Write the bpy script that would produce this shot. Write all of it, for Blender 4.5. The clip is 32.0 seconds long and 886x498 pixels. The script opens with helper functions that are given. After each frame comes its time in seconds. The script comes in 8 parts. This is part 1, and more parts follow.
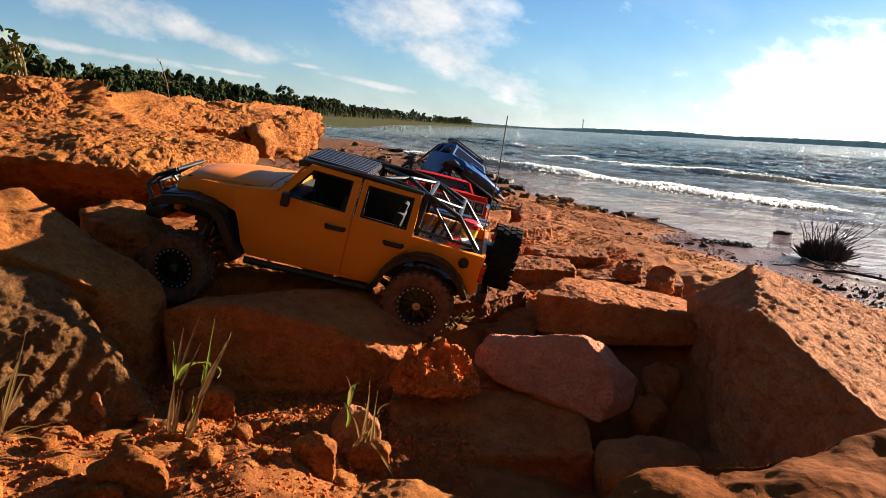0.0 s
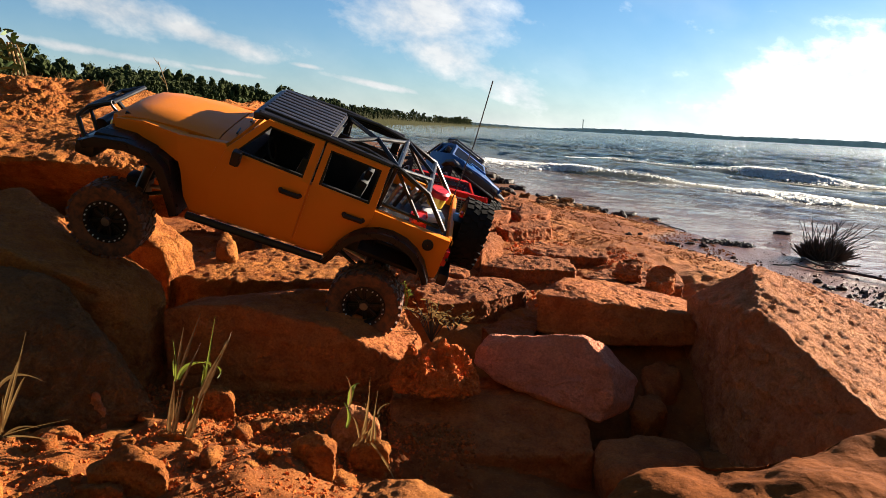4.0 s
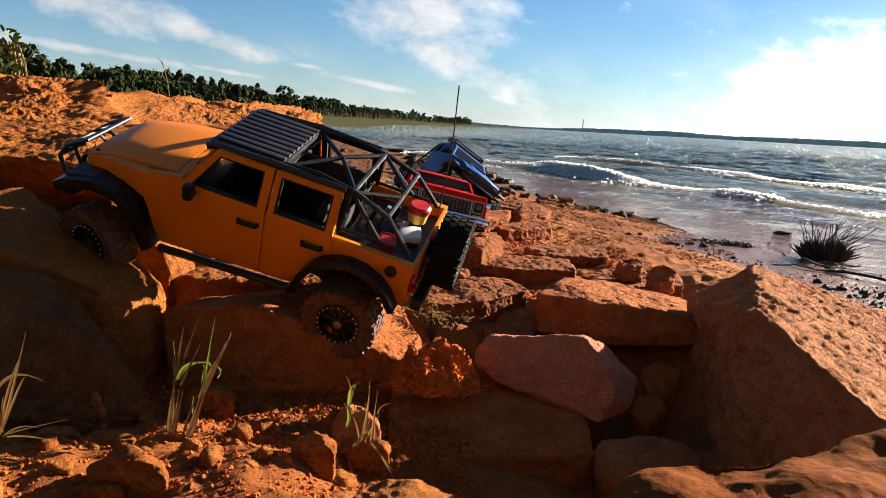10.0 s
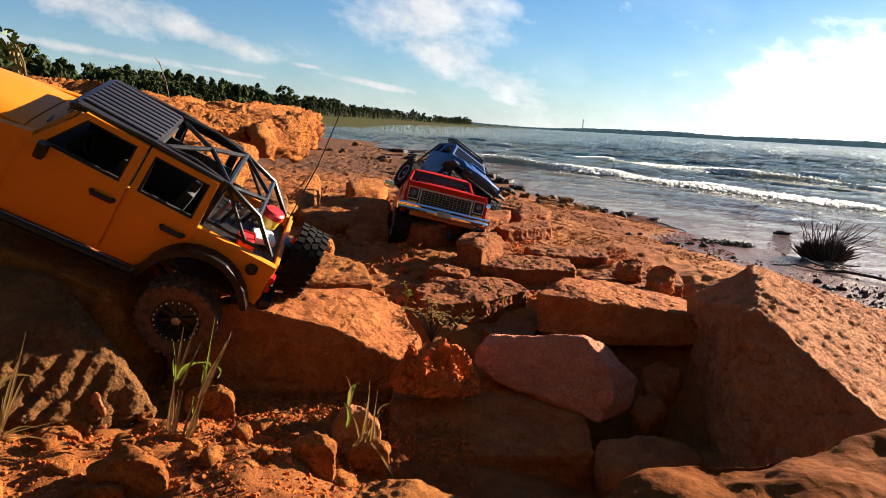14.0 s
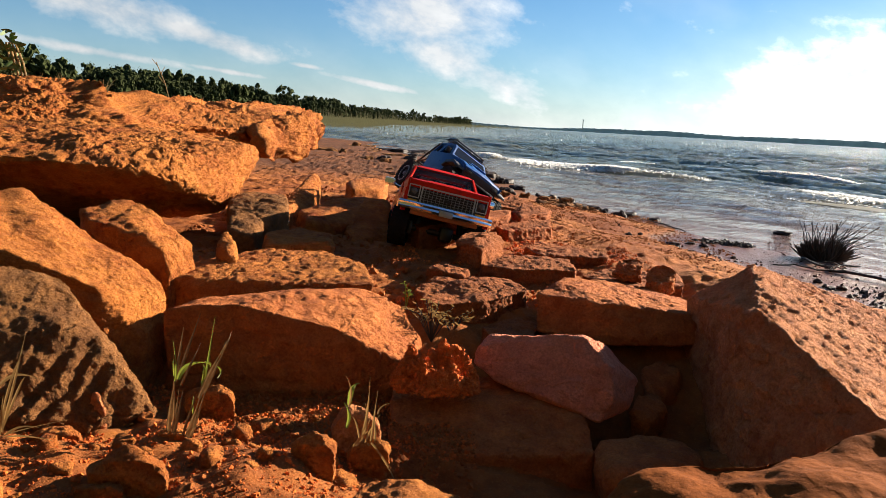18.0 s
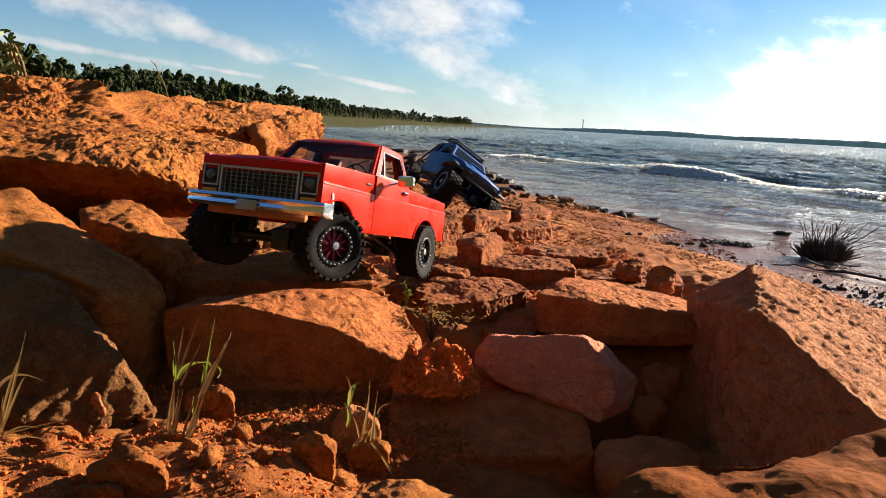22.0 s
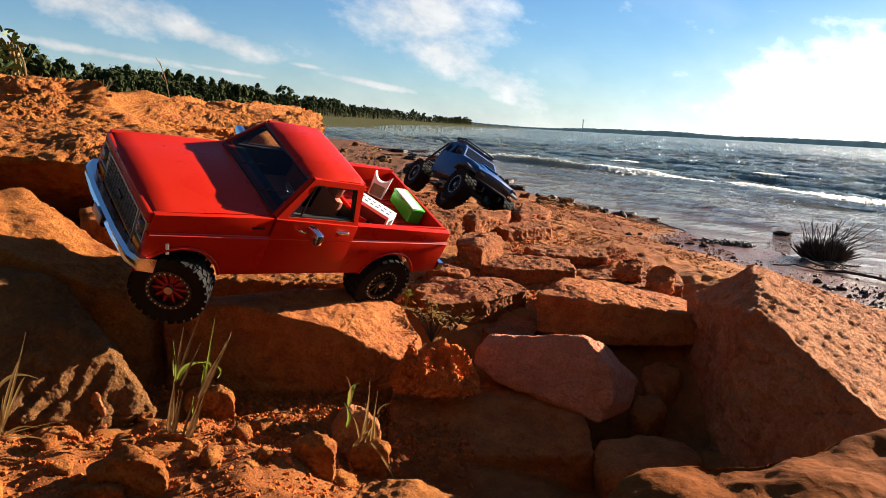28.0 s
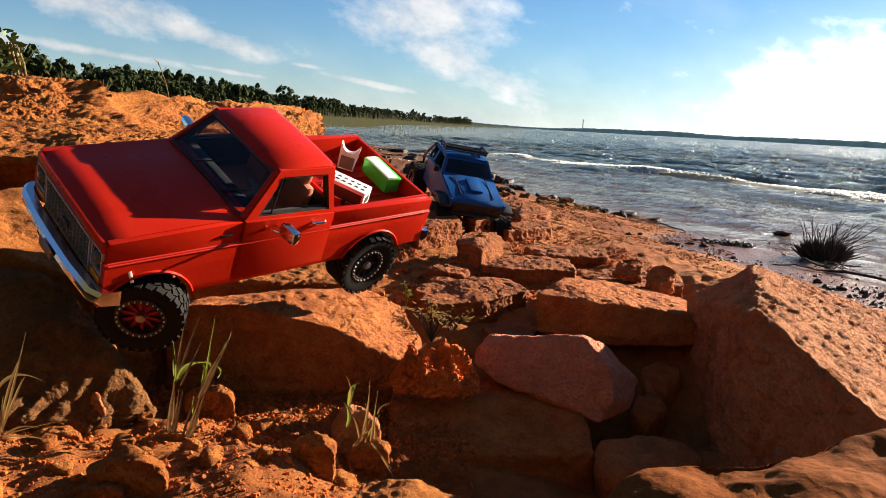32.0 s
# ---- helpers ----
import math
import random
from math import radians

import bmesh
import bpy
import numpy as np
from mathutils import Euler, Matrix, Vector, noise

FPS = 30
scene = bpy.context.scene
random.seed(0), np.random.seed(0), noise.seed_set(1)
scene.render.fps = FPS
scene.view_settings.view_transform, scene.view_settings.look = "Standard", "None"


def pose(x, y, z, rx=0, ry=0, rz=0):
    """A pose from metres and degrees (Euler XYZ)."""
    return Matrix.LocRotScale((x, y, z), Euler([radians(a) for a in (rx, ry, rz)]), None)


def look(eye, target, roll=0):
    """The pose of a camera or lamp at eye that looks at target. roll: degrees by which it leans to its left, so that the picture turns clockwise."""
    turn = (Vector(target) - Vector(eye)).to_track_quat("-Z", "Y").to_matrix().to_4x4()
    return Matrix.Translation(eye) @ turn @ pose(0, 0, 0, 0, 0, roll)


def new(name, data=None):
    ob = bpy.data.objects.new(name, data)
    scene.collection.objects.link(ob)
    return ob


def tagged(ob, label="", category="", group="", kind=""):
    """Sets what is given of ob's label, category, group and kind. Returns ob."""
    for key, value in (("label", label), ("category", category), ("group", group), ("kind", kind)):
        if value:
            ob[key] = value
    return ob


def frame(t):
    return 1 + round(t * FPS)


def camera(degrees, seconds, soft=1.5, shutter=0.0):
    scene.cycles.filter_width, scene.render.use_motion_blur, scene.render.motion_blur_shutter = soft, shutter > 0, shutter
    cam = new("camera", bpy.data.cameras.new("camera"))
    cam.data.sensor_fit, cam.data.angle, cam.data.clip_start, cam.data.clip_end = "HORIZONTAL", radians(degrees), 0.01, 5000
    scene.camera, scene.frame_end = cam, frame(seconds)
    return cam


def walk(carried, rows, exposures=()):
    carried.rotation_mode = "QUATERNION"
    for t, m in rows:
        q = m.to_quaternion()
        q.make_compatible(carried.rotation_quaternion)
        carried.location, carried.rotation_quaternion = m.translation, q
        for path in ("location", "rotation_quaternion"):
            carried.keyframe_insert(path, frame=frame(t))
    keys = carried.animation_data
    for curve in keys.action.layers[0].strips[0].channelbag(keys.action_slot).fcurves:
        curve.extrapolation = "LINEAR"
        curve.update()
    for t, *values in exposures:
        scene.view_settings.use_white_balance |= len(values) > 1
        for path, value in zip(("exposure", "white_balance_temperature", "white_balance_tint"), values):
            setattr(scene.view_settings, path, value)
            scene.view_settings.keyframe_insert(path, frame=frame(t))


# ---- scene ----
cam = camera(64, 32.0, soft=0.6)
EYE = (0.0, 0.0, 0.36)
VIEW = look(EYE, (0.0, 0.98481, 0.36 - 0.17365), 3.2)
walk(cam, [(0.0, VIEW), (32.0, VIEW)], exposures=[(0.0, 1.9), (32.0, 1.9)])

# ---- light: low sun to the right of the view, ahead of the lens ----
SUN_AZ, SUN_EL = radians(57), radians(17.5)
world = bpy.data.worlds.new("sky")
scene.world = world
world.use_nodes = True


def N(tree, kind, **values):
    """A node with its sockets set by name or number, and its fields by name."""
    n = tree.nodes.new(kind)
    for key, v in values.items():
        if key == "f_operation":
            n.operation = v
        elif key == "f_use_clamp":
            n.use_clamp = v
        elif key == "f_data_type":
            n.data_type = v
        elif key == "f_blend_type":
            n.blend_type = v
        else:
            key = int(key[1:]) if key[0] == "i" and key[1:].isdigit() else key.replace("_", " ")
            if isinstance(v, bpy.types.NodeSocket):
                tree.links.new(v, n.inputs[key])
            else:
                n.inputs[key].default_value = v
    return n


def ramp(tree, fac, *stops):
    n = N(tree, "ShaderNodeValToRGB", Fac=fac)
    e = n.color_ramp.elements
    while len(e) < len(stops):
        e.new(0.5)
    for el, (p, c) in zip(e, stops):
        el.position, el.color = p, (*c, 1) if len(c) == 3 else c
    return n.outputs["Color"]


def grey(v):
    return (v, v, v)


def build_sky():
    t = world.node_tree
    t.nodes.clear()
    sky = N(t, "ShaderNodeTexSky")
    sky.sky_type, sky.sun_disc, sky.sun_elevation, sky.sun_rotation = "NISHITA", False, SUN_EL, SUN_AZ
    sky.air_density, sky.dust_density, sky.ozone_density = 1.0, 0.25, 2.5
    co = N(t, "ShaderNodeTexCoord").outputs["Generated"]
    xyz = N(t, "ShaderNodeSeparateXYZ", Vector=co).outputs

    def math(op, a, b=0.0, clamp=False):
        return N(t, "ShaderNodeMath", f_operation=op, f_use_clamp=clamp, i0=a, i1=b).outputs[0]
    az0 = math("ARCTAN2", xyz["X"], xyz["Y"])
    # clouds drawn in azimuth and height, finer upwards and drawn out towards the horizon
    sheet = N(t, "ShaderNodeCombineXYZ", X=math("ADD", math("MULTIPLY", az0, 13.0), math("MULTIPLY", xyz["Z"], 4.0)), Y=math("MULTIPLY", xyz["Z"], 20.0), Z=0.0).outputs[0]
    n1 = N(t, "ShaderNodeTexNoise", Vector=sheet, Scale=1.0, Detail=10.0, Roughness=0.60, Distortion=0.1).outputs["Fac"]
    n2 = N(t, "ShaderNodeTexNoise", Vector=sheet, Scale=0.45, Detail=4.0, Roughness=0.5).outputs["Fac"]
    az = math("ARCTAN2", xyz["X"], xyz["Y"])

    def bank(a0, e0, wa, we, lean):
        """Where a bank of cloud lies: a soft spot in azimuth and height."""
        da = math("SUBTRACT", az, a0)
        de = math("SUBTRACT", math("SUBTRACT", xyz["Z"], e0), math("MULTIPLY", da, lean))
        q = math("ADD", math("POWER", math("ABSOLUTE", math("DIVIDE", da, wa)), 2.0), math("POWER", math("ABSOLUTE", math("DIVIDE", de, we)), 2.0))
        return math("EXPONENT", math("MULTIPLY", q, -1.0))
    spots = [bank(*b) for b in CLOUD_BANKS]
    total = spots[0]
    for s in spots[1:]:
        total = math("MAXIMUM", total, s)
    heap = math("ADD", total, math("MULTIPLY", math("SUBTRACT", n1, 0.5), 2.1))
    cover = N(t, "ShaderNodeMapRange", Value=heap, From_Min=0.20, From_Max=1.00, To_Max=0.92).outputs[0]
    low = math("EXPONENT", math("MULTIPLY", math("MAXIMUM", xyz["Z"], 0.0), -19.0))
    thin = math("ADD", ramp(t, n2, (0.50, grey(0)), (0.80, grey(0.12))), math("MULTIPLY", low, 0.72))
    cover = math("MAXIMUM", cover, thin, True)
    veil = bank(0.62, 0.020, 0.40, 0.105, 0.10)
    cover = math("MAXIMUM", cover, math("MULTIPLY", veil, 0.9))
    bright = N(t, "ShaderNodeMix", f_data_type="RGBA", i0=ramp(t, n1, (0.35, grey(0.35)), (0.7, grey(1))), i6=(*CLOUD_SHADE, 1), i7=(*CLOUD_LIT, 1)).outputs[2]
    # haze and cloud are brighter towards the sun
    side = math("ADD", math("MULTIPLY", math("POWER", math("MAXIMUM", math("COSINE", math("SUBTRACT", az, SUN_AZ)), 0.0), 4.0), 0.78), 0.36)
    bright = N(t, "ShaderNodeVectorMath", f_operation="MULTIPLY", i0=bright, i1=side).outputs[0]
    blue = N(t, "ShaderNodeMix", f_data_type="RGBA", f_blend_type="MULTIPLY", i0=1.0, i6=sky.outputs[0], i7=(0.98, 1.50, 1.95, 1)).outputs[2]
    mixed = N(t, "ShaderNodeMix", f_data_type="RGBA", i0=cover, i6=blue, i7=bright).outputs[2]
    bg = N(t, "ShaderNodeBackground", Color=mixed, Strength=SKY_STRENGTH)
    t.links.new(bg.outputs[0], N(t, "ShaderNodeOutputWorld").inputs[0])


# azimuth, height, width, depth, lean of each bank of cloud
CLOUD_BANKS = [(-0.035, 0.145, 0.100, 0.065, 0.0), (-0.005, 0.090, 0.085, 0.036, -0.25), (0.075, 0.056, 0.090, 0.030, -0.45), (-0.45, 0.118, 0.16, 0.024, -0.16), (-0.32, 0.092, 0.10, 0.016, -0.24),
               (-0.46, 0.064, 0.12, 0.007, -0.09), (-0.30, 0.052, 0.06, 0.004, -0.10), (-0.20, 0.066, 0.025, 0.004, -0.1), (-0.10, 0.047, 0.085, 0.006, -0.14), (0.46, 0.075, 0.17, 0.045, 0.18), (0.75, 0.12, 0.26, 0.09, 0.1)]
CLOUD_LIT, CLOUD_SHADE = (36.0, 36.0, 35.5), (21.0, 22.5, 24.5)
SKY_STRENGTH = 0.0185
build_sky()

sun = new("sun", bpy.data.lights.new("sun", "SUN"))
sun.data.energy, sun.data.angle, sun.data.color = 5.0, radians(0.5), (1.0, 0.88, 0.70)
SUN_DIR = Vector((math.sin(SUN_AZ) * math.cos(SUN_EL), math.cos(SUN_AZ) * math.cos(SUN_EL), math.sin(SUN_EL)))
sun.matrix_basis = look(SUN_DIR * 30, (0, 0, 0))


# ---- noise and mesh helpers ----
def vnoise(p, seed=0):
    """Smooth value noise, -1 to 1, for an array of points."""
    i = np.floor(p).astype(np.int64)
    w = p - i
    w = w * w * w * (w * (w * 6 - 15) + 10)

    def val(c):
        n = c[..., 0] * 374761393 + c[..., 1] * 668265263 + c[..., 2] * 2147483647 + seed * 1274126177
        n = (n ^ (n >> 13)) * 1274126177 & 0x7FFFFFFF
        n = (n ^ (n >> 16)) * 668265263 & 0x7FFFFFFF
        return ((n ^ (n >> 15)) & 0xFFFF) / 32767.5 - 1.0
    out = 0.0
    for dx in (0, 1):
        for dy in (0, 1):
            for dz in (0, 1):
                wt = (w[..., 0] if dx else 1 - w[..., 0]) * (w[..., 1] if dy else 1 - w[..., 1]) * (w[..., 2] if dz else 1 - w[..., 2])
                out = out + wt * val(i + np.array([dx, dy, dz]))
    return out


def fbm(p, octaves=5, gain=0.5, seed=0):
    s, a = 0.0, 1.0
    for k in range(octaves):
        s = s + a * vnoise(p * 2.03 ** k + 17.1 * k, seed + k)
        a *= gain
    return s


def mesh_of(name, verts, faces, mat, smooth=True):
    me = bpy.data.meshes.new(name)
    me.from_pydata([tuple(v) for v in verts], [], faces)
    if smooth:
        me.polygons.foreach_set("use_smooth", [True] * len(me.polygons))
    me.materials.append(mat)
    me.update()
    return me


def grid_mesh(name, xs, ys, z, mat):
    """A sheet on the lines xs and ys with the heights z[j, i]."""
    nx, ny = len(xs), len(ys)
    X, Y = np.meshgrid(xs, ys)
    co = np.stack([X, Y, z], -1).reshape(-1, 3)
    k = np.arange(nx * ny).reshape(ny, nx)
    quads = np.stack([k[:-1, :-1], k[:-1, 1:], k[1:, 1:], k[1:, :-1]], -1).reshape(-1, 4)
    me = bpy.data.meshes.new(name)
    me.vertices.add(len(co))
    me.vertices.foreach_set("co", co.ravel())
    me.loops.add(quads.size)
    me.loops.foreach_set("vertex_index", quads.ravel())
    me.polygons.add(len(quads))
    me.polygons.foreach_set("loop_start", np.arange(0, quads.size, 4))
    me.polygons.foreach_set("use_smooth", np.ones(len(quads), bool))
    me.update(calc_edges=True)
    me.validate()
    me.materials.append(mat)
    return me


def spaced(lo, a, b, hi, step, grow=1.12):
    """Coordinates with even steps from a to b that widen outwards to lo and hi."""
    out = list(np.arange(a, b, step))
    s = step
    while out[-1] < hi:
        s *= grow
        out.append(out[-1] + s)
    s, left = step, [a]
    while left[-1] > lo:
        s *= grow
        left.append(left[-1] - s)
    return np.array(left[:0:-1] + out)


# ---- materials ----
def material(name):
    m = bpy.data.materials.new(name)
    m.use_nodes = True
    t = m.node_tree
    return m, t, t.nodes["Principled BSDF"]


def coords(t, spread=True):
    """Object coordinates, shifted for each object."""
    co = N(t, "ShaderNodeTexCoord").outputs["Object"]
    if not spread:
        return co
    r = N(t, "ShaderNodeObjectInfo").outputs["Random"]
    off = N(t, "ShaderNodeMath", f_operation="MULTIPLY", i0=r, i1=37.0).outputs[0]
    return N(t, "ShaderNodeVectorMath", f_operation="ADD", i0=co, i1=off).outputs[0]


def tex_noise(t, co, scale, detail=6.0, rough=0.6, dist=0.0):
    return N(t, "ShaderNodeTexNoise", Vector=co, Scale=scale, Detail=detail, Roughness=rough, Distortion=dist).outputs["Fac"]


def mix(t, fac, a, b, blend="MIX"):
    n = N(t, "ShaderNodeMix", f_data_type="RGBA", f_blend_type=blend, i0=fac)
    for k, v in ((6, a), (7, b)):
        if isinstance(v, bpy.types.NodeSocket):
            t.links.new(v, n.inputs[k])
        else:
            n.inputs[k].default_value = (*v, 1)
    return n.outputs[2]


def bump(t, bsdf, height, dist, strength=1.0, under=None):
    n = N(t, "ShaderNodeBump", Height=height, Distance=dist, Strength=strength)
    if under is not None:
        t.links.new(under, n.inputs["Normal"])
    if bsdf is not None:
        t.links.new(n.outputs[0], bsdf.inputs["Normal"])
    return n.outputs[0]


def stone_material(name, light, deep, stain, stain_at, grain=1.0, gloss=0.15):
    m, t, b = material(name)
    co = coords(t)
    big = tex_noise(t, co, 7.0, 5.0, 0.6, 0.3)
    mid = tex_noise(t, co, 38.0, 6.0, 0.65, 0.2)
    fine = tex_noise(t, co, 300.0, 5.0, 0.75)
    col = mix(t, ramp(t, big, (0.3, grey(0)), (0.7, grey(1))), deep, light)
    col = mix(t, ramp(t, mid, (0.42, grey(0)), (0.62, grey(0.55))), col, tuple(min(1, c * 1.25) for c in light))
    spots = tex_noise(t, co, 21.0, 8.0, 0.7, 0.5)
    col = mix(t, ramp(t, spots, (stain_at, grey(0)), (stain_at + 0.20, grey(0.75))), col, stain)
    col = mix(t, ramp(t, fine, (0.36, grey(0.45)), (0.60, grey(0.0))), col, tuple(c * 0.5 for c in deep))
    specks = tex_noise(t, co, 75.0, 5.0, 0.7, 0.4)
    col = mix(t, ramp(t, specks, (0.56, grey(0)), (0.70, grey(0.55))), col, tuple(c * 0.5 for c in deep))
    t.links.new(col, b.inputs["Base Color"])
    b.inputs["Roughness"].default_value = 0.93
    b.inputs["Specular IOR Level"].default_value = gloss
    pits = N(t, "ShaderNodeTexVoronoi", Vector=co, Scale=95.0).outputs["Distance"]
    grit = tex_noise(t, co, 120.0, 4.0, 0.7)
    n0 = bump(t, None, pits, 0.0030 * grain, 0.8)
    n0 = bump(t, None, grit, 0.0055 * grain, 1.0, n0)
    n1 = bump(t, None, mid, 0.017 * grain, 1.0, n0)
    bump(t, b, fine, 0.0035 * grain, 1.0, n1)
    return m


sandstone = stone_material("sandstone", (0.51, 0.178, 0.036), (0.27, 0.060, 0.013), (0.090, 0.027, 0.009), 0.58)
pale_stone = stone_material("pale_sandstone", (0.60, 0.238, 0.088), (0.40, 0.110, 0.040), (0.12, 0.045, 0.022), 0.60)
red_stone = stone_material("red_sandstone", (0.50, 0.160, 0.042), (0.31, 0.076, 0.022), (0.11, 0.030, 0.013), 0.60, 0.65)
# ragged outcrops: the shadow over them is put into this darker colour
ragged_stone = stone_material("shaded_ragged_sandstone", (0.34, 0.104, 0.028), (0.19, 0.046, 0.013), (0.08, 0.024, 0.010), 0.58, 0.65)
rose_stone = stone_material("rose_sandstone", (0.74, 0.270, 0.150), (0.57, 0.165, 0.090), (0.26, 0.080, 0.050), 0.66, 0.8)
smooth_stone = stone_material("smooth_sandstone", (0.20, 0.058, 0.012), (0.11, 0.028, 0.006), (0.13, 0.036, 0.009), 0.62, 0.10, 0.03)
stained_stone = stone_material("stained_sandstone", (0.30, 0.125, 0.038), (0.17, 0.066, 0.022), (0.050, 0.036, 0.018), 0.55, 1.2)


def soil_material():
    m, t, b = material("red_soil")
    co = N(t, "ShaderNodeNewGeometry").outputs["Position"]
    big = tex_noise(t, co, 3.0, 5.0, 0.6)
    mid = tex_noise(t, co, 45.0, 8.0, 0.7)
    fine = tex_noise(t, co, 300.0, 5.0, 0.7)
    col = mix(t, ramp(t, big, (0.35, grey(0)), (0.65, grey(1))), (0.215, 0.054, 0.013), (0.430, 0.150, 0.033))
    col = mix(t, ramp(t, mid, (0.4, grey(0.6)), (0.65, grey(0))), col, (0.16, 0.046, 0.015))
    col = mix(t, ramp(t, fine, (0.55, grey(0)), (0.75, grey(0.5))), col, (0.56, 0.22, 0.07))
    # wet strand near the level of the lake, grass far off
    z = N(t, "ShaderNodeSeparateXYZ", Vector=co).outputs
    hz = N(t, "ShaderNodeMath", f_operation="ADD", i0=z["Z"], i1=N(t, "ShaderNodeMath", f_operation="MULTIPLY", i0=mid, i1=0.02).outputs[0]).outputs[0]
    wet = N(t, "ShaderNodeMapRange", Value=hz, From_Min=0.018, From_Max=0.032, To_Min=1.0, To_Max=0.0).outputs[0]
    far = N(t, "ShaderNodeMapRange", Value=z["Y"], From_Min=2.0, From_Max=4.0).outputs[0]
    wet = N(t, "ShaderNodeMath", f_operation="MULTIPLY", i0=wet, i1=N(t, "ShaderNodeMapRange", Value=z["Y"], From_Min=3.0, From_Max=3.6, To_Min=1.0, To_Max=0.25).outputs[0]).outputs[0]
    wet = N(t, "ShaderNodeMath", f_operation="MULTIPLY", i0=wet, i1=N(t, "ShaderNodeMapRange", Value=z["Y"], From_Min=1.2, From_Max=1.5).outputs[0]).outputs[0]
    col = mix(t, wet, col, (0.13, 0.05, 0.028))
    flats = N(t, "ShaderNodeMapRange", Value=z["Y"], From_Min=3.2, From_Max=4.6).outputs[0]
    patchy = N(t, "ShaderNodeMath", f_operation="MULTIPLY", i0=flats, i1=ramp(t, tex_noise(t, co, 4.0, 6.0, 0.7), (0.32, grey(0.55)), (0.52, grey(1.0)))).outputs[0]
    col = mix(t, patchy, col, (0.095, 0.034, 0.014))
    meadow = N(t, "ShaderNodeMapRange", Value=z["Y"], From_Min=18.0, From_Max=24.0).outputs[0]
    col = mix(t, meadow, col, (0.088, 0.088, 0.038))
    # high ground, mainly the unseen bank, darkened to cut bounced light
    dark_bank = N(t, "ShaderNodeMapRange", Value=z["Z"], From_Min=0.35, From_Max=0.75).outputs[0]
    col = mix(t, dark_bank, col, mix(t, mid, (0.018, 0.022, 0.008), (0.060, 0.052, 0.022)))
    # unseen floor behind the lens, darkened for the same purpose
    dark_floor = N(t, "ShaderNodeMapRange", Value=z["Y"], From_Min=0.02, From_Max=0.20, To_Min=1.0, To_Max=0.0).outputs[0]
    col = mix(t, dark_floor, col, mix(t, mid, (0.018, 0.022, 0.008), (0.060, 0.052, 0.022)))
    t.links.new(col, b.inputs["Base Color"])
    rough = N(t, "ShaderNodeMapRange", Value=wet, To_Min=0.95, To_Max=0.30).outputs[0]
    t.links.new(rough, b.inputs["Roughness"])
    t.links.new(N(t, "ShaderNodeMapRange", Value=wet, To_Min=0.12, To_Max=0.14).outputs[0], b.inputs["Specular IOR Level"])
    n1 = bump(t, None, mid, 0.007, 0.9)
    bump(t, b, fine, 0.0018, 0.9, n1)
    return m


red_soil = soil_material()
# loose orange soil, brighter because sunlight on it is put into the colour
sunlit_soil = stone_material("sunlit_soil", (0.64, 0.155, 0.030), (0.44, 0.085, 0.016), (0.22, 0.050, 0.012), 0.66, 0.4)


def water_material():
    m, t, b = material("lake_water")
    co = coords(t, False)
    st = N(t, "ShaderNodeMapping", Vector=co, Rotation=(0, 0, radians(28)), Scale=(0.42, 1.0, 1.0)).outputs[0]
    r1 = tex_noise(t, st, 3.6, 7.0, 0.65, 0.5)
    r2 = tex_noise(t, st, 15.0, 5.0, 0.65, 0.3)
    murk = tex_noise(t, st, 0.5, 4.0, 0.6)
    col = mix(t, ramp(t, murk, (0.35, grey(0)), (0.7, grey(1))), (0.100, 0.130, 0.085), (0.200, 0.165, 0.080))
    # silt and flat water towards the strand
    place = N(t, "ShaderNodeVectorMath", f_operation="DOT_PRODUCT", i0=co, i1=(0.855, 0.52, 0.0)).outputs["Value"]
    off = N(t, "ShaderNodeMath", f_operation="ADD", i0=place, i1=N(t, "ShaderNodeMath", f_operation="MULTIPLY", i0=murk, i1=1.2).outputs[0]).outputs[0]
    deep = N(t, "ShaderNodeMapRange", Value=off, From_Min=3.2, From_Max=6.8).outputs[0]
    col = mix(t, deep, (0.215, 0.120, 0.092), col)
    t.links.new(col, b.inputs["Base Color"])
    # far off, where single ripples no longer show, their slopes make the surface rough
    t.links.new(N(t, "ShaderNodeMapRange", Value=place, From_Min=6.0, From_Max=40.0, To_Min=0.06, To_Max=0.22).outputs[0], b.inputs["Roughness"])
    b.inputs["IOR"].default_value = 1.33
    b.inputs["Specular IOR Level"].default_value = 0.40
    calm = N(t, "ShaderNodeMapRange", Value=off, From_Min=2.7, From_Max=4.4, To_Min=0.28, To_Max=1.1).outputs[0]
    n1 = bump(t, None, r1, 0.24, calm)
    bump(t, b, r2, 0.055, calm, n1)
    return m


lake_water = water_material()


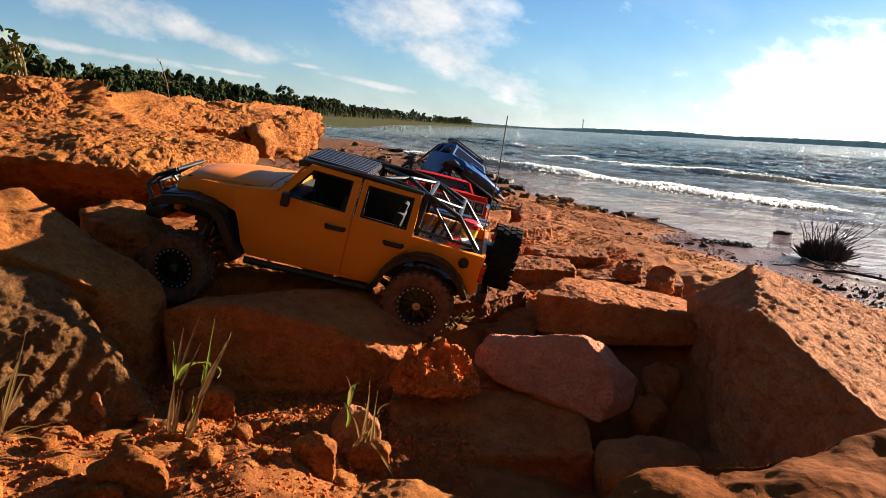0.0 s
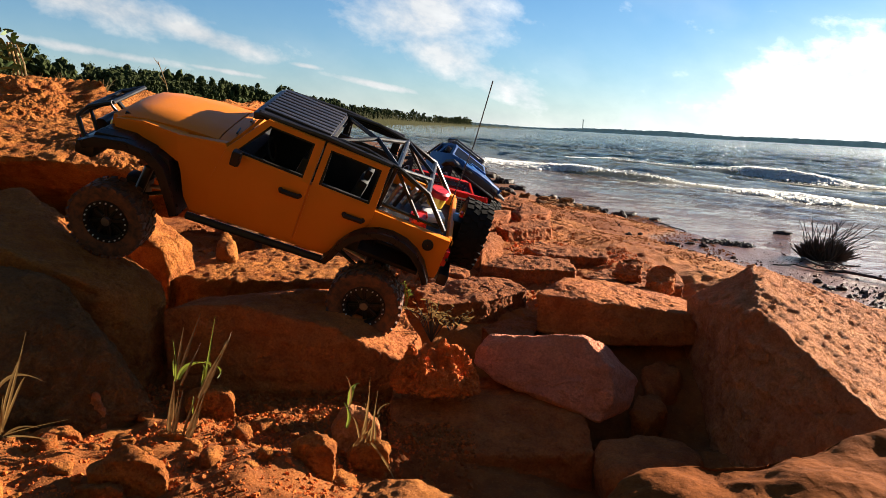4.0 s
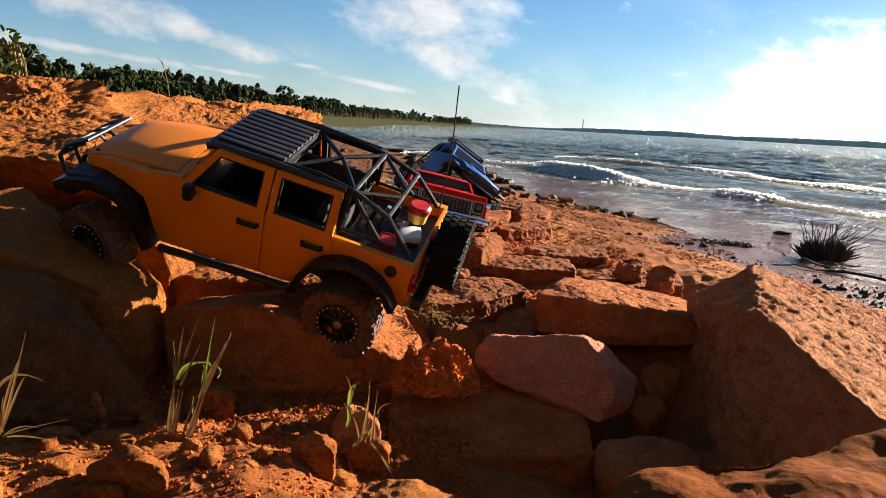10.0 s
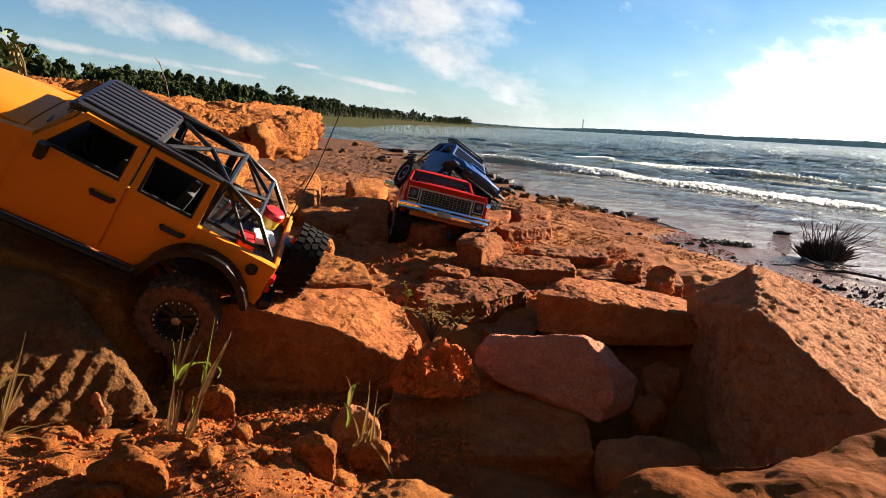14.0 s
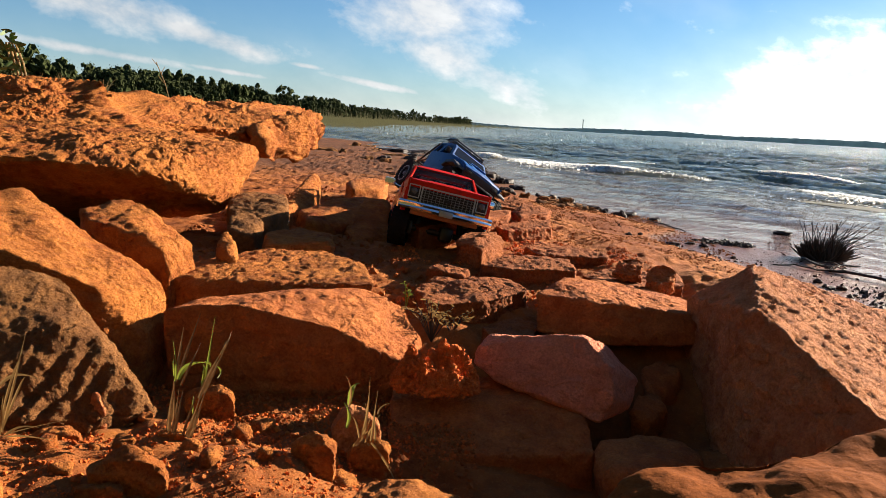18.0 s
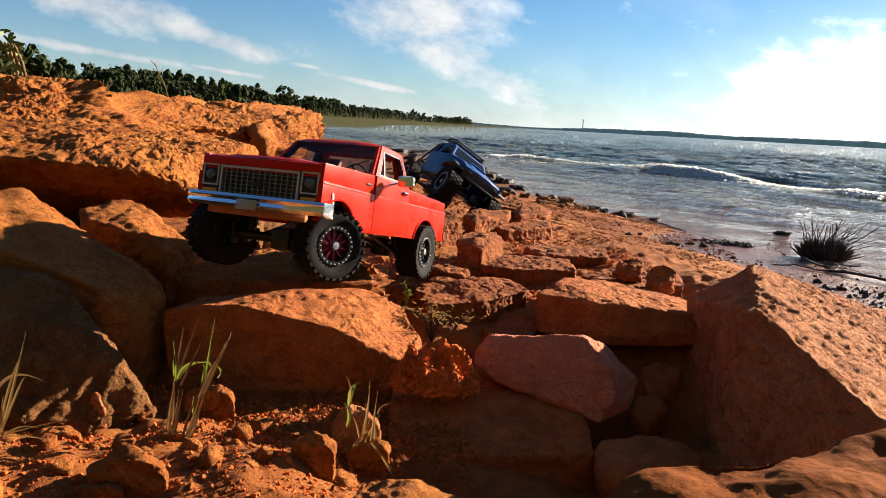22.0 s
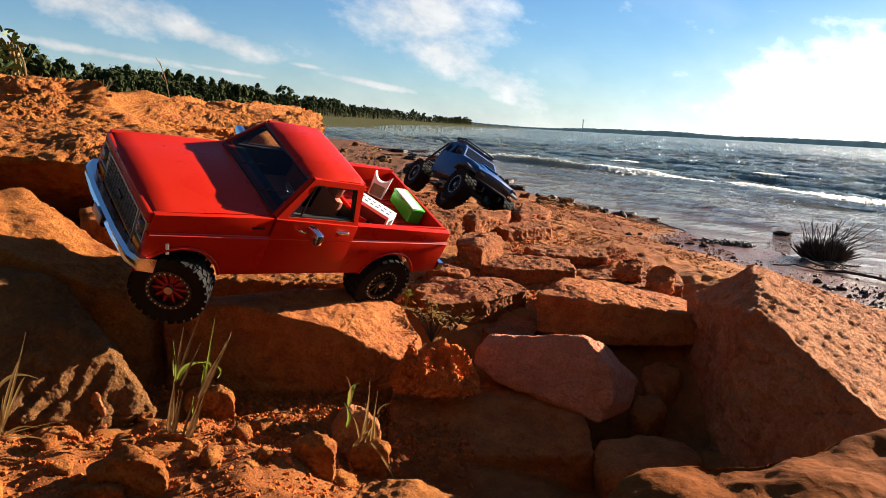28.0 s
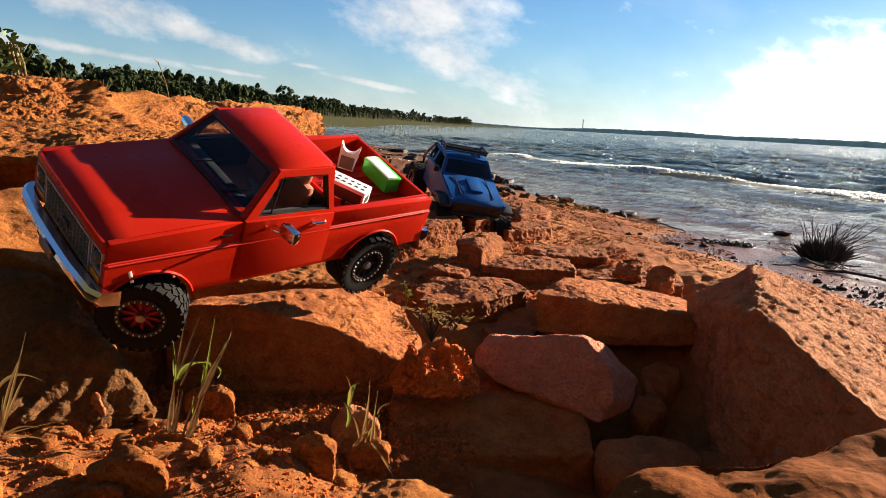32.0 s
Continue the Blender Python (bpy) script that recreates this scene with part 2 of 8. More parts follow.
def plain(name, color, rough=0.5, metal=0.0, var=0.15, scale=60.0, dust=0.0, coat=0.0, bumpy=0.0, spec=0.5):
    """A paint, plastic or metal with grain, wear and, where given, red dust."""
    m, t, b = material(name)
    co = coords(t)
    n = tex_noise(t, co, scale, 6.0, 0.65)
    f = tex_noise(t, co, scale * 9, 3.0, 0.6)
    col = mix(t, ramp(t, n, (0.3, grey(1)), (0.7, grey(0))), color, tuple(c * (1 - var) for c in color))
    if dust:
        d = N(t, "ShaderNodeMath", f_operation="MULTIPLY", i0=ramp(t, n, (0.35, grey(0.1)), (0.72, grey(1))), i1=dust).outputs[0]
        col = mix(t, d, col, (0.36, 0.13, 0.055))
    t.links.new(col, b.inputs["Base Color"])
    b.inputs["Metallic"].default_value = metal
    r = N(t, "ShaderNodeMapRange", Value=n, From_Min=0.3, From_Max=0.7, To_Min=max(0.03, rough * 0.8), To_Max=min(1, rough * 1.25 + dust * 0.2)).outputs[0]
    t.links.new(r, b.inputs["Roughness"])
    b.inputs["Specular IOR Level"].default_value = spec
    b.inputs["Coat Weight"].default_value = coat
    b.inputs["Coat Roughness"].default_value = 0.08
    bump(t, b, f, 0.0004 + bumpy, 0.35)
    return m


red_trim = plain("polished_red_paint", (0.40, 0.014, 0.004), 0.30, 0, 0.06, 25, 0.02, coat=0.30, spec=0.35)
jeep_orange = plain("orange_paint", (0.72, 0.195, 0.005), 0.38, 0, 0.08, 30, 0.08, spec=0.35)
truck_red = plain("red_paint", (0.41, 0.012, 0.003), 0.30, 0, 0.08, 25, 0.02, spec=0.11)
crawler_blue = plain("blue_paint", (0.004, 0.064, 0.22), 0.34, 0.0, 0.12, 25, 0.04, spec=0.14)
black_plastic = plain("black_plastic", (0.011, 0.011, 0.012), 0.42, 0, 0.3, 60, 0.04, spec=0.3)
black_gloss = plain("gloss_black_plastic", (0.009, 0.009, 0.010), 0.30, 0, 0.3, 60, 0.03, spec=0.25)
roof_black = plain("satin_black_roof", (0.020, 0.022, 0.028), 0.34, 0, 0.2, 60, 0.05)
tyre_rubber = plain("dusty_rubber", (0.022, 0.020, 0.019), 0.82, 0, 0.3, 90, 0.62)
# black rubber, darkened further for the shade around the wheels
tyre_black = plain("shaded_black_rubber", (0.010, 0.010, 0.010), 0.8, 0, 0.3, 90, 0.02, spec=0.10)
chrome = plain("chrome", (0.82, 0.83, 0.85), 0.10, 1.0, 0.06, 60, 0.04)
steel = plain("grey_steel", (0.34, 0.34, 0.36), 0.38, 1.0, 0.2, 80, 0.08)
black_metal = plain("black_metal", (0.022, 0.022, 0.024), 0.35, 0.5, 0.2, 80, 0.02)
red_metal = plain("red_metal", (0.20, 0.012, 0.025), 0.35, 0.7, 0.2, 80, 0.05)
white_plastic = plain("white_plastic", (0.78, 0.77, 0.74), 0.4, 0, 0.06, 40)
red_plastic = plain("red_plastic", (0.55, 0.02, 0.02), 0.35, 0, 0.1, 40)
yellow_plastic = plain("yellow_plastic", (0.75, 0.50, 0.06), 0.35, 0, 0.1, 40)
green_plastic = plain("green_plastic", (0.06, 0.42, 0.03), 0.35, 0, 0.1, 40)
amber_plastic = plain("amber_plastic", (0.75, 0.28, 0.02), 0.2, 0, 0.1, 40)
tail_red = plain("red_lens", (0.45, 0.01, 0.01), 0.15, 0, 0.1, 40)
dull_silver = plain("dull_silver", (0.22, 0.215, 0.21), 0.35, 0.4, 0.1, 60)
silver_paint = plain("silver_paint", (0.40, 0.39, 0.37), 0.35, 0.4, 0.1, 60)
lamp_glass = plain("lamp_glass", (0.10, 0.10, 0.105), 0.10, 0.3, 0.1, 60)
print_dark = plain("dark_print", (0.06, 0.045, 0.035), 0.5, 0, 0.6, 120)
print_brown = plain("brown_print", (0.22, 0.11, 0.05), 0.5, 0, 0.5, 120)
cabin_dark = plain("dark_interior", (0.010, 0.010, 0.011), 0.7, 0, 0.3, 50)
beige_plastic = plain("beige_plastic", (0.46, 0.14, 0.085), 0.55, 0, 0.1, 50)
brown_dirt = plain("caked_dirt", (0.40, 0.15, 0.06), 0.95, 0, 0.4, 50, 0.2, bumpy=0.001)


def leaf_material(name, color, glow=0.5, var=0.35, scale=40.0, rough=0.6):
    """A thin sheet that also lets light through: blades, leaves, foam."""
    m, t, b = material(name)
    n = tex_noise(t, coords(t), scale, 5.0, 0.6)
    col = mix(t, ramp(t, n, (0.3, grey(1)), (0.7, grey(0))), color, tuple(c * (1 - var) for c in color))
    t.links.new(col, b.inputs["Base Color"])
    b.inputs["Roughness"].default_value = rough
    thin = N(t, "ShaderNodeBsdfTranslucent", Color=col)
    both_sides = N(t, "ShaderNodeMixShader", i0=glow)
    t.links.new(b.outputs[0], both_sides.inputs[1])
    t.links.new(thin.outputs[0], both_sides.inputs[2])
    t.links.new(both_sides.outputs[0], t.nodes["Material Output"].inputs["Surface"])
    return m


dry_grass = leaf_material("dry_grass", (0.36, 0.22, 0.08), 0.25)
straw = leaf_material("straw", (0.30, 0.175, 0.070), 0.15, 0.5, 120)
brown_stalk = leaf_material("brown_stalk", (0.15, 0.075, 0.030), 0.10, 0.5, 120)
green_blade = leaf_material("green_blade", (0.22, 0.25, 0.035), 0.4)
dark_reed = plain("dark_reed", (0.045, 0.035, 0.028), 0.8, 0, 0.4, 40)
foliage = plain("foliage", (0.044, 0.054, 0.018), 0.9, 0, 0.6, 0.35, spec=0.05)
bark = plain("bark", (0.13, 0.09, 0.06), 0.9, 0, 0.4, 8)
reed_green = leaf_material("reed_green", (0.135, 0.125, 0.062), 0.4, 0.4, 3)
foam_white = leaf_material("foam", (0.80, 0.79, 0.77), 0.55, 0.06, 30)
silt_water = plain("silty_wave", (0.24, 0.190, 0.090), 0.38, 0, 0.3, 3, bumpy=0.012, spec=0.22)
wet_rock = plain("wet_dark_rock", (0.045, 0.028, 0.021), 0.62, 0, 0.5, 12, bumpy=0.003, spec=0.12)
# haze is put into this pale colour, for the far woods and the mast
hazy_far_hills = plain("far_woods", (0.60, 0.60, 0.46), 0.9, 0, 0.4, 0.02)


def glass_material():
    m, t, b = material("smoked_window")
    b.inputs["Base Color"].default_value = (0.75, 0.78, 0.80, 1)
    b.inputs["Roughness"].default_value = 0.03
    b.inputs["Transmission Weight"].default_value = 1.0
    b.inputs["IOR"].default_value = 1.12
    return m


clear_glass = glass_material()


def screen_material():
    m, t, b = material("light_tinted_glass")
    b.inputs["Base Color"].default_value = (0.42, 0.43, 0.46, 1)
    b.inputs["Roughness"].default_value = 0.04
    b.inputs["Transmission Weight"].default_value = 1.0
    b.inputs["IOR"].default_value = 1.22
    return m


screen_glass = screen_material()
bolt_bright = plain("bright_bolts", (0.75, 0.75, 0.74), 0.35, 0.3, 0.1, 80)


def tinted_material():
    m, t, b = material("tinted_windscreen")
    b.inputs["Base Color"].default_value = (0.030, 0.032, 0.048, 1)
    b.inputs["Roughness"].default_value = 0.06
    b.inputs["Transmission Weight"].default_value = 0.75
    b.inputs["IOR"].default_value = 1.3
    return m


tinted_glass = tinted_material()


# ---- the ground, one sheet from the lens to the horizon ----
SHORE_Y = [-50, 0.0, 1.0, 1.6, 2.0, 2.4, 3.0, 3.87, 6.1, 11.5, 14, 20, 26, 60, 150, 300, 450, 480, 6000]
SHORE_X = [4.0, 2.4, 1.6, 1.27, 1.14, 1.04, 0.86, 0.46, 0.20, -0.9, -5, -7, -4.6, -8, -12, 4, 14, -400, -400]


def shore_x(y):
    return np.interp(y, SHORE_Y, SHORE_X)


def ground_height(x, y):
    x, y = np.asarray(x, float), np.asarray(y, float)
    p = np.stack([x, y, 0 * x], -1)
    d = shore_x(y) - x + 0.08 * fbm(p * 1.3, 3, seed=5)
    slope = np.interp(y, [2.2, 3.6, 30, 60], [0.115, 0.030, 0.014, 0.012])
    cap = np.interp(y, [0.90, 1.00, 1.15, 1.40, 1.9, 2.6, 4.0, 7.0, 30.0], [0.030, 0.035, 0.060, 0.080, 0.078, 0.062, 0.055, 0.05, 0.6])
    width = np.interp(y, [1.5, 1.8, 2.2, 2.35, 2.45, 2.6, 2.9, 3.3, 3.8], [0.30, 0.27, 0.36, 0.38, 0.32, 0.09, 0.07, 0.12, 0.22])
    strand = np.where(y < 4, 0.009 * np.clip(d / width, 0, 1) + 0.014 * np.clip((d - width) / 0.06, 0, 1) + slope * np.clip(d - width - 0.03, 0, 900), d * slope)
    z = np.where(d > 0, np.minimum(strand, cap + 0.004 * np.clip(d - 3, 0, 500)), np.maximum(d * 0.10, -0.8))
    # the hollow in front of the slabs
    pit = 0.054 * np.exp(-((x - 0.005) / 0.086) ** 2 - ((y - 0.680) / 0.086) ** 2)
    near = 1 / (1 + np.exp(np.clip((y - 0.95) / 0.03, -50, 50)))
    floor = np.interp(y, [0.43, 0.65, 0.756, 0.864, 0.97], [0.031, 0.021, 0.004, -0.020, -0.035]) - 0.056 * np.exp(-((x - 0.19) / 0.14) ** 2) * np.clip((y - 0.41) / 0.13, 0, 1)
    z = z * (1 - near) + (floor - pit) * near
    # an unseen bank, added behind the lens to block sky light
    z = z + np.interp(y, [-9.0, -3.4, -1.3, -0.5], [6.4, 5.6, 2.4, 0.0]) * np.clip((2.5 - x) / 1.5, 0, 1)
    amp = np.clip(0.012 * (d > -0.3) * np.clip(d * 2 - 0.3, 0.12, 1), 0, 0.02) * np.interp(y, [2.5, 3.2, 9, 14, 40], [1.0, 1.5, 1.9, 1.0, 0.3])
    amp = amp * np.where(y < 0.95, 0.8, np.interp(y, [1.0, 1.2, 1.6, 2.2, 3.2], [0.9, 1.0, 0.65, 0.5, 0.7]))
    lumps = fbm(p * 11, 5, 0.55, seed=9)
    crumbs = np.clip(fbm(p * 46, 4, 0.6, seed=21), 0, 1)
    flats = np.clip((y - 2.4) / 0.6, 0, 1)
    lumps = lumps * (1 - flats) + flats * (np.abs(lumps) - 0.15)
    return z + amp * lumps + 0.5 * amp * crumbs


xs = spaced(-4000, -1.1, 1.3, 4000, 0.006)
ys = list(spaced(-300, 0.42, 2.4, 2.41, 0.006))
while ys[-1] < 5000:
    ys.append(ys[-1] + 0.006 + 0.013 * (ys[-1] - 2.4) * (1 + ys[-1] / 400))
ys = np.array(ys)
gx, gy = np.meshgrid(xs, ys)
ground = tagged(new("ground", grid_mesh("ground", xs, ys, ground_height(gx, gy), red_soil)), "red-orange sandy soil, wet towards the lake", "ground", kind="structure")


def lake():
    xs = spaced(-3000, -1.5, 13, 3500, 0.05, 1.06)
    ys = spaced(-60, 0.6, 18, 5000, 0.05, 1.06)
    X, Y = np.meshgrid(xs, ys)
    c, s = math.cos(radians(32)), math.sin(radians(32))
    U, V = X * c + Y * s, -X * s + Y * c
    p = np.stack([V * 0.55, U * 1.5, 0 * U], -1)
    fade = np.clip((0.855 * X + 0.52 * Y - 2.6) / 5.0, 0.05, 1) * np.clip(60 / np.maximum(Y, 1), 0, 1)
    chop = 1 - 2 * np.abs(fbm(p * 2.3, 4, 0.55, seed=33))
    z = fade * (0.032 * fbm(p, 3, 0.5, seed=31) + 0.028 * chop) - 0.004
    z = np.where(X < shore_x(Y) - 0.30 - 0.4 * np.clip(Y - 6, 0, 20), -0.12, z)
    return new("water", grid_mesh("water", xs, ys, z, lake_water))


water = tagged(lake(), "choppy grey-green lake water under a breeze", "lake", kind="structure")


# ---- rocks ----
def ico(res, cache={}):
    if res not in cache:
        bm = bmesh.new()
        bmesh.ops.create_icosphere(bm, subdivisions=res, radius=1.0)
        cache[res] = (np.array([v.co for v in bm.verts]), [[v.index for v in f.verts] for f in bm.faces])
        bm.free()
    return cache[res]


def shell(size, count):
    """The skin of a box as an even lattice of about so many points: directions from its middle, and quads."""
    a, b, c = (float(s) for s in size)
    step = math.sqrt(2 * (a * b + b * c + c * a) / count)
    n = [max(6, int(round(s / step))) for s in (a, b, c)]
    pts, quads, base = [], [], 0
    for axis in range(3):
        u, v = (axis + 1) % 3, (axis + 2) % 3
        for end in (0, n[axis]):
            U, V = np.meshgrid(np.arange(n[u] + 1), np.arange(n[v] + 1), indexing="ij")
            g = np.zeros((U.size, 3), int)
            g[:, u], g[:, v], g[:, axis] = U.ravel(), V.ravel(), end
            k = base + np.arange(U.size).reshape(U.shape)
            q = np.stack([k[:-1, :-1], k[1:, :-1], k[1:, 1:], k[:-1, 1:]], -1).reshape(-1, 4)
            quads.append(q if end else q[:, ::-1])
            pts.append(g)
            base += U.size
    cells, where = np.unique(np.concatenate(pts), axis=0, return_inverse=True)
    faces = where.reshape(-1)[np.concatenate(quads)]
    t = cells / np.array(n) * 2 - 1
    return np.tan(t * 0.72) / math.tan(0.72) * np.array([a, b, c]) / 2, faces.tolist()


def block(name, label, corners, foot=None, flare=1.0, edge=14, rough=0.012, res=5, mat=None, worn=1.0, layers=0.0, grooves=0.0, category="rock", extra=(), scars=0.0):
    """A broken block of stone: the solid spanned by its corners, down to its foot, with worn edges and an uneven face.
    extra: further solids grown into the first; scars: depth of slanting tool-like scars on it."""
    def grounded(pts):
        P = np.array(pts)
        if foot is not None:
            Q = P.copy()
            Q[:, :2] = P[:, :2].mean(0) + (P[:, :2] - P[:, :2].mean(0)) * flare
            Q[:, 2] = foot
            P = np.vstack([P, Q])
        return P
    solids = [grounded(corners)] + [grounded(list(c) + ([tuple(p) for p in np.array(corners) * [1, 1, 0.9]] if len(c) < 8 else [])) for c in extra]
    P = solids[0]
    mid = P.mean(0)
    solids = [q - mid for q in solids]
    P = np.vstack(solids)
    shapes = []
    for pts in solids:
        bm = bmesh.new()
        for p in pts:
            bm.verts.new(p)
        bmesh.ops.convex_hull(bm, input=bm.verts, use_existing_faces=False)
        bmesh.ops.recalc_face_normals(bm, faces=bm.faces)
        planes = []
        for f in bm.faces:
            h = f.normal.dot(f.verts[0].co)
            if h > 1e-5 and f.calc_area() > 1e-7:
                planes.append((*(f.normal / h), ))
        bm.free()
        shapes.append(np.unique(np.round(np.array(planes), 3), axis=0))
    size = P.max(0) - P.min(0)
    if res >= 5:
        d, faces = shell(np.maximum(size, 0.2 * size.max()), {5: 11000, 6: 40000, 7: 110000}[res])
    else:
        dirs, faces = ico(res)
        d = dirs * size
    d = d / np.linalg.norm(d, axis=1)[:, None]
    best, normal = None, None
    for K in shapes:
        lean = np.maximum(d @ K.T, 0)
        r = (lean ** edge).sum(1) ** (-1 / edge)
        lean = lean / lean.max(1)[:, None]
        nrm = (lean ** min(edge - 1, 24)) @ K
        if best is None:
            best, normal = r, nrm
        else:
            normal = np.where((r > best)[:, None], nrm, normal)
            best = np.maximum(best, r)
    v = d * best[:, None]
    d = normal / np.linalg.norm(normal, axis=1)[:, None]
    seed = int(abs(mid[0] * 7919 + mid[1] * 104729) * 10) % 9973
    q = (v + mid) * 1.0
    s = float(np.cbrt(np.prod(size)))
    low = fbm(q * (2.0 / s), 3, 0.5, seed)
    strata = fbm(q * np.array([7.0, 7.0, 60.0]), 3, 0.5, seed + 3)
    ledges = np.abs(fbm(q * np.array([9.0, 9.0, 28.0]), 4, 0.55, seed + 5))
    fine = fbm(q * 60.0, 5, 0.62, seed + 7)
    chips = np.abs(fbm(q * np.array([46.0, 46.0, 62.0]), 3, 0.5, seed + 29))
    pit = -np.clip(fbm(q * 40.0, 3, 0.5, seed + 11) - 0.62, 0, 1)
    v = v + d * (rough * (0.5 * low - 0.22 * ledges) + worn * (0.0018 * strata + 0.0017 * fine - 0.0030 * chips + 0.0008 * pit))[:, None]
    crack = np.clip(0.03 - np.abs(fbm(q * np.array([8.0, 8.0, 14.0]), 4, 0.6, seed + 13)), 0, 1) / 0.03
    v = v - d * (worn * min(0.004, 0.02 * s) * crack)[:, None]
    if scars:
        run = np.array([[0.23, -0.94, -0.26], [0.97, 0.22, 0.06], [0.0, -0.27, 0.96]]).T
        cut = fbm(q @ run * np.array([20.0, 95.0, 95.0]), 4, 0.6, seed + 31)
        v = v - d * (scars * cut)[:, None]
    if layers:
        # weathered beds: knobbly courses with undercut joints
        bed = fbm(q * np.array([4.0, 4.0, 24.0]), 3, 0.55, seed + 17)
        knob = 1 - 2 * np.abs(fbm(q * np.array([13.0, 13.0, 20.0]), 3, 0.55, seed + 19))
        v = v + d * (layers * (0.6 * np.sign(bed) * np.abs(bed) ** 0.6 + 0.45 * knob))[:, None]
    if grooves:
        ph = (0.86 * q[:, 0] - 0.50 * q[:, 2]) / 0.026 + 0.5 * fbm(q * 14, 2, 0.5, seed + 23)
        front = np.clip(-2.2 * d[:, 1] - 0.9, 0, 1) * np.clip((size[2] * 0.36 - v[:, 2]) / 0.02, 0, 1)
        v = v + d * (front * grooves * (2 * np.abs((ph % 1.0) ** 1.6 - 0.5) - 0.5))[:, None]
    ob = new(name, mesh_of(name, v, faces, mat or sandstone))
    ob.location = mid
    return tagged(ob, label, category)


block("slab_rock", "long red sandstone slab with a shaded front face", [(-0.365, 0.900, 0.100), (-0.280, 0.900, 0.116), (-0.205, 0.900, 0.091), (-0.132, 0.905, 0.087), (-0.094, 0.910, 0.066), (-0.029, 0.930, 0.029), (-0.349, 0.990, 0.096), (-0.217, 1.020, 0.101), (-0.120, 1.050, 0.112), (-0.054, 1.040, 0.088), (-0.021, 1.000, 0.044)], foot=-0.10, flare=1.0, edge=70, rough=0.006, res=6, worn=0.7, mat=red_stone)
block("slab_rock", "flat-topped orange sandstone block behind the long slab", [(-0.412, 1.060, 0.106), (-0.370, 1.050, 0.084), (-0.191, 1.060, 0.098), (-0.103, 1.080, 0.111), (-0.437, 1.200, 0.103), (-0.331, 1.300, 0.116), (-0.218, 1.320, 0.116), (-0.140, 1.250, 0.110)], foot=-0.02, flare=1.0, edge=60, rough=0.007, res=6, worn=1.0, mat=sandstone)
block("boulder", "tall orange sandstone boulder with a lit sloping top", [(-0.685, 0.970, 0.222), (-0.629, 1.040, 0.231), (-0.576, 1.040, 0.206), (-0.465, 0.990, 0.162), (-0.411, 0.970, 0.138), (-0.381, 0.960, 0.115), (-0.384, 0.950, 0.100), (-0.389, 0.940, 0.085), (-0.596, 0.840, 0.203), (-0.538, 0.845, 0.187), (-0.498, 0.845, 0.171), (-0.464, 0.845, 0.156), (-0.427, 0.850, 0.138), (-0.413, 0.860, 0.114), (-0.394, 0.875, 0.079), (-0.380, 0.885, 0.060)], foot=-0.07, flare=0.98, edge=80, rough=0.008, res=6, worn=0.8, mat=sandstone, extra=[[(-0.688, 0.975, 0.227), (-0.629, 1.040, 0.236), (-0.601, 1.030, 0.227), (-0.532, 0.930, 0.201), (-0.540, 0.900, 0.190), (-0.621, 0.875, 0.189)]])
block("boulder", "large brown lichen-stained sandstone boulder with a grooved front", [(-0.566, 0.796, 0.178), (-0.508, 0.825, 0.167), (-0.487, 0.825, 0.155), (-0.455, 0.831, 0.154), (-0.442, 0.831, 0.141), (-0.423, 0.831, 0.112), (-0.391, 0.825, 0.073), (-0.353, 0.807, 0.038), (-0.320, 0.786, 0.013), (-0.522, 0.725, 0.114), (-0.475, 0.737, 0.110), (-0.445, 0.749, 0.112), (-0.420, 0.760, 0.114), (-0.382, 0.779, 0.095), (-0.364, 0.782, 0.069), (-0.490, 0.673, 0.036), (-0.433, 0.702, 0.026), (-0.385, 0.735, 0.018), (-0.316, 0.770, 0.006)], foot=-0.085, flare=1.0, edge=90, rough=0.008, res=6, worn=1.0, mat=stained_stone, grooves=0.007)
block("boulder", "small rounded orange sandstone rock wedged between boulders", [(-0.594, 1.140, 0.195), (-0.567, 1.180, 0.202), (-0.536, 1.200, 0.208), (-0.503, 1.190, 0.177), (-0.459, 1.170, 0.173), (-0.412, 1.150, 0.144), (-0.392, 1.120, 0.113), (-0.554, 1.080, 0.188), (-0.502, 1.060, 0.179), (-0.449, 1.060, 0.173), (-0.421, 1.050, 0.152), (-0.409, 1.040, 0.121)], foot=-0.02, flare=1.0, edge=50, rough=0.008, res=5, worn=1.2, mat=sandstone)
block("stone", "small upright orange stone in a gap", [(-0.388, 1.200, 0.162), (-0.375, 1.220, 0.167), (-0.353, 1.200, 0.139), (-0.342, 1.160, 0.127), (-0.380, 1.160, 0.125)], foot=0.0, flare=1.0, edge=10, rough=0.007, res=4, worn=1.0, mat=sandstone)
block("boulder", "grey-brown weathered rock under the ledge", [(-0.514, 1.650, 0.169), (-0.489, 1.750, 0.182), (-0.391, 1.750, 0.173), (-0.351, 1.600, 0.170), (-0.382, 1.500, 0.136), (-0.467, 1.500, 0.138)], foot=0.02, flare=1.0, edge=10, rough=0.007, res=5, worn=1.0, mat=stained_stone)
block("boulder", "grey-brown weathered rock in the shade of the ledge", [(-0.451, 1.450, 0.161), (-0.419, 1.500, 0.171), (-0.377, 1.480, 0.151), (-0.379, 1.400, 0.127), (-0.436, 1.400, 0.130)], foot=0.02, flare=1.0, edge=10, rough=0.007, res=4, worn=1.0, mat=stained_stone)
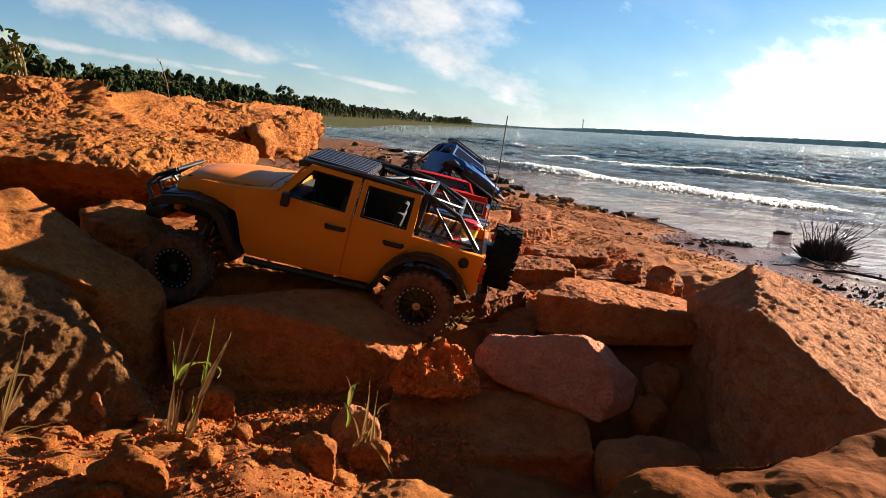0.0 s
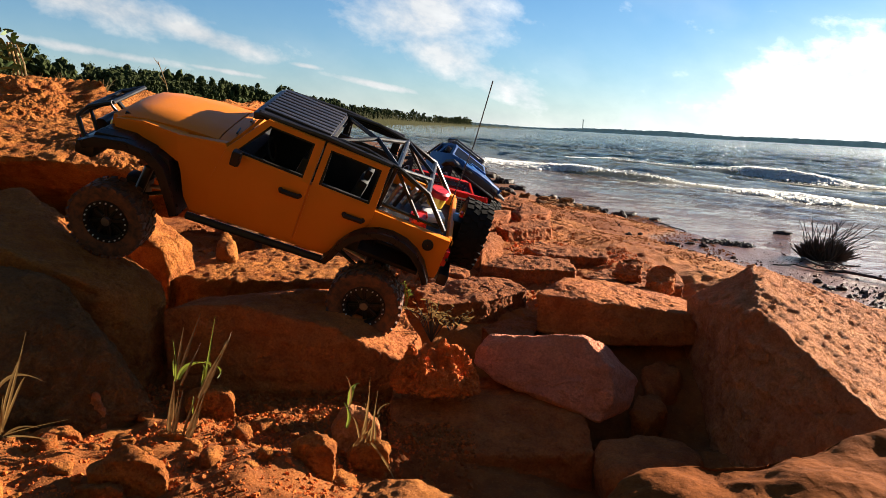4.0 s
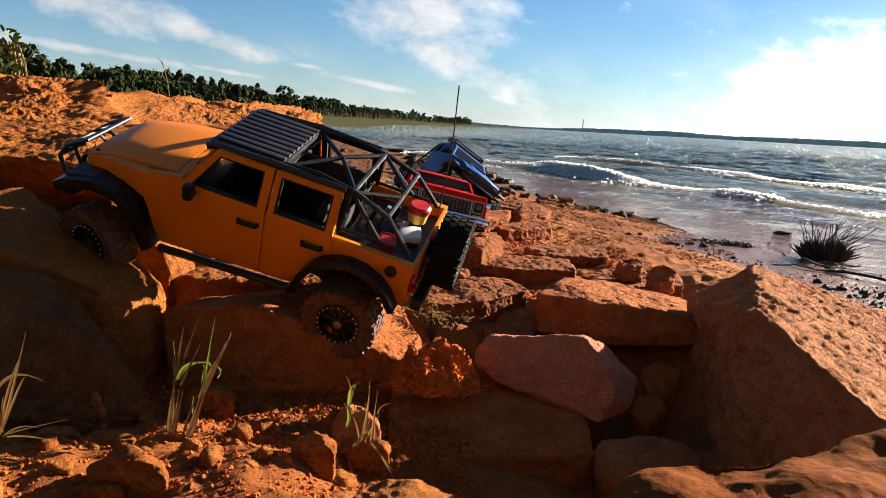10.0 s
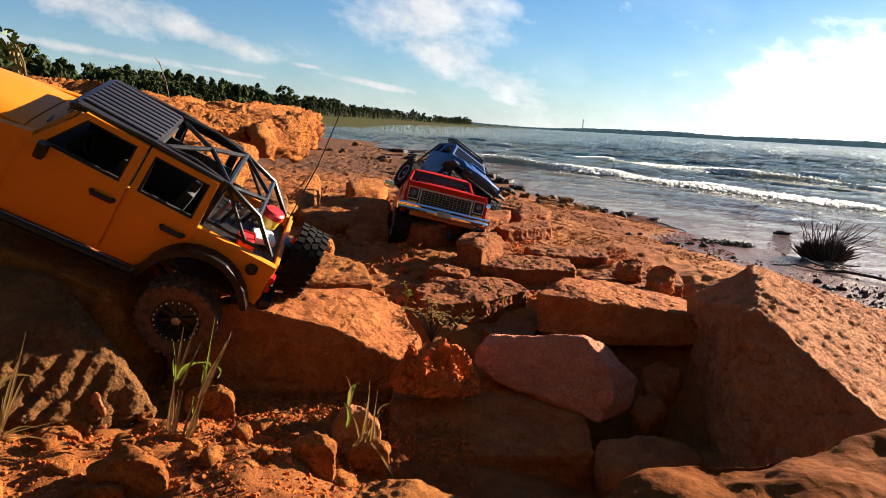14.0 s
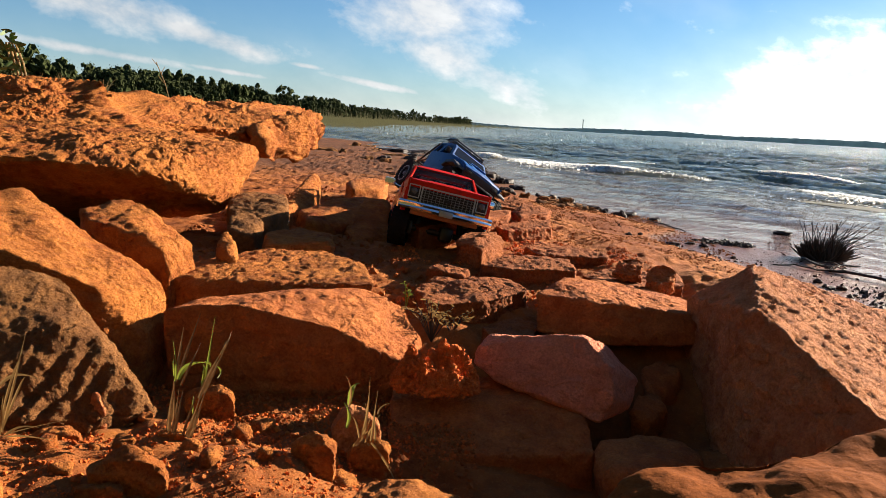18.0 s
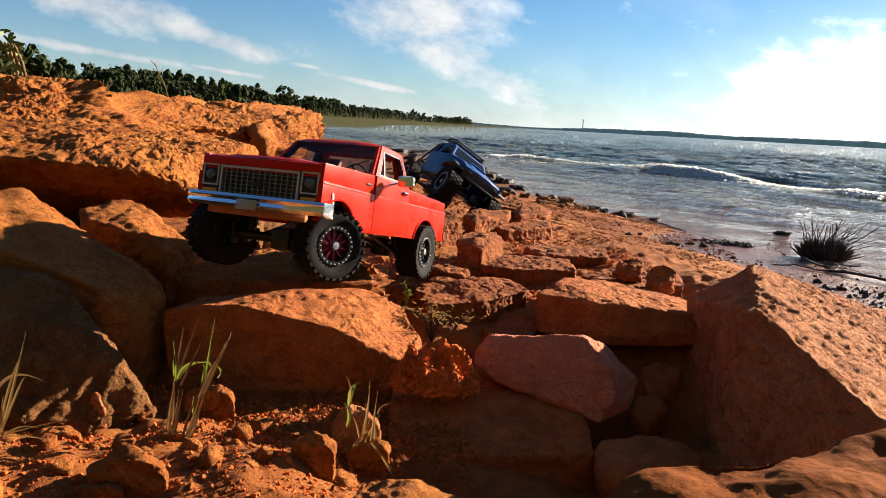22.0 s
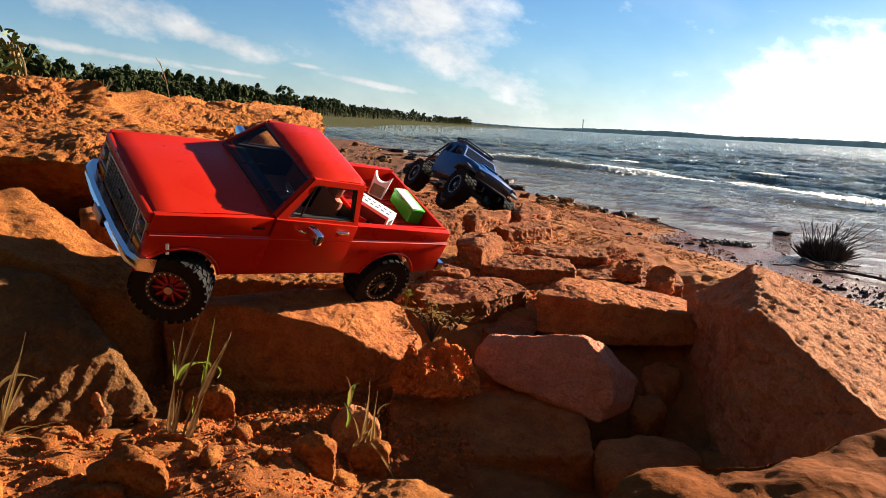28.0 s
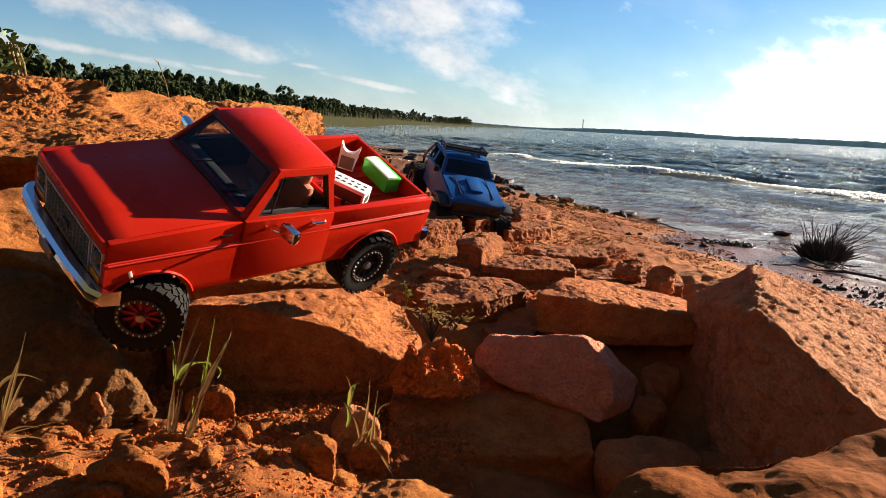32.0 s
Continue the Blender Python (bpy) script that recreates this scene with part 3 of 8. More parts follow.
block("slab_rock", "flat orange rock between the ledge and the track", [(-0.362, 1.400, 0.134), (-0.310, 1.500, 0.131), (-0.231, 1.480, 0.124), (-0.217, 1.380, 0.123), (-0.336, 1.320, 0.120)], foot=0.0, flare=1.0, edge=14, rough=0.007, res=5, worn=1.0, mat=sandstone)
block("slab_rock", "leaning orange sandstone slab", [(-0.439, 1.900, 0.133), (-0.423, 2.300, 0.193), (-0.390, 2.200, 0.166), (-0.370, 1.900, 0.122), (-0.397, 1.750, 0.123)], foot=0.03, flare=1.0, edge=14, rough=0.007, res=5, worn=1.0, mat=sandstone)
block("slab_rock", "low ragged orange rock beside the track", [(-0.369, 1.750, 0.132), (-0.302, 2.000, 0.146), (-0.206, 2.000, 0.152), (-0.191, 1.800, 0.121), (-0.248, 1.650, 0.117), (-0.318, 1.600, 0.133)], foot=0.02, flare=1.0, edge=14, rough=0.007, res=5, worn=1.0, mat=sandstone)
block("boulder", "dark wet boulder beside the track", [(-0.263, 1.750, 0.117), (-0.204, 1.900, 0.162), (-0.150, 1.900, 0.157), (-0.127, 1.660, 0.089), (-0.213, 1.600, 0.087)], foot=0.0, flare=1.0, edge=14, rough=0.007, res=5, worn=1.0, mat=sandstone)
block("slab_rock", "flat ragged rock with a shaded side", [(-0.374, 2.600, 0.135), (-0.314, 2.800, 0.145), (-0.225, 2.800, 0.132), (-0.219, 2.500, 0.128), (-0.325, 2.400, 0.135)], foot=0.04, flare=1.0, edge=14, rough=0.007, res=4, worn=1.0, mat=sandstone)
block("ledge_rock", "massive orange sandstone ledge with an overhanging rounded nose", [(-1.318, 1.750, 0.335), (-0.938, 2.000, 0.340), (-0.602, 2.150, 0.285), (-0.983, 1.300, 0.281), (-0.769, 1.400, 0.285), (-0.705, 1.500, 0.280), (-0.606, 1.550, 0.281), (-0.523, 1.680, 0.276), (-0.496, 1.850, 0.272), (-0.484, 1.920, 0.236), (-0.473, 1.850, 0.203), (-0.949, 1.250, 0.244), (-0.727, 1.320, 0.258), (-0.640, 1.360, 0.250), (-0.556, 1.420, 0.218), (-0.515, 1.500, 0.178), (-0.505, 1.560, 0.153), (-0.502, 1.700, 0.165), (-1.340, 1.750, 0.034), (-0.970, 1.750, 0.053), (-0.686, 1.750, 0.069), (-0.563, 1.720, 0.094)], edge=16, rough=0.030, res=7, worn=1.5, mat=sandstone, layers=0.0053)
block("ledge_rock", "far part of the orange sandstone ledge with a pitted end", [(-1.214, 2.100, 0.391), (-1.065, 2.200, 0.393), (-1.053, 2.700, 0.402), (-0.997, 3.200, 0.404), (-0.746, 3.700, 0.399), (-0.669, 3.600, 0.371), (-0.630, 3.400, 0.273), (-0.655, 3.200, 0.219), (-0.672, 2.800, 0.214), (-0.671, 2.400, 0.192), (-1.047, 1.800, 0.246), (-0.925, 1.900, 0.205), (-0.653, 2.400, 0.315), (-0.770, 2.100, 0.326), (-0.897, 1.850, 0.322)], edge=20, rough=0.045, res=7, worn=1.5, mat=sandstone, layers=0.0067)
block("ledge_rock", "raised lump of orange sandstone on top of the ledge", [(-1.424, 1.900, 0.416), (-1.188, 2.100, 0.437), (-1.023, 2.150, 0.417), (-0.965, 2.100, 0.364), (-0.870, 1.900, 0.290), (-1.213, 1.600, 0.224), (-1.242, 1.650, 0.337), (-1.042, 1.850, 0.367)], foot=None, flare=1.0, edge=14, rough=0.051, res=6, worn=1.5, mat=sandstone, layers=0.0063)
block("ledge_rock", "pitted rounded end of the orange sandstone ledge", [(-0.690, 2.500, 0.332), (-0.671, 2.700, 0.355), (-0.625, 3.100, 0.388), (-0.571, 3.150, 0.375), (-0.536, 3.100, 0.319), (-0.529, 3.000, 0.256), (-0.539, 2.800, 0.217), (-0.568, 2.650, 0.192), (-0.603, 2.450, 0.189), (-0.613, 2.350, 0.225), (-0.626, 2.300, 0.290)], edge=14, rough=0.068, res=6, worn=1.5, mat=sandstone, layers=0.0053)
block("boulder", "large pale red sandstone boulder with a sharp peak", [(0.445, 1.000, 0.193), (0.381, 1.080, 0.116), (0.391, 1.000, 0.107), (0.436, 0.960, 0.169), (0.404, 0.880, 0.152), (0.589, 1.100, 0.141), (0.677, 1.050, 0.116), (0.916, 1.080, 0.032), (0.766, 0.800, 0.016), (0.375, 0.810, 0.160), (0.391, 0.760, 0.136), (0.398, 0.710, 0.124), (0.404, 0.665, 0.118), (0.423, 0.610, 0.104)], foot=-0.16, flare=0.97, edge=140, rough=0.009, res=7, worn=1.1, mat=pale_stone, extra=[[(0.373, 0.820, 0.171), (0.359, 0.840, 0.152), (0.356, 0.860, 0.134), (0.351, 0.840, 0.076), (0.346, 0.750, 0.035), (0.359, 0.670, 0.047), (0.375, 0.810, 0.168), (0.391, 0.760, 0.144), (0.398, 0.710, 0.132), (0.404, 0.665, 0.126), (0.423, 0.610, 0.112), (0.766, 0.800, 0.016), (0.916, 1.080, 0.032), (0.589, 1.100, 0.129), (0.678, 1.050, 0.109), (0.396, 1.000, 0.064)]], scars=0.0014)
block("slab_rock", "wedge-shaped red sandstone block above a dark hollow", [(0.147, 1.060, 0.112), (0.183, 1.100, 0.123), (0.239, 1.040, 0.109), (0.342, 1.040, 0.102), (0.411, 1.050, 0.092), (0.222, 1.250, 0.104), (0.355, 1.250, 0.096), (0.462, 1.200, 0.073), (0.149, 1.040, 0.059), (0.241, 1.020, 0.047), (0.400, 1.020, 0.055), (0.231, 1.250, 0.002), (0.458, 1.200, 0.025)], foot=None, flare=1.0, edge=70, rough=0.006, res=6, worn=0.7, mat=red_stone)
block("slab_rock", "pale red sandstone block tipped towards the hollow", [(0.048, 0.895, 0.054), (0.051, 0.905, 0.073), (0.070, 0.920, 0.085), (0.131, 0.910, 0.088), (0.188, 0.895, 0.098), (0.194, 0.890, 0.095), (0.219, 0.862, 0.068), (0.225, 0.845, 0.037), (0.206, 0.835, 0.004), (0.164, 0.845, 0.020), (0.130, 0.858, 0.025), (0.080, 0.880, 0.030), (0.233, 0.940, 0.072), (0.258, 0.935, 0.045), (0.278, 0.925, 0.031), (0.260, 0.885, 0.006), (0.076, 1.000, 0.061), (0.143, 0.990, 0.064), (0.230, 0.980, 0.068), (0.054, 0.970, 0.029), (0.181, 0.930, -0.014), (0.222, 0.900, -0.023)], edge=80, rough=0.006, res=6, worn=0.6, mat=rose_stone)
block("slab_rock", "broad dark sandstone shelf in shade", [(-0.057, 0.860, 0.013), (0.059, 0.870, 0.019), (0.158, 0.875, 0.025), (0.194, 0.830, 0.010), (0.193, 0.780, -0.009), (0.093, 0.775, -0.018), (-0.049, 0.775, -0.019), (-0.057, 0.950, 0.006), (0.165, 0.950, 0.025)], foot=-0.16, flare=1.0, edge=50, rough=0.006, res=6, worn=0.7, mat=red_stone)
block("stone", "rounded dark stone in the hollow", [(0.296, 1.000, 0.032), (0.329, 1.020, 0.047), (0.364, 1.000, 0.036), (0.348, 0.960, 0.007), (0.299, 0.940, 0.004)], foot=-0.150, flare=1.0, edge=10, rough=0.007, res=4, worn=1.0, mat=red_stone)
block("stone", "small dark stone in the hollow", [(0.271, 0.930, 0.019), (0.316, 0.950, 0.018), (0.324, 0.920, 0.005), (0.283, 0.880, -0.004), (0.258, 0.900, 0.001)], foot=-0.150, flare=1.0, edge=10, rough=0.007, res=4, worn=1.0, mat=red_stone)
block("slab_rock", "low dark stone on the floor of the hollow", [(0.192, 0.800, 0.003), (0.271, 0.840, 0.008), (0.328, 0.800, 0.004), (0.300, 0.740, 0.004), (0.195, 0.720, 0.001)], foot=-0.150, flare=1.0, edge=12, rough=0.007, res=4, worn=1.0, mat=red_stone)
block("boulder", "smooth orange rock close to the lens", [(0.080, 0.345, 0.170), (0.103, 0.360, 0.177), (0.122, 0.370, 0.182), (0.157, 0.380, 0.182), (0.189, 0.380, 0.182), (0.219, 0.390, 0.186), (0.248, 0.400, 0.187), (0.266, 0.410, 0.192), (0.307, 0.420, 0.198), (0.344, 0.420, 0.206), (0.098, 0.335, 0.181), (0.166, 0.362, 0.181), (0.258, 0.382, 0.185), (0.322, 0.388, 0.194), (0.105, 0.310, 0.185), (0.168, 0.305, 0.192), (0.258, 0.305, 0.203)], foot=0.02, flare=1.0, edge=40, rough=0.022, res=6, worn=0.35, mat=smooth_stone)
block("boulder", "rough orange rock at the edge of the soil", [(-0.085, 0.583, 0.017), (-0.059, 0.627, 0.028), (-0.012, 0.627, 0.030), (0.047, 0.605, 0.018), (-0.018, 0.540, 0.046)], foot=-0.051, flare=1.0, edge=12, rough=0.007, res=5, worn=1.0, mat=sandstone)
block("stone", "rounded orange stone on loose soil", [(-0.095, 0.672, 0.035), (-0.107, 0.672, 0.047), (-0.121, 0.672, 0.053), (-0.135, 0.672, 0.045), (-0.147, 0.672, 0.032), (-0.094, 0.658, 0.032), (-0.101, 0.658, 0.040), (-0.135, 0.658, 0.039), (-0.143, 0.658, 0.029), (-0.138, 0.657, 0.023), (-0.124, 0.657, 0.011), (-0.107, 0.657, 0.014), (-0.098, 0.657, 0.024), (-0.103, 0.687, 0.026), (-0.123, 0.687, 0.038), (-0.144, 0.687, 0.024)], foot=-0.012, flare=1.0, edge=22, rough=0.005, res=5, worn=0.8, mat=sandstone)
block("stone", "pale stone with dry grass growing over it", [(-0.060, 0.756, 0.028), (-0.074, 0.756, 0.043), (-0.089, 0.756, 0.049), (-0.105, 0.756, 0.040), (-0.117, 0.756, 0.025), (-0.059, 0.741, 0.023), (-0.068, 0.741, 0.034), (-0.105, 0.741, 0.032), (-0.114, 0.741, 0.021), (-0.108, 0.739, 0.013), (-0.093, 0.739, -0.000), (-0.074, 0.739, 0.003), (-0.065, 0.739, 0.015), (-0.068, 0.773, 0.019), (-0.090, 0.773, 0.033), (-0.114, 0.773, 0.017)], foot=-0.024, flare=1.0, edge=22, rough=0.005, res=5, worn=0.8, mat=pale_stone)
block("stone", "pitted orange stone on loose soil", [(-0.236, 0.595, 0.046), (-0.253, 0.595, 0.058), (-0.273, 0.595, 0.063), (-0.294, 0.595, 0.055), (-0.312, 0.595, 0.041), (-0.230, 0.576, 0.046), (-0.240, 0.576, 0.055), (-0.289, 0.576, 0.052), (-0.301, 0.576, 0.042), (-0.293, 0.574, 0.036), (-0.275, 0.574, 0.025), (-0.250, 0.574, 0.028), (-0.236, 0.574, 0.039), (-0.254, 0.618, 0.032), (-0.282, 0.618, 0.044), (-0.315, 0.618, 0.029)], foot=0.000, flare=1.0, edge=22, rough=0.005, res=5, worn=0.8, mat=sandstone)
block("stone", "small smooth orange stone on loose soil", [(-0.269, 0.576, 0.030), (-0.279, 0.576, 0.035), (-0.292, 0.576, 0.036), (-0.305, 0.576, 0.033), (-0.316, 0.576, 0.027), (-0.264, 0.564, 0.032), (-0.271, 0.564, 0.036), (-0.301, 0.564, 0.034), (-0.309, 0.564, 0.030), (-0.304, 0.563, 0.028), (-0.292, 0.563, 0.023), (-0.277, 0.563, 0.025), (-0.268, 0.563, 0.030), (-0.281, 0.590, 0.021), (-0.298, 0.590, 0.025), (-0.318, 0.590, 0.019)], foot=0.002, flare=1.0, edge=22, rough=0.005, res=5, worn=0.8, mat=sandstone)
block("stone", "brown stone beside the grass tuft", [(-0.243, 0.823, 0.020), (-0.258, 0.823, 0.032), (-0.276, 0.823, 0.037), (-0.295, 0.823, 0.029), (-0.310, 0.823, 0.016), (-0.239, 0.806, 0.018), (-0.248, 0.806, 0.026), (-0.292, 0.806, 0.024), (-0.303, 0.806, 0.014), (-0.296, 0.804, 0.008), (-0.279, 0.804, -0.002), (-0.257, 0.804, 0.000), (-0.245, 0.804, 0.011), (-0.257, 0.844, 0.010), (-0.282, 0.844, 0.021), (-0.311, 0.844, 0.007)], foot=-0.026, flare=1.0, edge=22, rough=0.005, res=5, worn=0.8, mat=sandstone)
block("stone", "small pale upright stone on the soil", [(-0.368, 0.750, 0.030), (-0.373, 0.750, 0.040), (-0.380, 0.750, 0.045), (-0.387, 0.750, 0.039), (-0.393, 0.750, 0.029), (-0.366, 0.744, 0.025), (-0.369, 0.744, 0.032), (-0.385, 0.744, 0.032), (-0.389, 0.744, 0.024), (-0.387, 0.743, 0.019), (-0.381, 0.743, 0.009), (-0.373, 0.743, 0.011), (-0.368, 0.743, 0.019), (-0.375, 0.758, 0.026), (-0.383, 0.758, 0.035), (-0.394, 0.758, 0.025)], foot=-0.012, flare=1.0, edge=22, rough=0.005, res=5, worn=0.8, mat=pale_stone)
block("stone", "small orange stone on the soil", [(-0.194, 0.681, 0.026), (-0.200, 0.681, 0.032), (-0.208, 0.681, 0.034), (-0.217, 0.681, 0.030), (-0.223, 0.681, 0.024), (-0.192, 0.673, 0.025), (-0.196, 0.673, 0.029), (-0.216, 0.673, 0.028), (-0.220, 0.673, 0.023), (-0.217, 0.672, 0.020), (-0.210, 0.672, 0.015), (-0.200, 0.672, 0.016), (-0.195, 0.672, 0.021), (-0.200, 0.690, 0.021), (-0.211, 0.690, 0.026), (-0.223, 0.690, 0.020)], foot=-0.006, flare=1.0, edge=22, rough=0.005, res=5, worn=0.8, mat=sandstone)
block("stone", "small flat orange stone on the soil", [(-0.259, 0.705, 0.021), (-0.268, 0.705, 0.025), (-0.279, 0.705, 0.027), (-0.290, 0.705, 0.024), (-0.299, 0.705, 0.019), (-0.256, 0.694, 0.023), (-0.262, 0.694, 0.026), (-0.288, 0.694, 0.024), (-0.294, 0.694, 0.021), (-0.290, 0.693, 0.019), (-0.280, 0.693, 0.015), (-0.267, 0.693, 0.016), (-0.259, 0.693, 0.020), (-0.268, 0.717, 0.015), (-0.283, 0.717, 0.018), (-0.300, 0.717, 0.013)], foot=-0.006, flare=1.0, edge=22, rough=0.005, res=5, worn=0.8, mat=sandstone)
block("stone", "small orange stone at the foot of the boulder", [(-0.363, 0.688, 0.025), (-0.376, 0.688, 0.030), (-0.392, 0.688, 0.031), (-0.409, 0.688, 0.027), (-0.423, 0.688, 0.021), (-0.356, 0.672, 0.028), (-0.364, 0.672, 0.031), (-0.403, 0.672, 0.029), (-0.413, 0.672, 0.025), (-0.406, 0.671, 0.022), (-0.392, 0.671, 0.018), (-0.372, 0.671, 0.020), (-0.361, 0.671, 0.025), (-0.379, 0.706, 0.015), (-0.401, 0.706, 0.019), (-0.427, 0.706, 0.012)], foot=-0.004, flare=1.0, edge=22, rough=0.005, res=5, worn=0.8, mat=sandstone)
block("stone", "brown stone under the grass-grown stone", [(-0.043, 0.722, 0.011), (-0.054, 0.722, 0.022), (-0.067, 0.722, 0.026), (-0.081, 0.722, 0.019), (-0.091, 0.722, 0.008), (-0.043, 0.709, 0.008), (-0.050, 0.709, 0.016), (-0.081, 0.709, 0.014), (-0.089, 0.709, 0.006), (-0.084, 0.708, 0.000), (-0.071, 0.708, -0.010), (-0.055, 0.708, -0.007), (-0.047, 0.708, 0.002), (-0.049, 0.737, 0.003), (-0.068, 0.737, 0.013), (-0.087, 0.737, 0.001)], foot=-0.032, flare=1.0, edge=22, rough=0.005, res=5, worn=0.8, mat=sandstone)
block("stone", "small dark stone on the soil", [(-0.161, 0.627, 0.025), (-0.169, 0.627, 0.029), (-0.178, 0.627, 0.031), (-0.188, 0.627, 0.028), (-0.196, 0.627, 0.023), (-0.159, 0.618, 0.026), (-0.164, 0.618, 0.030), (-0.187, 0.618, 0.028), (-0.193, 0.618, 0.025), (-0.189, 0.617, 0.023), (-0.180, 0.617, 0.019), (-0.168, 0.617, 0.020), (-0.162, 0.617, 0.024), (-0.167, 0.638, 0.019), (-0.181, 0.638, 0.023), (-0.196, 0.638, 0.017)], foot=-0.002, flare=1.0, edge=22, rough=0.005, res=5, worn=0.8, mat=sandstone)
block("stone", "red stone half buried in soil", [(0.318, 1.300, 0.120), (0.337, 1.320, 0.128), (0.357, 1.320, 0.132), (0.378, 1.310, 0.126), (0.367, 1.280, 0.118), (0.340, 1.270, 0.115), (0.320, 1.280, 0.114)], foot=0.094, flare=1.0, edge=22, rough=0.007, res=5, worn=1.4, mat=red_stone)
block("stone", "dark red stone half buried in soil", [(0.363, 1.250, 0.115), (0.383, 1.270, 0.128), (0.404, 1.270, 0.134), (0.427, 1.260, 0.123), (0.414, 1.230, 0.108), (0.386, 1.220, 0.102), (0.365, 1.230, 0.103)], foot=0.081, flare=1.0, edge=22, rough=0.007, res=5, worn=1.4, mat=red_stone)
block("rock_outcrop", "low layered orange rock on the shore", [(0.118, 1.770, 0.117), (0.172, 1.900, 0.122), (0.294, 1.950, 0.117), (0.278, 1.820, 0.112), (0.157, 1.720, 0.112)], foot=0.015, flare=1.0, edge=50, rough=0.010, res=6, worn=0.7, mat=ragged_stone, layers=0.0012)
block("rock_outcrop", "ragged orange rock beside the track", [(0.027, 1.420, 0.129), (0.053, 1.500, 0.137), (0.117, 1.550, 0.139), (0.129, 1.450, 0.125), (0.072, 1.340, 0.129)], foot=0.010, flare=1.0, edge=50, rough=0.010, res=6, worn=0.7, mat=ragged_stone, layers=0.0012)
block("rock_outcrop", "low layered red rock beside the track", [(0.071, 1.320, 0.106), (0.131, 1.400, 0.116), (0.257, 1.400, 0.112), (0.252, 1.300, 0.107), (0.121, 1.270, 0.106)], foot=0.004, flare=1.0, edge=50, rough=0.010, res=6, worn=0.7, mat=ragged_stone, layers=0.0012)
block("rock_outcrop", "low layered orange rock on the shore", [(0.177, 1.520, 0.107), (0.226, 1.600, 0.112), (0.356, 1.600, 0.099), (0.348, 1.470, 0.102), (0.203, 1.440, 0.105)], foot=0.009, flare=1.0, edge=50, rough=0.010, res=6, worn=0.7, mat=ragged_stone, layers=0.0012)
block("rock_outcrop", "flat orange rock behind the wedge block", [(0.262, 1.320, 0.098), (0.337, 1.400, 0.099), (0.475, 1.400, 0.083), (0.458, 1.300, 0.089), (0.318, 1.240, 0.093)], foot=-0.007, flare=1.0, edge=50, rough=0.010, res=6, worn=0.7, mat=ragged_stone, layers=0.0012)
block("rock_outcrop", "crumbling orange rock on the slope", [(-0.047, 1.170, 0.086), (-0.011, 1.250, 0.088), (0.121, 1.250, 0.096), (0.150, 1.170, 0.095), (0.073, 1.100, 0.086), (-0.015, 1.070, 0.086)], foot=-0.024, flare=1.0, edge=50, rough=0.010, res=6, worn=0.7, mat=ragged_stone, layers=0.0012)
block("rock_outcrop", "flat red rock sunk in the slope", [(0.064, 1.050, 0.060), (0.111, 1.100, 0.063), (0.163, 1.080, 0.058), (0.144, 1.020, 0.062), (0.077, 1.000, 0.060)], foot=-0.032, flare=1.0, edge=50, rough=0.010, res=6, worn=0.7, mat=ragged_stone, layers=0.0012)
block("rock_outcrop", "rough orange rock beside the track", [(-0.027, 1.270, 0.098), (0.008, 1.330, 0.100), (0.051, 1.320, 0.093), (0.039, 1.240, 0.092)], foot=0.002, flare=1.0, edge=50, rough=0.010, res=6, worn=0.7, mat=ragged_stone, layers=0.0012)
block("rock_outcrop", "ragged red rock under the crawler", [(-0.111, 1.620, 0.141), (-0.066, 1.720, 0.146), (0.017, 1.750, 0.151), (0.044, 1.640, 0.141), (-0.054, 1.520, 0.141)], foot=0.022, flare=1.0, edge=50, rough=0.010, res=6, worn=0.7, mat=ragged_stone, layers=0.0012)
block("rock_outcrop", "ragged red rock beside the crawler", [(0.046, 1.770, 0.139), (0.092, 1.850, 0.149), (0.178, 1.900, 0.142), (0.162, 1.800, 0.139), (0.072, 1.670, 0.139)], foot=0.032, flare=1.0, edge=50, rough=0.010, res=6, worn=0.7, mat=ragged_stone, layers=0.0012)
block("rock_outcrop", "ragged orange rock beside the crawler", [(0.188, 2.000, 0.126), (0.229, 2.100, 0.141), (0.314, 2.100, 0.125), (0.286, 1.970, 0.131), (0.198, 1.870, 0.131)], foot=0.020, flare=1.0, edge=50, rough=0.010, res=6, worn=0.7, mat=ragged_stone, layers=0.0012)
block("rock_outcrop", "dark rock at the water's edge", [(0.201, 2.500, 0.115), (0.239, 2.600, 0.124), (0.312, 2.500, 0.097), (0.273, 2.400, 0.087), (0.186, 2.400, 0.096)], foot=0.027, flare=1.0, edge=50, rough=0.010, res=6, worn=0.7, mat=ragged_stone, layers=0.0012)


# ---- mesh building for made things ----
def part(name, bm, mat, parent=None, label=""):
    """Links a bmesh as one mesh object under a thing or a part."""
    me = bpy.data.meshes.new(name)
    bmesh.ops.recalc_face_normals(bm, faces=bm.faces)
    bm.to_mesh(me)
    bm.free()
    me.materials.append(mat)
    me.polygons.foreach_set("use_smooth", [True] * len(me.polygons))
    me.set_sharp_from_angle(angle=radians(38))
    ob = new(name, me)
    ob.parent = parent
    if label:
        ob["label"] = label
    return ob


def thing(name, label, category, group=""):
    return tagged(new(name), label, category, group)


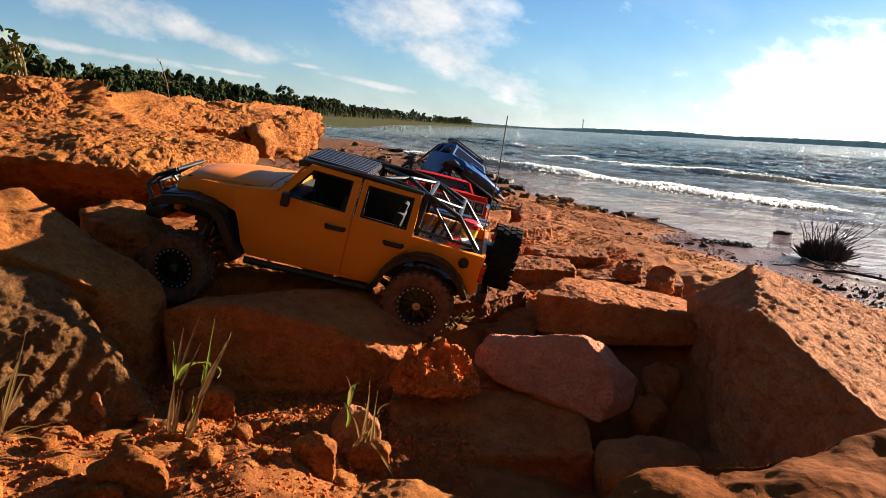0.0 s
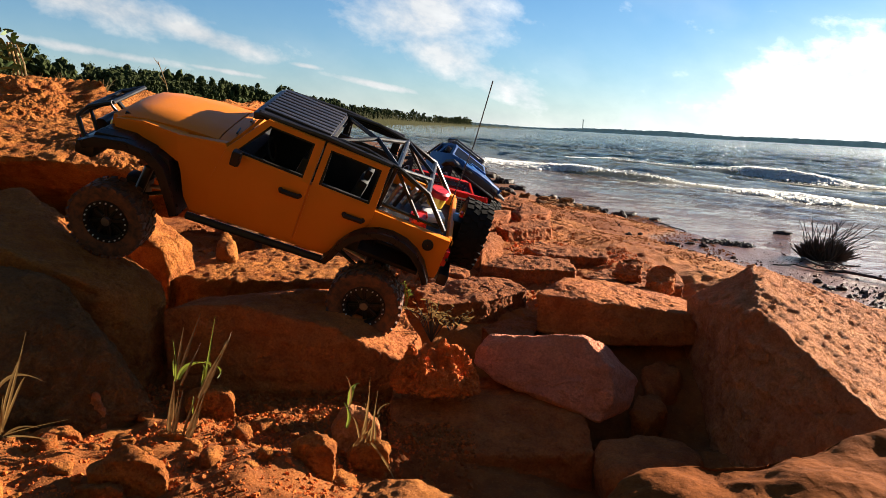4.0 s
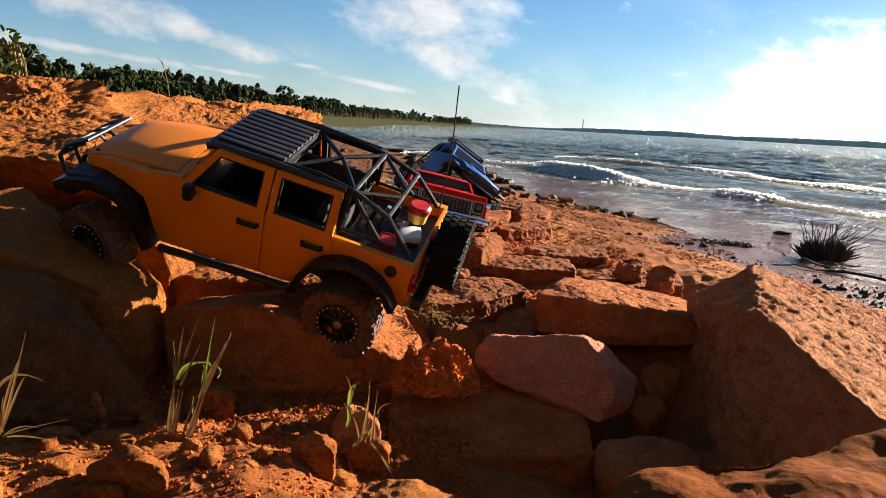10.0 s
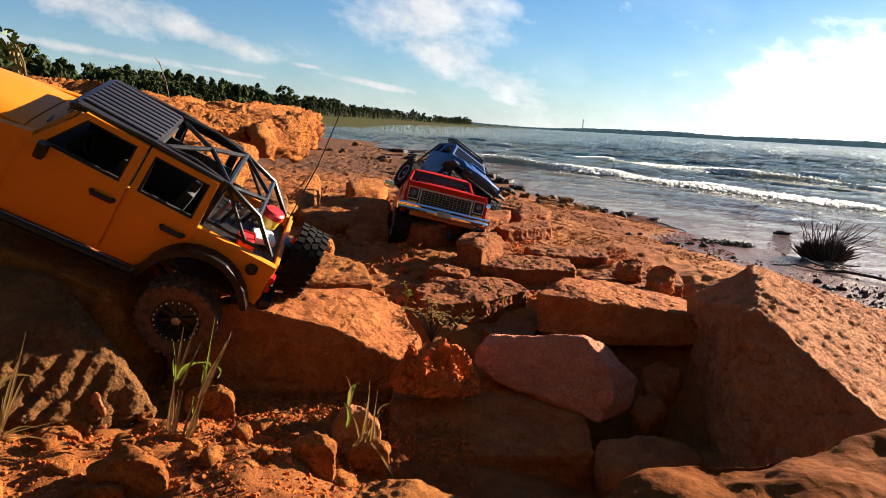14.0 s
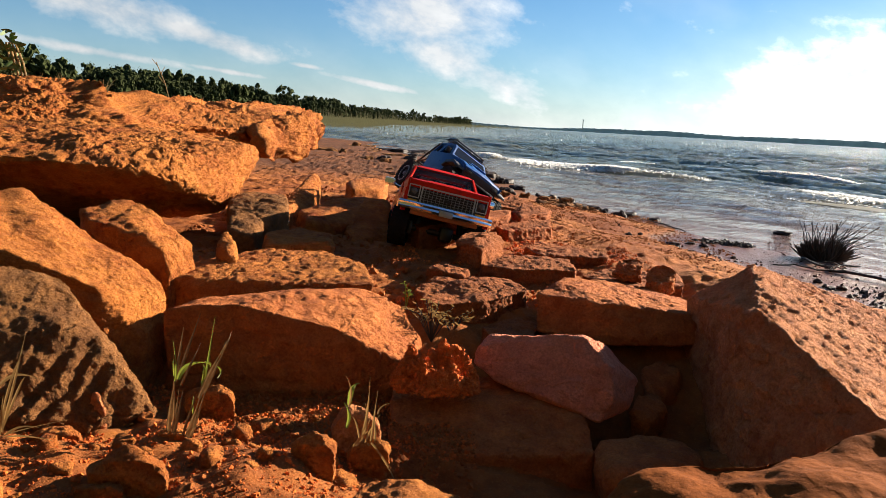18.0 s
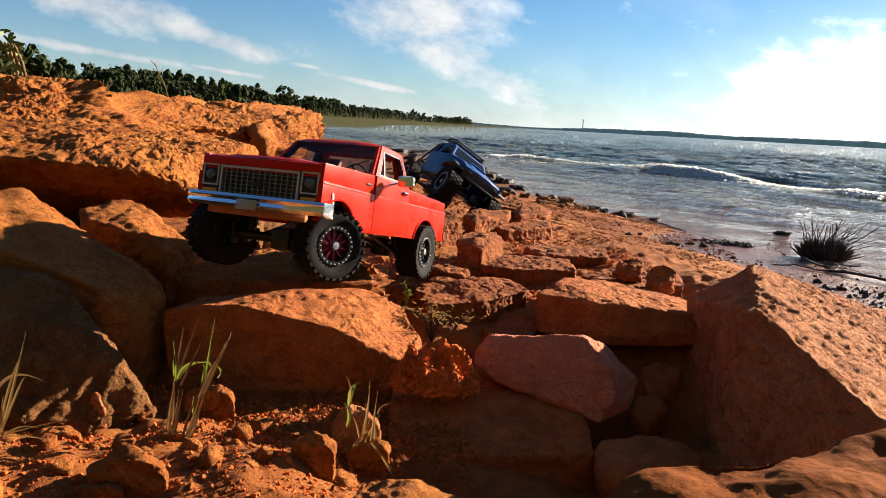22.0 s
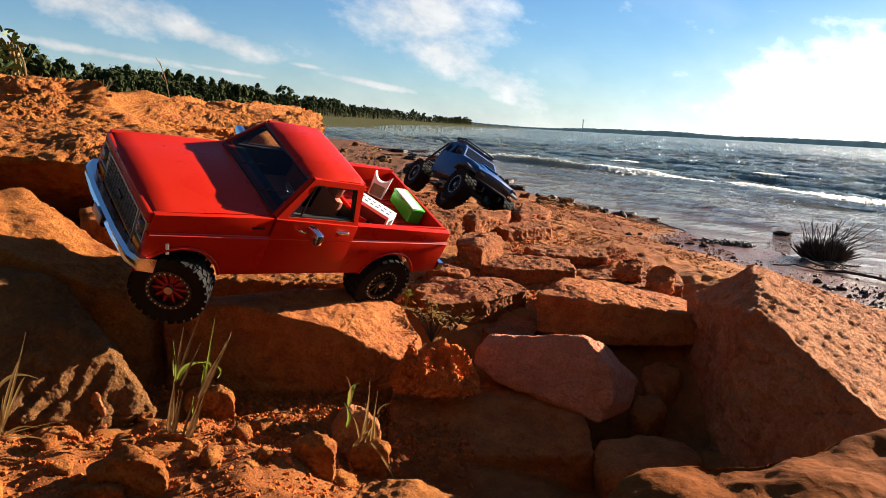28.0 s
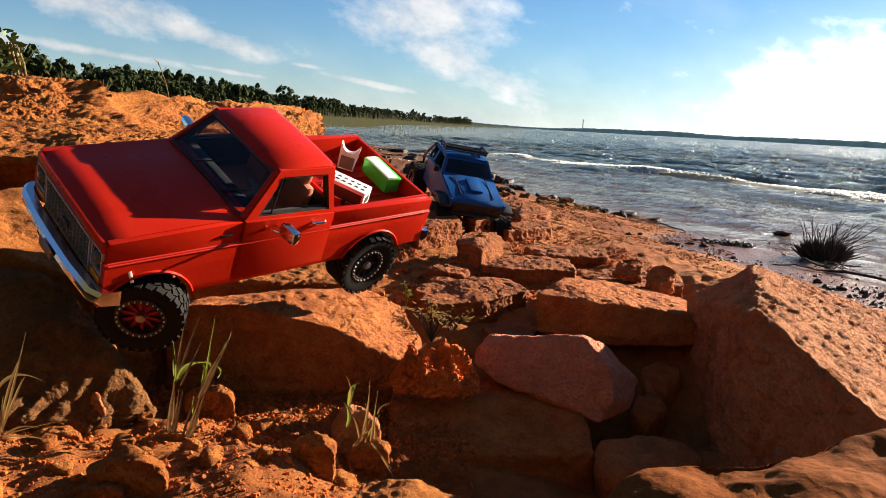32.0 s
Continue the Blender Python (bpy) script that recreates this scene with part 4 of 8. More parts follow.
def box(size, at=(0, 0, 0), bevel=0.0, turn=(0, 0, 0), bm=None, taper=None, seg=2):
    """A box with rounded edges; taper scales its top in x and y."""
    own = bmesh.new()
    bmesh.ops.create_cube(own, size=1.0)
    for v in own.verts:
        k = taper if taper and v.co.z > 0 else (1, 1)
        v.co = Vector((v.co.x * size[0] * k[0], v.co.y * size[1] * k[1], v.co.z * size[2]))
    if bevel:
        bmesh.ops.bevel(own, geom=own.edges[:], offset=bevel, segments=seg, profile=0.6, affect="EDGES")
    bmesh.ops.transform(own, matrix=pose(*at, *turn), verts=own.verts)
    return own if bm is None else add_into(bm, own)


def add_into(bm, own):
    me = bpy.data.meshes.new("piece")
    own.to_mesh(me)
    own.free()
    bm.from_mesh(me)
    bpy.data.meshes.remove(me)
    return bm


def prism(outline, y0, y1, bevel=0.0, bm=None, lean=0.0, z0=0.0):
    """An outline in x and z, drawn out from y0 to y1; lean tips it inwards above z0."""
    own = bmesh.new()
    side = 1 if y1 + y0 >= 0 else -1

    def at(x, y, z):
        return (x, y - side * lean * max(0.0, z - z0), z)
    a = [own.verts.new(at(x, y0, z)) for x, z in outline]
    b = [own.verts.new(at(x, y1, z)) for x, z in outline]
    own.faces.new(a)
    own.faces.new(b[::-1])
    n = len(a)
    for i in range(n):
        own.faces.new((a[i], b[i], b[(i + 1) % n], a[(i + 1) % n]))
    if bevel:
        bmesh.ops.bevel(own, geom=own.edges[:], offset=bevel, segments=2, profile=0.6, affect="EDGES", clamp_overlap=True)
    return own if bm is None else add_into(bm, own)


def ring_frame(outer, inner, y0, y1, bm=None, lean=0.0, z0=0.0):
    """A window frame: the band between two outlines with as many corners, drawn out in y."""
    own = bmesh.new()
    side = 1 if y1 + y0 >= 0 else -1

    def at(p, y):
        return (p[0], y - side * lean * max(0.0, p[1] - z0), p[1])
    n = len(outer)
    o0, o1, i0, i1 = ([own.verts.new(at(p, y)) for p in ps] for ps, y in ((outer, y0), (outer, y1), (inner, y0), (inner, y1)))
    for k in range(n):
        j = (k + 1) % n
        for q in ((o0[k], o0[j], i0[j], i0[k]), (o1[k], o1[j], i1[j], i1[k]), (o0[k], o0[j], o1[j], o1[k]), (i0[k], i0[j], i1[j], i1[k])):
            own.faces.new(q)
    return own if bm is None else add_into(bm, own)


def tube(points, r, seg=8, bm=None):
    """A round bar through the points."""
    own = bmesh.new()
    pts = [Vector(p) for p in points]
    rings = []
    for i, p in enumerate(pts):
        d = (pts[min(i + 1, len(pts) - 1)] - pts[max(i - 1, 0)]).normalized()
        u = d.orthogonal().normalized() if i == 0 else (u - d * u.dot(d)).normalized()
        w = d.cross(u)
        rings.append([own.verts.new(p + r * (math.cos(2 * math.pi * k / seg) * u + math.sin(2 * math.pi * k / seg) * w)) for k in range(seg)])
    for a, b in zip(rings, rings[1:]):
        for k in range(seg):
            own.faces.new((a[k], a[(k + 1) % seg], b[(k + 1) % seg], b[k]))
    own.faces.new(rings[0][::-1])
    own.faces.new(rings[-1])
    return own if bm is None else add_into(bm, own)


def lathe(outline, seg=40, bm=None, closed=True):
    """An outline of (radius, y) turned about the y axis."""
    own = bmesh.new()
    rings = [[own.verts.new((r * math.cos(2 * math.pi * k / seg), y, r * math.sin(2 * math.pi * k / seg))) for k in range(seg)] for r, y in outline]
    pairs = list(zip(rings, rings[1:])) + ([(rings[-1], rings[0])] if closed else [])
    for a, b in pairs:
        for k in range(seg):
            own.faces.new((a[k], a[(k + 1) % seg], b[(k + 1) % seg], b[k]))
    return own if bm is None else add_into(bm, own)


def loft(sections, bm=None, caps=True):
    """A skin over rings of points, each ring with as many points."""
    own = bmesh.new()
    rings = [[own.verts.new(p) for p in s] for s in sections]
    n = len(rings[0])
    for a, b in zip(rings, rings[1:]):
        for k in range(n):
            own.faces.new((a[k], a[(k + 1) % n], b[(k + 1) % n], b[k]))
    if caps:
        own.faces.new(rings[0])
        own.faces.new(rings[-1][::-1])
    return own if bm is None else add_into(bm, own)


def panel(corners, thick, bm=None):
    """A flat four-cornered sheet with thickness."""
    own = bmesh.new()
    c = [Vector(p) for p in corners]
    n = (c[1] - c[0]).cross(c[2] - c[0]).normalized() * thick
    a = [own.verts.new(p) for p in c]
    b = [own.verts.new(p + n) for p in c]
    own.faces.new(a)
    own.faces.new(b[::-1])
    for i in range(len(c)):
        own.faces.new((a[i], b[i], b[(i + 1) % len(c)], a[(i + 1) % len(c)]))
    return own if bm is None else add_into(bm, own)


def mirrored(bm):
    """The same mesh on the other side of the middle plane."""
    own = bm.copy()
    for v in own.verts:
        v.co.y = -v.co.y
    bmesh.ops.reverse_faces(own, faces=own.faces)
    return own


def both(name, bm, mat, parent, label=""):
    """A part and its twin on the other side."""
    twin = mirrored(bm)
    return part(name, bm, mat, parent, label), part(name, twin, mat, parent, label)


def arch(cx, cz, r, a0, a1, n=9):
    return [(cx + r * math.cos(radians(a0 + (a1 - a0) * i / (n - 1))), cz + r * math.sin(radians(a0 + (a1 - a0) * i / (n - 1)))) for i in range(n)]


def make_wheel(parent, R, W, at, tyre_mat, hub_mat, ring_mat, bolts=22, spokes=8, rim=0.56, name="wheel"):
    """A beadlock wheel with a knobbly tyre; its axle is its y axis, its outer face towards +y or -y by the side that it is on."""
    s = 1 if at[1] >= 0 else -1
    rr = R * rim
    body = lathe([(rr * 0.98, -W * 0.42), (rr * 0.98, W * 0.36), (rr * 0.80, W * 0.30), (rr * 0.78, -W * 0.42)], 36)
    dish = lathe([(rr * 0.82, s * W * 0.20), (rr * 0.30, s * W * 0.26), (rr * 0.28, s * W * 0.34), (0.001, s * W * 0.36), (0.001, s * W * 0.12), (rr * 0.82, s * W * 0.10)], 30, closed=False)
    wheel = part(name, body, black_metal, parent)
    part("wheel_disc", dish, hub_mat, wheel)
    part("brake_disc", lathe([(rr * 0.80, s * W * 0.02), (rr * 0.80, s * W * 0.09), (0.0005, s * W * 0.09), (0.0005, s * W * 0.02)], 24, closed=False), black_metal, wheel)
    tyre = lathe([(rr * 0.97, -W * 0.40), (R * 0.80, -W * 0.52), (R * 0.93, -W * 0.50), (R * 0.965, -W * 0.42), (R * 0.97, 0), (R * 0.965, W * 0.42), (R * 0.93, W * 0.50), (R * 0.80, W * 0.52), (rr * 0.97, W * 0.40)], 48)
    part("tyre", tyre, tyre_mat, wheel)
    for k in range(spokes):
        a = 360 * k / spokes
        part("spoke", box((rr * 0.62, W * 0.10, rr * 0.16), (rr * 0.52 * math.cos(radians(a)), s * W * 0.27, -rr * 0.52 * math.sin(radians(a))), 0.0006, (0, a, 0), seg=1), hub_mat, wheel)
    tread = bmesh.new()
    lugs = 26
    for k in range(lugs):
        a = 360 * k / lugs
        for row, (y, w, tw) in enumerate(((-0.40, 0.24, 10), (-0.12, 0.22, -24), (0.14, 0.22, 24), (0.41, 0.24, -10))):
            b = a + (180 / lugs if row % 2 else 0)
            m = pose(0, 0, 0, 0, b, 0) @ pose(R * 0.965, W * y, 0, tw, 0, 0)
            g = box((R * 0.065, W * w, R * 0.150), (0, 0, 0), 0, taper=None)
            bmesh.ops.transform(g, matrix=m, verts=g.verts)
            add_into(tread, g)
    tagged(part("tread", tread, tyre_mat, wheel), kind="stuff")
    part("beadlock_ring", lathe([(rr * 1.04, s * W * 0.36), (rr * 1.04, s * W * 0.45), (rr * 0.84, s * W * 0.45), (rr * 0.80, s * W * 0.34)], 40), ring_mat, wheel)
    dots = bmesh.new()
    for k in range(bolts):
        a = 2 * math.pi * k / bolts
        box((rr * 0.055, W * 0.06, rr * 0.055), (rr * 0.94 * math.cos(a), s * W * 0.47, rr * 0.94 * math.sin(a)), 0, (0, -math.degrees(a), 0), bm=dots)
    tagged(part("bolt_ring", dots, bolt_bright, wheel, "ring of small bright bolts"), kind="stuff")
    part("hub_cap", lathe([(rr * 0.22, s * W * 0.34), (rr * 0.20, s * W * 0.46), (0.0005, s * W * 0.47), (0.0005, s * W * 0.33)], 12, closed=False), steel, wheel)
    wheel.matrix_basis = pose(*at)
    return wheel


def running_gear(car, xf, xr, zf, zr, mat_links):
    """Frame rails, axles with their differentials, links and shock absorbers."""
    for x, z, n in ((xf, zf, "front_axle"), (xr, zr, "rear_axle")):
        ax = tube([(x, -0.075, z), (x, 0.075, z)], 0.0065, 10)
        add_into(ax, box((0.034, 0.030, 0.032), (x, 0.018, z), 0.008))
        for s in (-1, 1):
            box((0.016, 0.008, 0.030), (x, s * 0.064, z), 0.003, bm=ax)
        part(n, ax, black_metal, car)
    for s in (-1, 1):
        part("frame_rail", box((xf - xr + 0.10, 0.006, 0.014), ((xf + xr) / 2, s * 0.032, 0.030), 0.001), black_metal, car)
        for x, d in ((xf, -1), (xr, 1)):
            z = zf if x == xf else zr
            part("link", tube([(x, s * 0.045, z - 0.008), (x + d * 0.105, s * 0.030, 0.018)], 0.003, 8), mat_links, car)
            sh = tube([(x + d * 0.012, s * 0.050, z + 0.004), (x + d * 0.018, s * 0.044, z + 0.045)], 0.0065, 10)
            tube([(x + d * 0.018, s * 0.044, z + 0.040), (x + d * 0.022, s * 0.040, z + 0.072)], 0.003, 8, bm=sh)
            part("shock_absorber", sh, black_metal, car)
    part("skid_plate", box((0.12, 0.05, 0.006), ((xf + xr) / 2, 0, 0.012), 0.002), black_metal, car)
    part("drive_shaft", tube([(xr, 0.012, zr), ((xf + xr) / 2, 0.010, 0.018), (xf, 0.018, zf)], 0.0035, 8), steel, car)


# ---- the orange off-roader ----
def orange_car():
    car = thing("toy_off_roader", "scale model four-door off-roader, orange with black roof, dusty tyres", "model car", "model trucks")
    L = 0.30  # how far the cabin leans in above the belt line
    side = [(-0.078, 0.040), (-0.060, 0.040)] + arch(-0.003, 0.014, 0.062, 155, 8, 11) + [(0.070, 0.014), (0.262, 0.004)] + \
        [(0.274, 0.020), (0.284, 0.052), (0.296, 0.074), (0.300, 0.100), (0.238, 0.113), (0.232, 0.104), (-0.078, 0.100)]
    both("body_side", prism(side, 0.080, 0.0905, 0.0012), jeep_orange, car)
    part("floor_pan", box((0.33, 0.152, 0.006), (0.11, 0, 0.030), 0.001), black_plastic, car)
    # doors, with open window frames
    fd = prism([(0.1215, 0.019), (0.240, 0.010), (0.246, 0.060), (0.236, 0.106), (0.1215, 0.1045)], 0.0905, 0.0935, 0.0008)
    ring_frame([(0.1215, 0.1035), (0.1215, 0.160), (0.198, 0.160), (0.238, 0.1055)], [(0.1325, 0.1075), (0.1325, 0.1535), (0.193, 0.1535), (0.2245, 0.1075)], 0.086, 0.0935, bm=fd, lean=L, z0=0.104)
    rd = prism([(0.1185, 0.019), (0.1185, 0.1045), (0.030, 0.1045), (0.030, 0.081), (0.046, 0.068), (0.060, 0.046), (0.070, 0.019)], 0.0905, 0.0935, 0.0008)
    ring_frame([(0.1185, 0.1035), (0.1185, 0.160), (0.032, 0.160), (0.030, 0.1035)], [(0.1105, 0.1075), (0.1105, 0.1535), (0.0405, 0.1535), (0.0405, 0.1075)], 0.086, 0.0935, bm=rd, lean=L, z0=0.104)
    for name, bm, hx in (("front_door", fd, 0.1415), ("rear_door", rd, 0.0535)):
        for d, s in zip(both(name, bm, jeep_orange, car), (1, -1)):
            h = tube([(hx - 0.013, s * 0.0935, 0.0835), (hx - 0.012, s * 0.098, 0.0835), (hx + 0.012, s * 0.098, 0.0825), (hx + 0.013, s * 0.0935, 0.0825)], 0.0034, 8)
            part("door_handle", h, black_plastic, d, "black door handle")
            w = [(0.1325, 0.193, 0.2245)] if name == "front_door" else [(0.0405, 0.1105, 0.1105)]
            for x0, xt, x1 in w:
                y0, y1 = s * 0.0885, s * (0.0885 - L * 0.046)
                trim = ring_frame([(x0, 0.1075), (x0, 0.1535), (xt, 0.1535), (x1, 0.1075)],
                                  [(x0 + 0.0025, 0.1100), (x0 + 0.0025, 0.1510), (xt - 0.002, 0.1510), (x1 - 0.004, 0.1100)], s * 0.0895, s * 0.0925, lean=L, z0=0.104)
                part("window_seal", trim, black_plastic, d, "black rubber window seal")
    both("door_card", prism([(0.034, 0.030), (0.236, 0.030), (0.232, 0.1035), (0.034, 0.1035)], 0.0770, 0.0795, 0.0008), cabin_dark, car)
    fl = ring_frame([(0.1215, 0.1035), (0.1215, 0.160), (0.198, 0.160), (0.238, 0.1055)], [(0.1330, 0.1080), (0.1330, 0.1530), (0.1925, 0.1530), (0.2240, 0.1080)], 0.0825, 0.0858, lean=L, z0=0.104)
    ring_frame([(0.1185, 0.1035), (0.1185, 0.160), (0.032, 0.160), (0.030, 0.1035)], [(0.1100, 0.1080), (0.1100, 0.1530), (0.0410, 0.1530), (0.0410, 0.1080)], 0.0825, 0.0858, bm=fl, lean=L, z0=0.104)
    both("frame_lining", fl, cabin_dark, car)
    part("headliner", box((0.092, 0.124, 0.003), (0.160, 0, 0.1535), 0.001), cabin_dark, car)
    # added dark sheet that keeps the view through the windows dark
    part("cockpit_insert", box((0.180, 0.004, 0.080), (0.118, -0.012, 0.110), 0.001), cabin_dark, car, "matt black sheet added along the middle of the cabin")
    part("rear_bulkhead", box((0.003, 0.150, 0.060), (0.036, 0, 0.074), 0.001), cabin_dark, car)
    for s in (-1, 1):
        m = box((0.012, 0.015, 0.021), (0.217, s * 0.108, 0.107), 0.004)
        box((0.007, 0.016, 0.006), (0.219, s * 0.098, 0.099), 0.001, bm=m)
        part("side_mirror", m, black_plastic, car, "black side mirror")
    # hood, cowl, windscreen
    def hood_ring(x, w, z, c):
        return [(x, -w, z - 0.024), (x, -w, z), (x, -w * 0.86, z + c * 0.7), (x, -w * 0.45, z + c), (x, 0, z + c * 1.12), (x, w * 0.45, z + c), (x, w * 0.86, z + c * 0.7), (x, w, z), (x, w, z - 0.024)]
    part("hood", loft([hood_ring(0.252, 0.0755, 0.1085, 0.006), hood_ring(0.30, 0.0715, 0.1035, 0.008), hood_ring(0.35, 0.0665, 0.0945, 0.009), hood_ring(0.378, 0.0625, 0.0865, 0.009), hood_ring(0.390, 0.0600, 0.0790, 0.007)]), jeep_orange, car)
    for s in (-1, 1):
        cheek = loft([[(x, s * y0, z0), (x, s * y1, z0), (x, s * y1, z1), (x, s * y0, z1)][::s] for x, y0, y1, z0, z1 in ((0.292, 0.070, 0.0900, 0.064, 0.1010), (0.315, 0.066, 0.0850, 0.070, 0.0980), (0.350, 0.062, 0.0760, 0.070, 0.0935), (0.388, 0.056, 0.0670, 0.062, 0.0800))])
        part("hood_side", cheek, jeep_orange, car)
    part("cowl", loft([hood_ring(0.228, 0.0800, 0.1105, 0.0045), hood_ring(0.2505, 0.0765, 0.1088, 0.0052)]), jeep_orange, car)
    for y in (-0.03, 0.03):
        part("hood_catch", box((0.012, 0.006, 0.004), (0.375, y * 1.9, 0.0885), 0.001), black_plastic, car)
        part("wiper", tube([(0.240, y, 0.1165), (0.236, y + 0.028, 0.119)], 0.0012, 6), black_plastic, car)
    ws = ring_frame([(-0.079, 0.0), (-0.066, 0.052), (0.066, 0.052), (0.079, 0.0)], [(-0.070, 0.006), (-0.060, 0.046), (0.060, 0.046), (0.070, 0.006)], -0.002, 0.002)
    m = pose(0.235, 0, 0.110, -32, 0, 90)
    bmesh.ops.transform(ws, matrix=Matrix.Translation((0.236, 0, 0.110)) @ Euler((0, radians(-33), 0)).to_matrix().to_4x4() @ Matrix(((0, 1, 0, 0), (1, 0, 0, 0), (0, 0, 1, 0), (0, 0, 0, 1))), verts=ws.verts)
    part("windscreen_frame", ws, jeep_orange, car)
    g = panel([(0.234, -0.070, 0.115), (0.234, 0.070, 0.115), (0.209, 0.060, 0.150), (0.209, -0.060, 0.150)], 0.0012)
    part("windscreen", g, clear_glass, car, "clear windscreen").visible_shadow = False
    # roof: ribbed panel, rails, then the open cage
    rf = box((0.100, 0.128, 0.007), (0.166, 0, 0.1600), 0.0025)
    roof = part("roof_panel", rf, roof_black, car, "ribbed satin black roof panel")
    for k in range(9):
        part("rib", box((0.092, 0.0085, 0.0035), (0.165, -0.052 + 0.013 * k, 0.1648), 0.0010), roof_black, roof)
    part("roof_header", box((0.016, 0.136, 0.010), (0.2125, 0, 0.1565), 0.003, (0, 20, 0)), roof_black, car)
    for s in (-1, 1):
        part("roof_rail", tube([(0.212, s * 0.0665, 0.1595), (0.12, s * 0.070, 0.1640), (0.030, s * 0.070, 0.1610)], 0.0042, 8), roof_black, car)
        part("cage_tube", tube([(0.118, s * 0.062, 0.1630), (0.070, s * 0.062, 0.1660), (0.020, s * 0.064, 0.1590), (-0.028, s * 0.068, 0.1430), (-0.066, s * 0.072, 0.1030)], 0.0036, 8), black_metal, car)
        part("cage_tube", tube([(0.028, s * 0.076, 0.104), (0.024, s * 0.066, 0.160)], 0.0034, 8), black_metal, car)
        part("cage_tube", tube([(0.024, s * 0.074, 0.108), (-0.058, s * 0.074, 0.106)], 0.0026, 8), black_metal, car)
        part("cage_tube", tube([(0.020, s * 0.066, 0.156), (-0.030, s * 0.074, 0.104)], 0.0026, 8), black_metal, car)
        part("cage_tube", tube([(0.114, s * 0.060, 0.160), (0.060, -s * 0.004, 0.166), (0.022, -s * 0.060, 0.159)], 0.0032, 8), black_metal, car)
        part("cage_tube", tube([(0.020, s * 0.062, 0.158), (-0.028, s * 0.012, 0.1440)], 0.0030, 8), black_metal, car)
    for x, z in ((0.022, 0.1595), (-0.028, 0.1430)):
        part("cage_crossbar", tube([(x, -0.066, z), (x, 0.066, z)], 0.0034, 8), black_metal, car)
    # tail
    part("tailgate", box((0.006, 0.158, 0.060), (-0.0775, 0, 0.070), 0.0015), jeep_orange, car)
    part("bed_floor", box((0.104, 0.150, 0.004), (-0.025, 0, 0.084), 0.001), black_plastic, car)
    for s in (-1, 1):
        t = box((0.008, 0.016, 0.024), (-0.0810, s * 0.079, 0.0715), 0.002)
        part("tail_light", t, tail_red, car, "red tail light")
        part("tail_light_guard", box((0.004, 0.019, 0.004), (-0.084, s * 0.079, 0.0715), 0.001), black_plastic, car)
    cap = lathe([(0.0078, 0.0935), (0.0078, 0.0965), (0.0060, 0.0975), (0.0005, 0.0975)], 20, closed=False)
    bmesh.ops.translate(cap, vec=(-0.052, -0.0030, 0.0840), verts=cap.verts)
    part("fuel_cap", cap, black_plastic, car, "round black fuel cap")
    rb = box((0.016, 0.150, 0.018), (-0.091, 0, 0.034), 0.004)
    part("rear_bumper", rb, black_metal, car)
    sp = make_wheel(car, 0.0500, 0.038, (0, 0.0001, 0), tyre_black, black_metal, black_metal, name="spare_wheel")
    sp.matrix_basis = pose(-0.108, 0.004, 0.086, 0, 0, 90)
    part("spare_carrier", box((0.018, 0.03, 0.03), (-0.086, 0, 0.086), 0.003), black_metal, car)
    part("spare_brake_light", box((0.006, 0.008, 0.008), (-0.084, 0.030, 0.119), 0.002), tail_red, car)
    part("whip_antenna", tube([(-0.072, -0.055, 0.095), (-0.068, -0.048, 0.200), (-0.056, -0.040, 0.294)], 0.0009, 5), black_plastic, car, "thin black whip antenna")
    # flares
    def flare(points, y0, y1, th):
        inner = [(x * 1.0, z) for x, z in points]
        outer = []
        for i, (x, z) in enumerate(points):
            a, b = points[max(0, i - 1)], points[min(len(points) - 1, i + 1)]
            d = Vector((b[0] - a[0], b[1] - a[1])).normalized()
            outer.append((x - d.y * th, z + d.x * th))
        return prism(inner + outer[::-1], y0, y1, 0.001)
    both("rear_flare", flare([(-0.064, 0.034)] + arch(-0.003, 0.014, 0.063, 155, 8, 10) + [(0.068, 0.010)], 0.088, 0.112, 0.008), black_gloss, car, "black wheel arch flare")
    both("front_flare", flare([(0.410, 0.052), (0.392, 0.064), (0.355, 0.073), (0.322, 0.072), (0.300, 0.058), (0.284, 0.030), (0.268, 0.000)], 0.052, 0.112, 0.012), black_gloss, car, "black wheel arch flare")
    both("inner_fender", prism([(0.300, 0.03), (0.300, 0.092), (0.385, 0.080), (0.385, 0.045)], 0.050, 0.056, 0.001), black_plastic, car)
    both("fender_liner", prism([(0.286, 0.030), (0.300, 0.066), (0.355, 0.074), (0.396, 0.066), (0.402, 0.046), (0.386, 0.056), (0.350, 0.063), (0.312, 0.055)], 0.056, 0.100, 0.001), black_gloss, car, "black fender")
    both("rock_slider", tube([(0.066, 0.094, 0.008), (0.262, 0.096, -0.002)], 0.0055, 8), black_metal, car)
    # front
    gr = box((0.010, 0.116, 0.050), (0.391, 0, 0.056), 0.002)
    part("grille", gr, jeep_orange, car)
    for k in range(7):
        part("grille_slot", box((0.004, 0.006, 0.030), (0.3958, -0.030 + 0.010 * k, 0.058), 0.0015), black_plastic, car)
    for s in (-1, 1):
        hl = lathe([(0.0005, 0.004), (0.009, 0.003), (0.0105, -0.002), (0.0105, -0.006)], 18, closed=False)
        bmesh.ops.transform(hl, matrix=pose(0.396, s * 0.046, 0.064, 0, 0, -90), verts=hl.verts)
        part("headlight", hl, chrome, car, "round headlight")
        part("tow_hook", tube([(0.43, s * 0.035, 0.025), (0.442, s * 0.035, 0.03), (0.442, s * 0.035, 0.018)], 0.002, 6), red_metal, car)
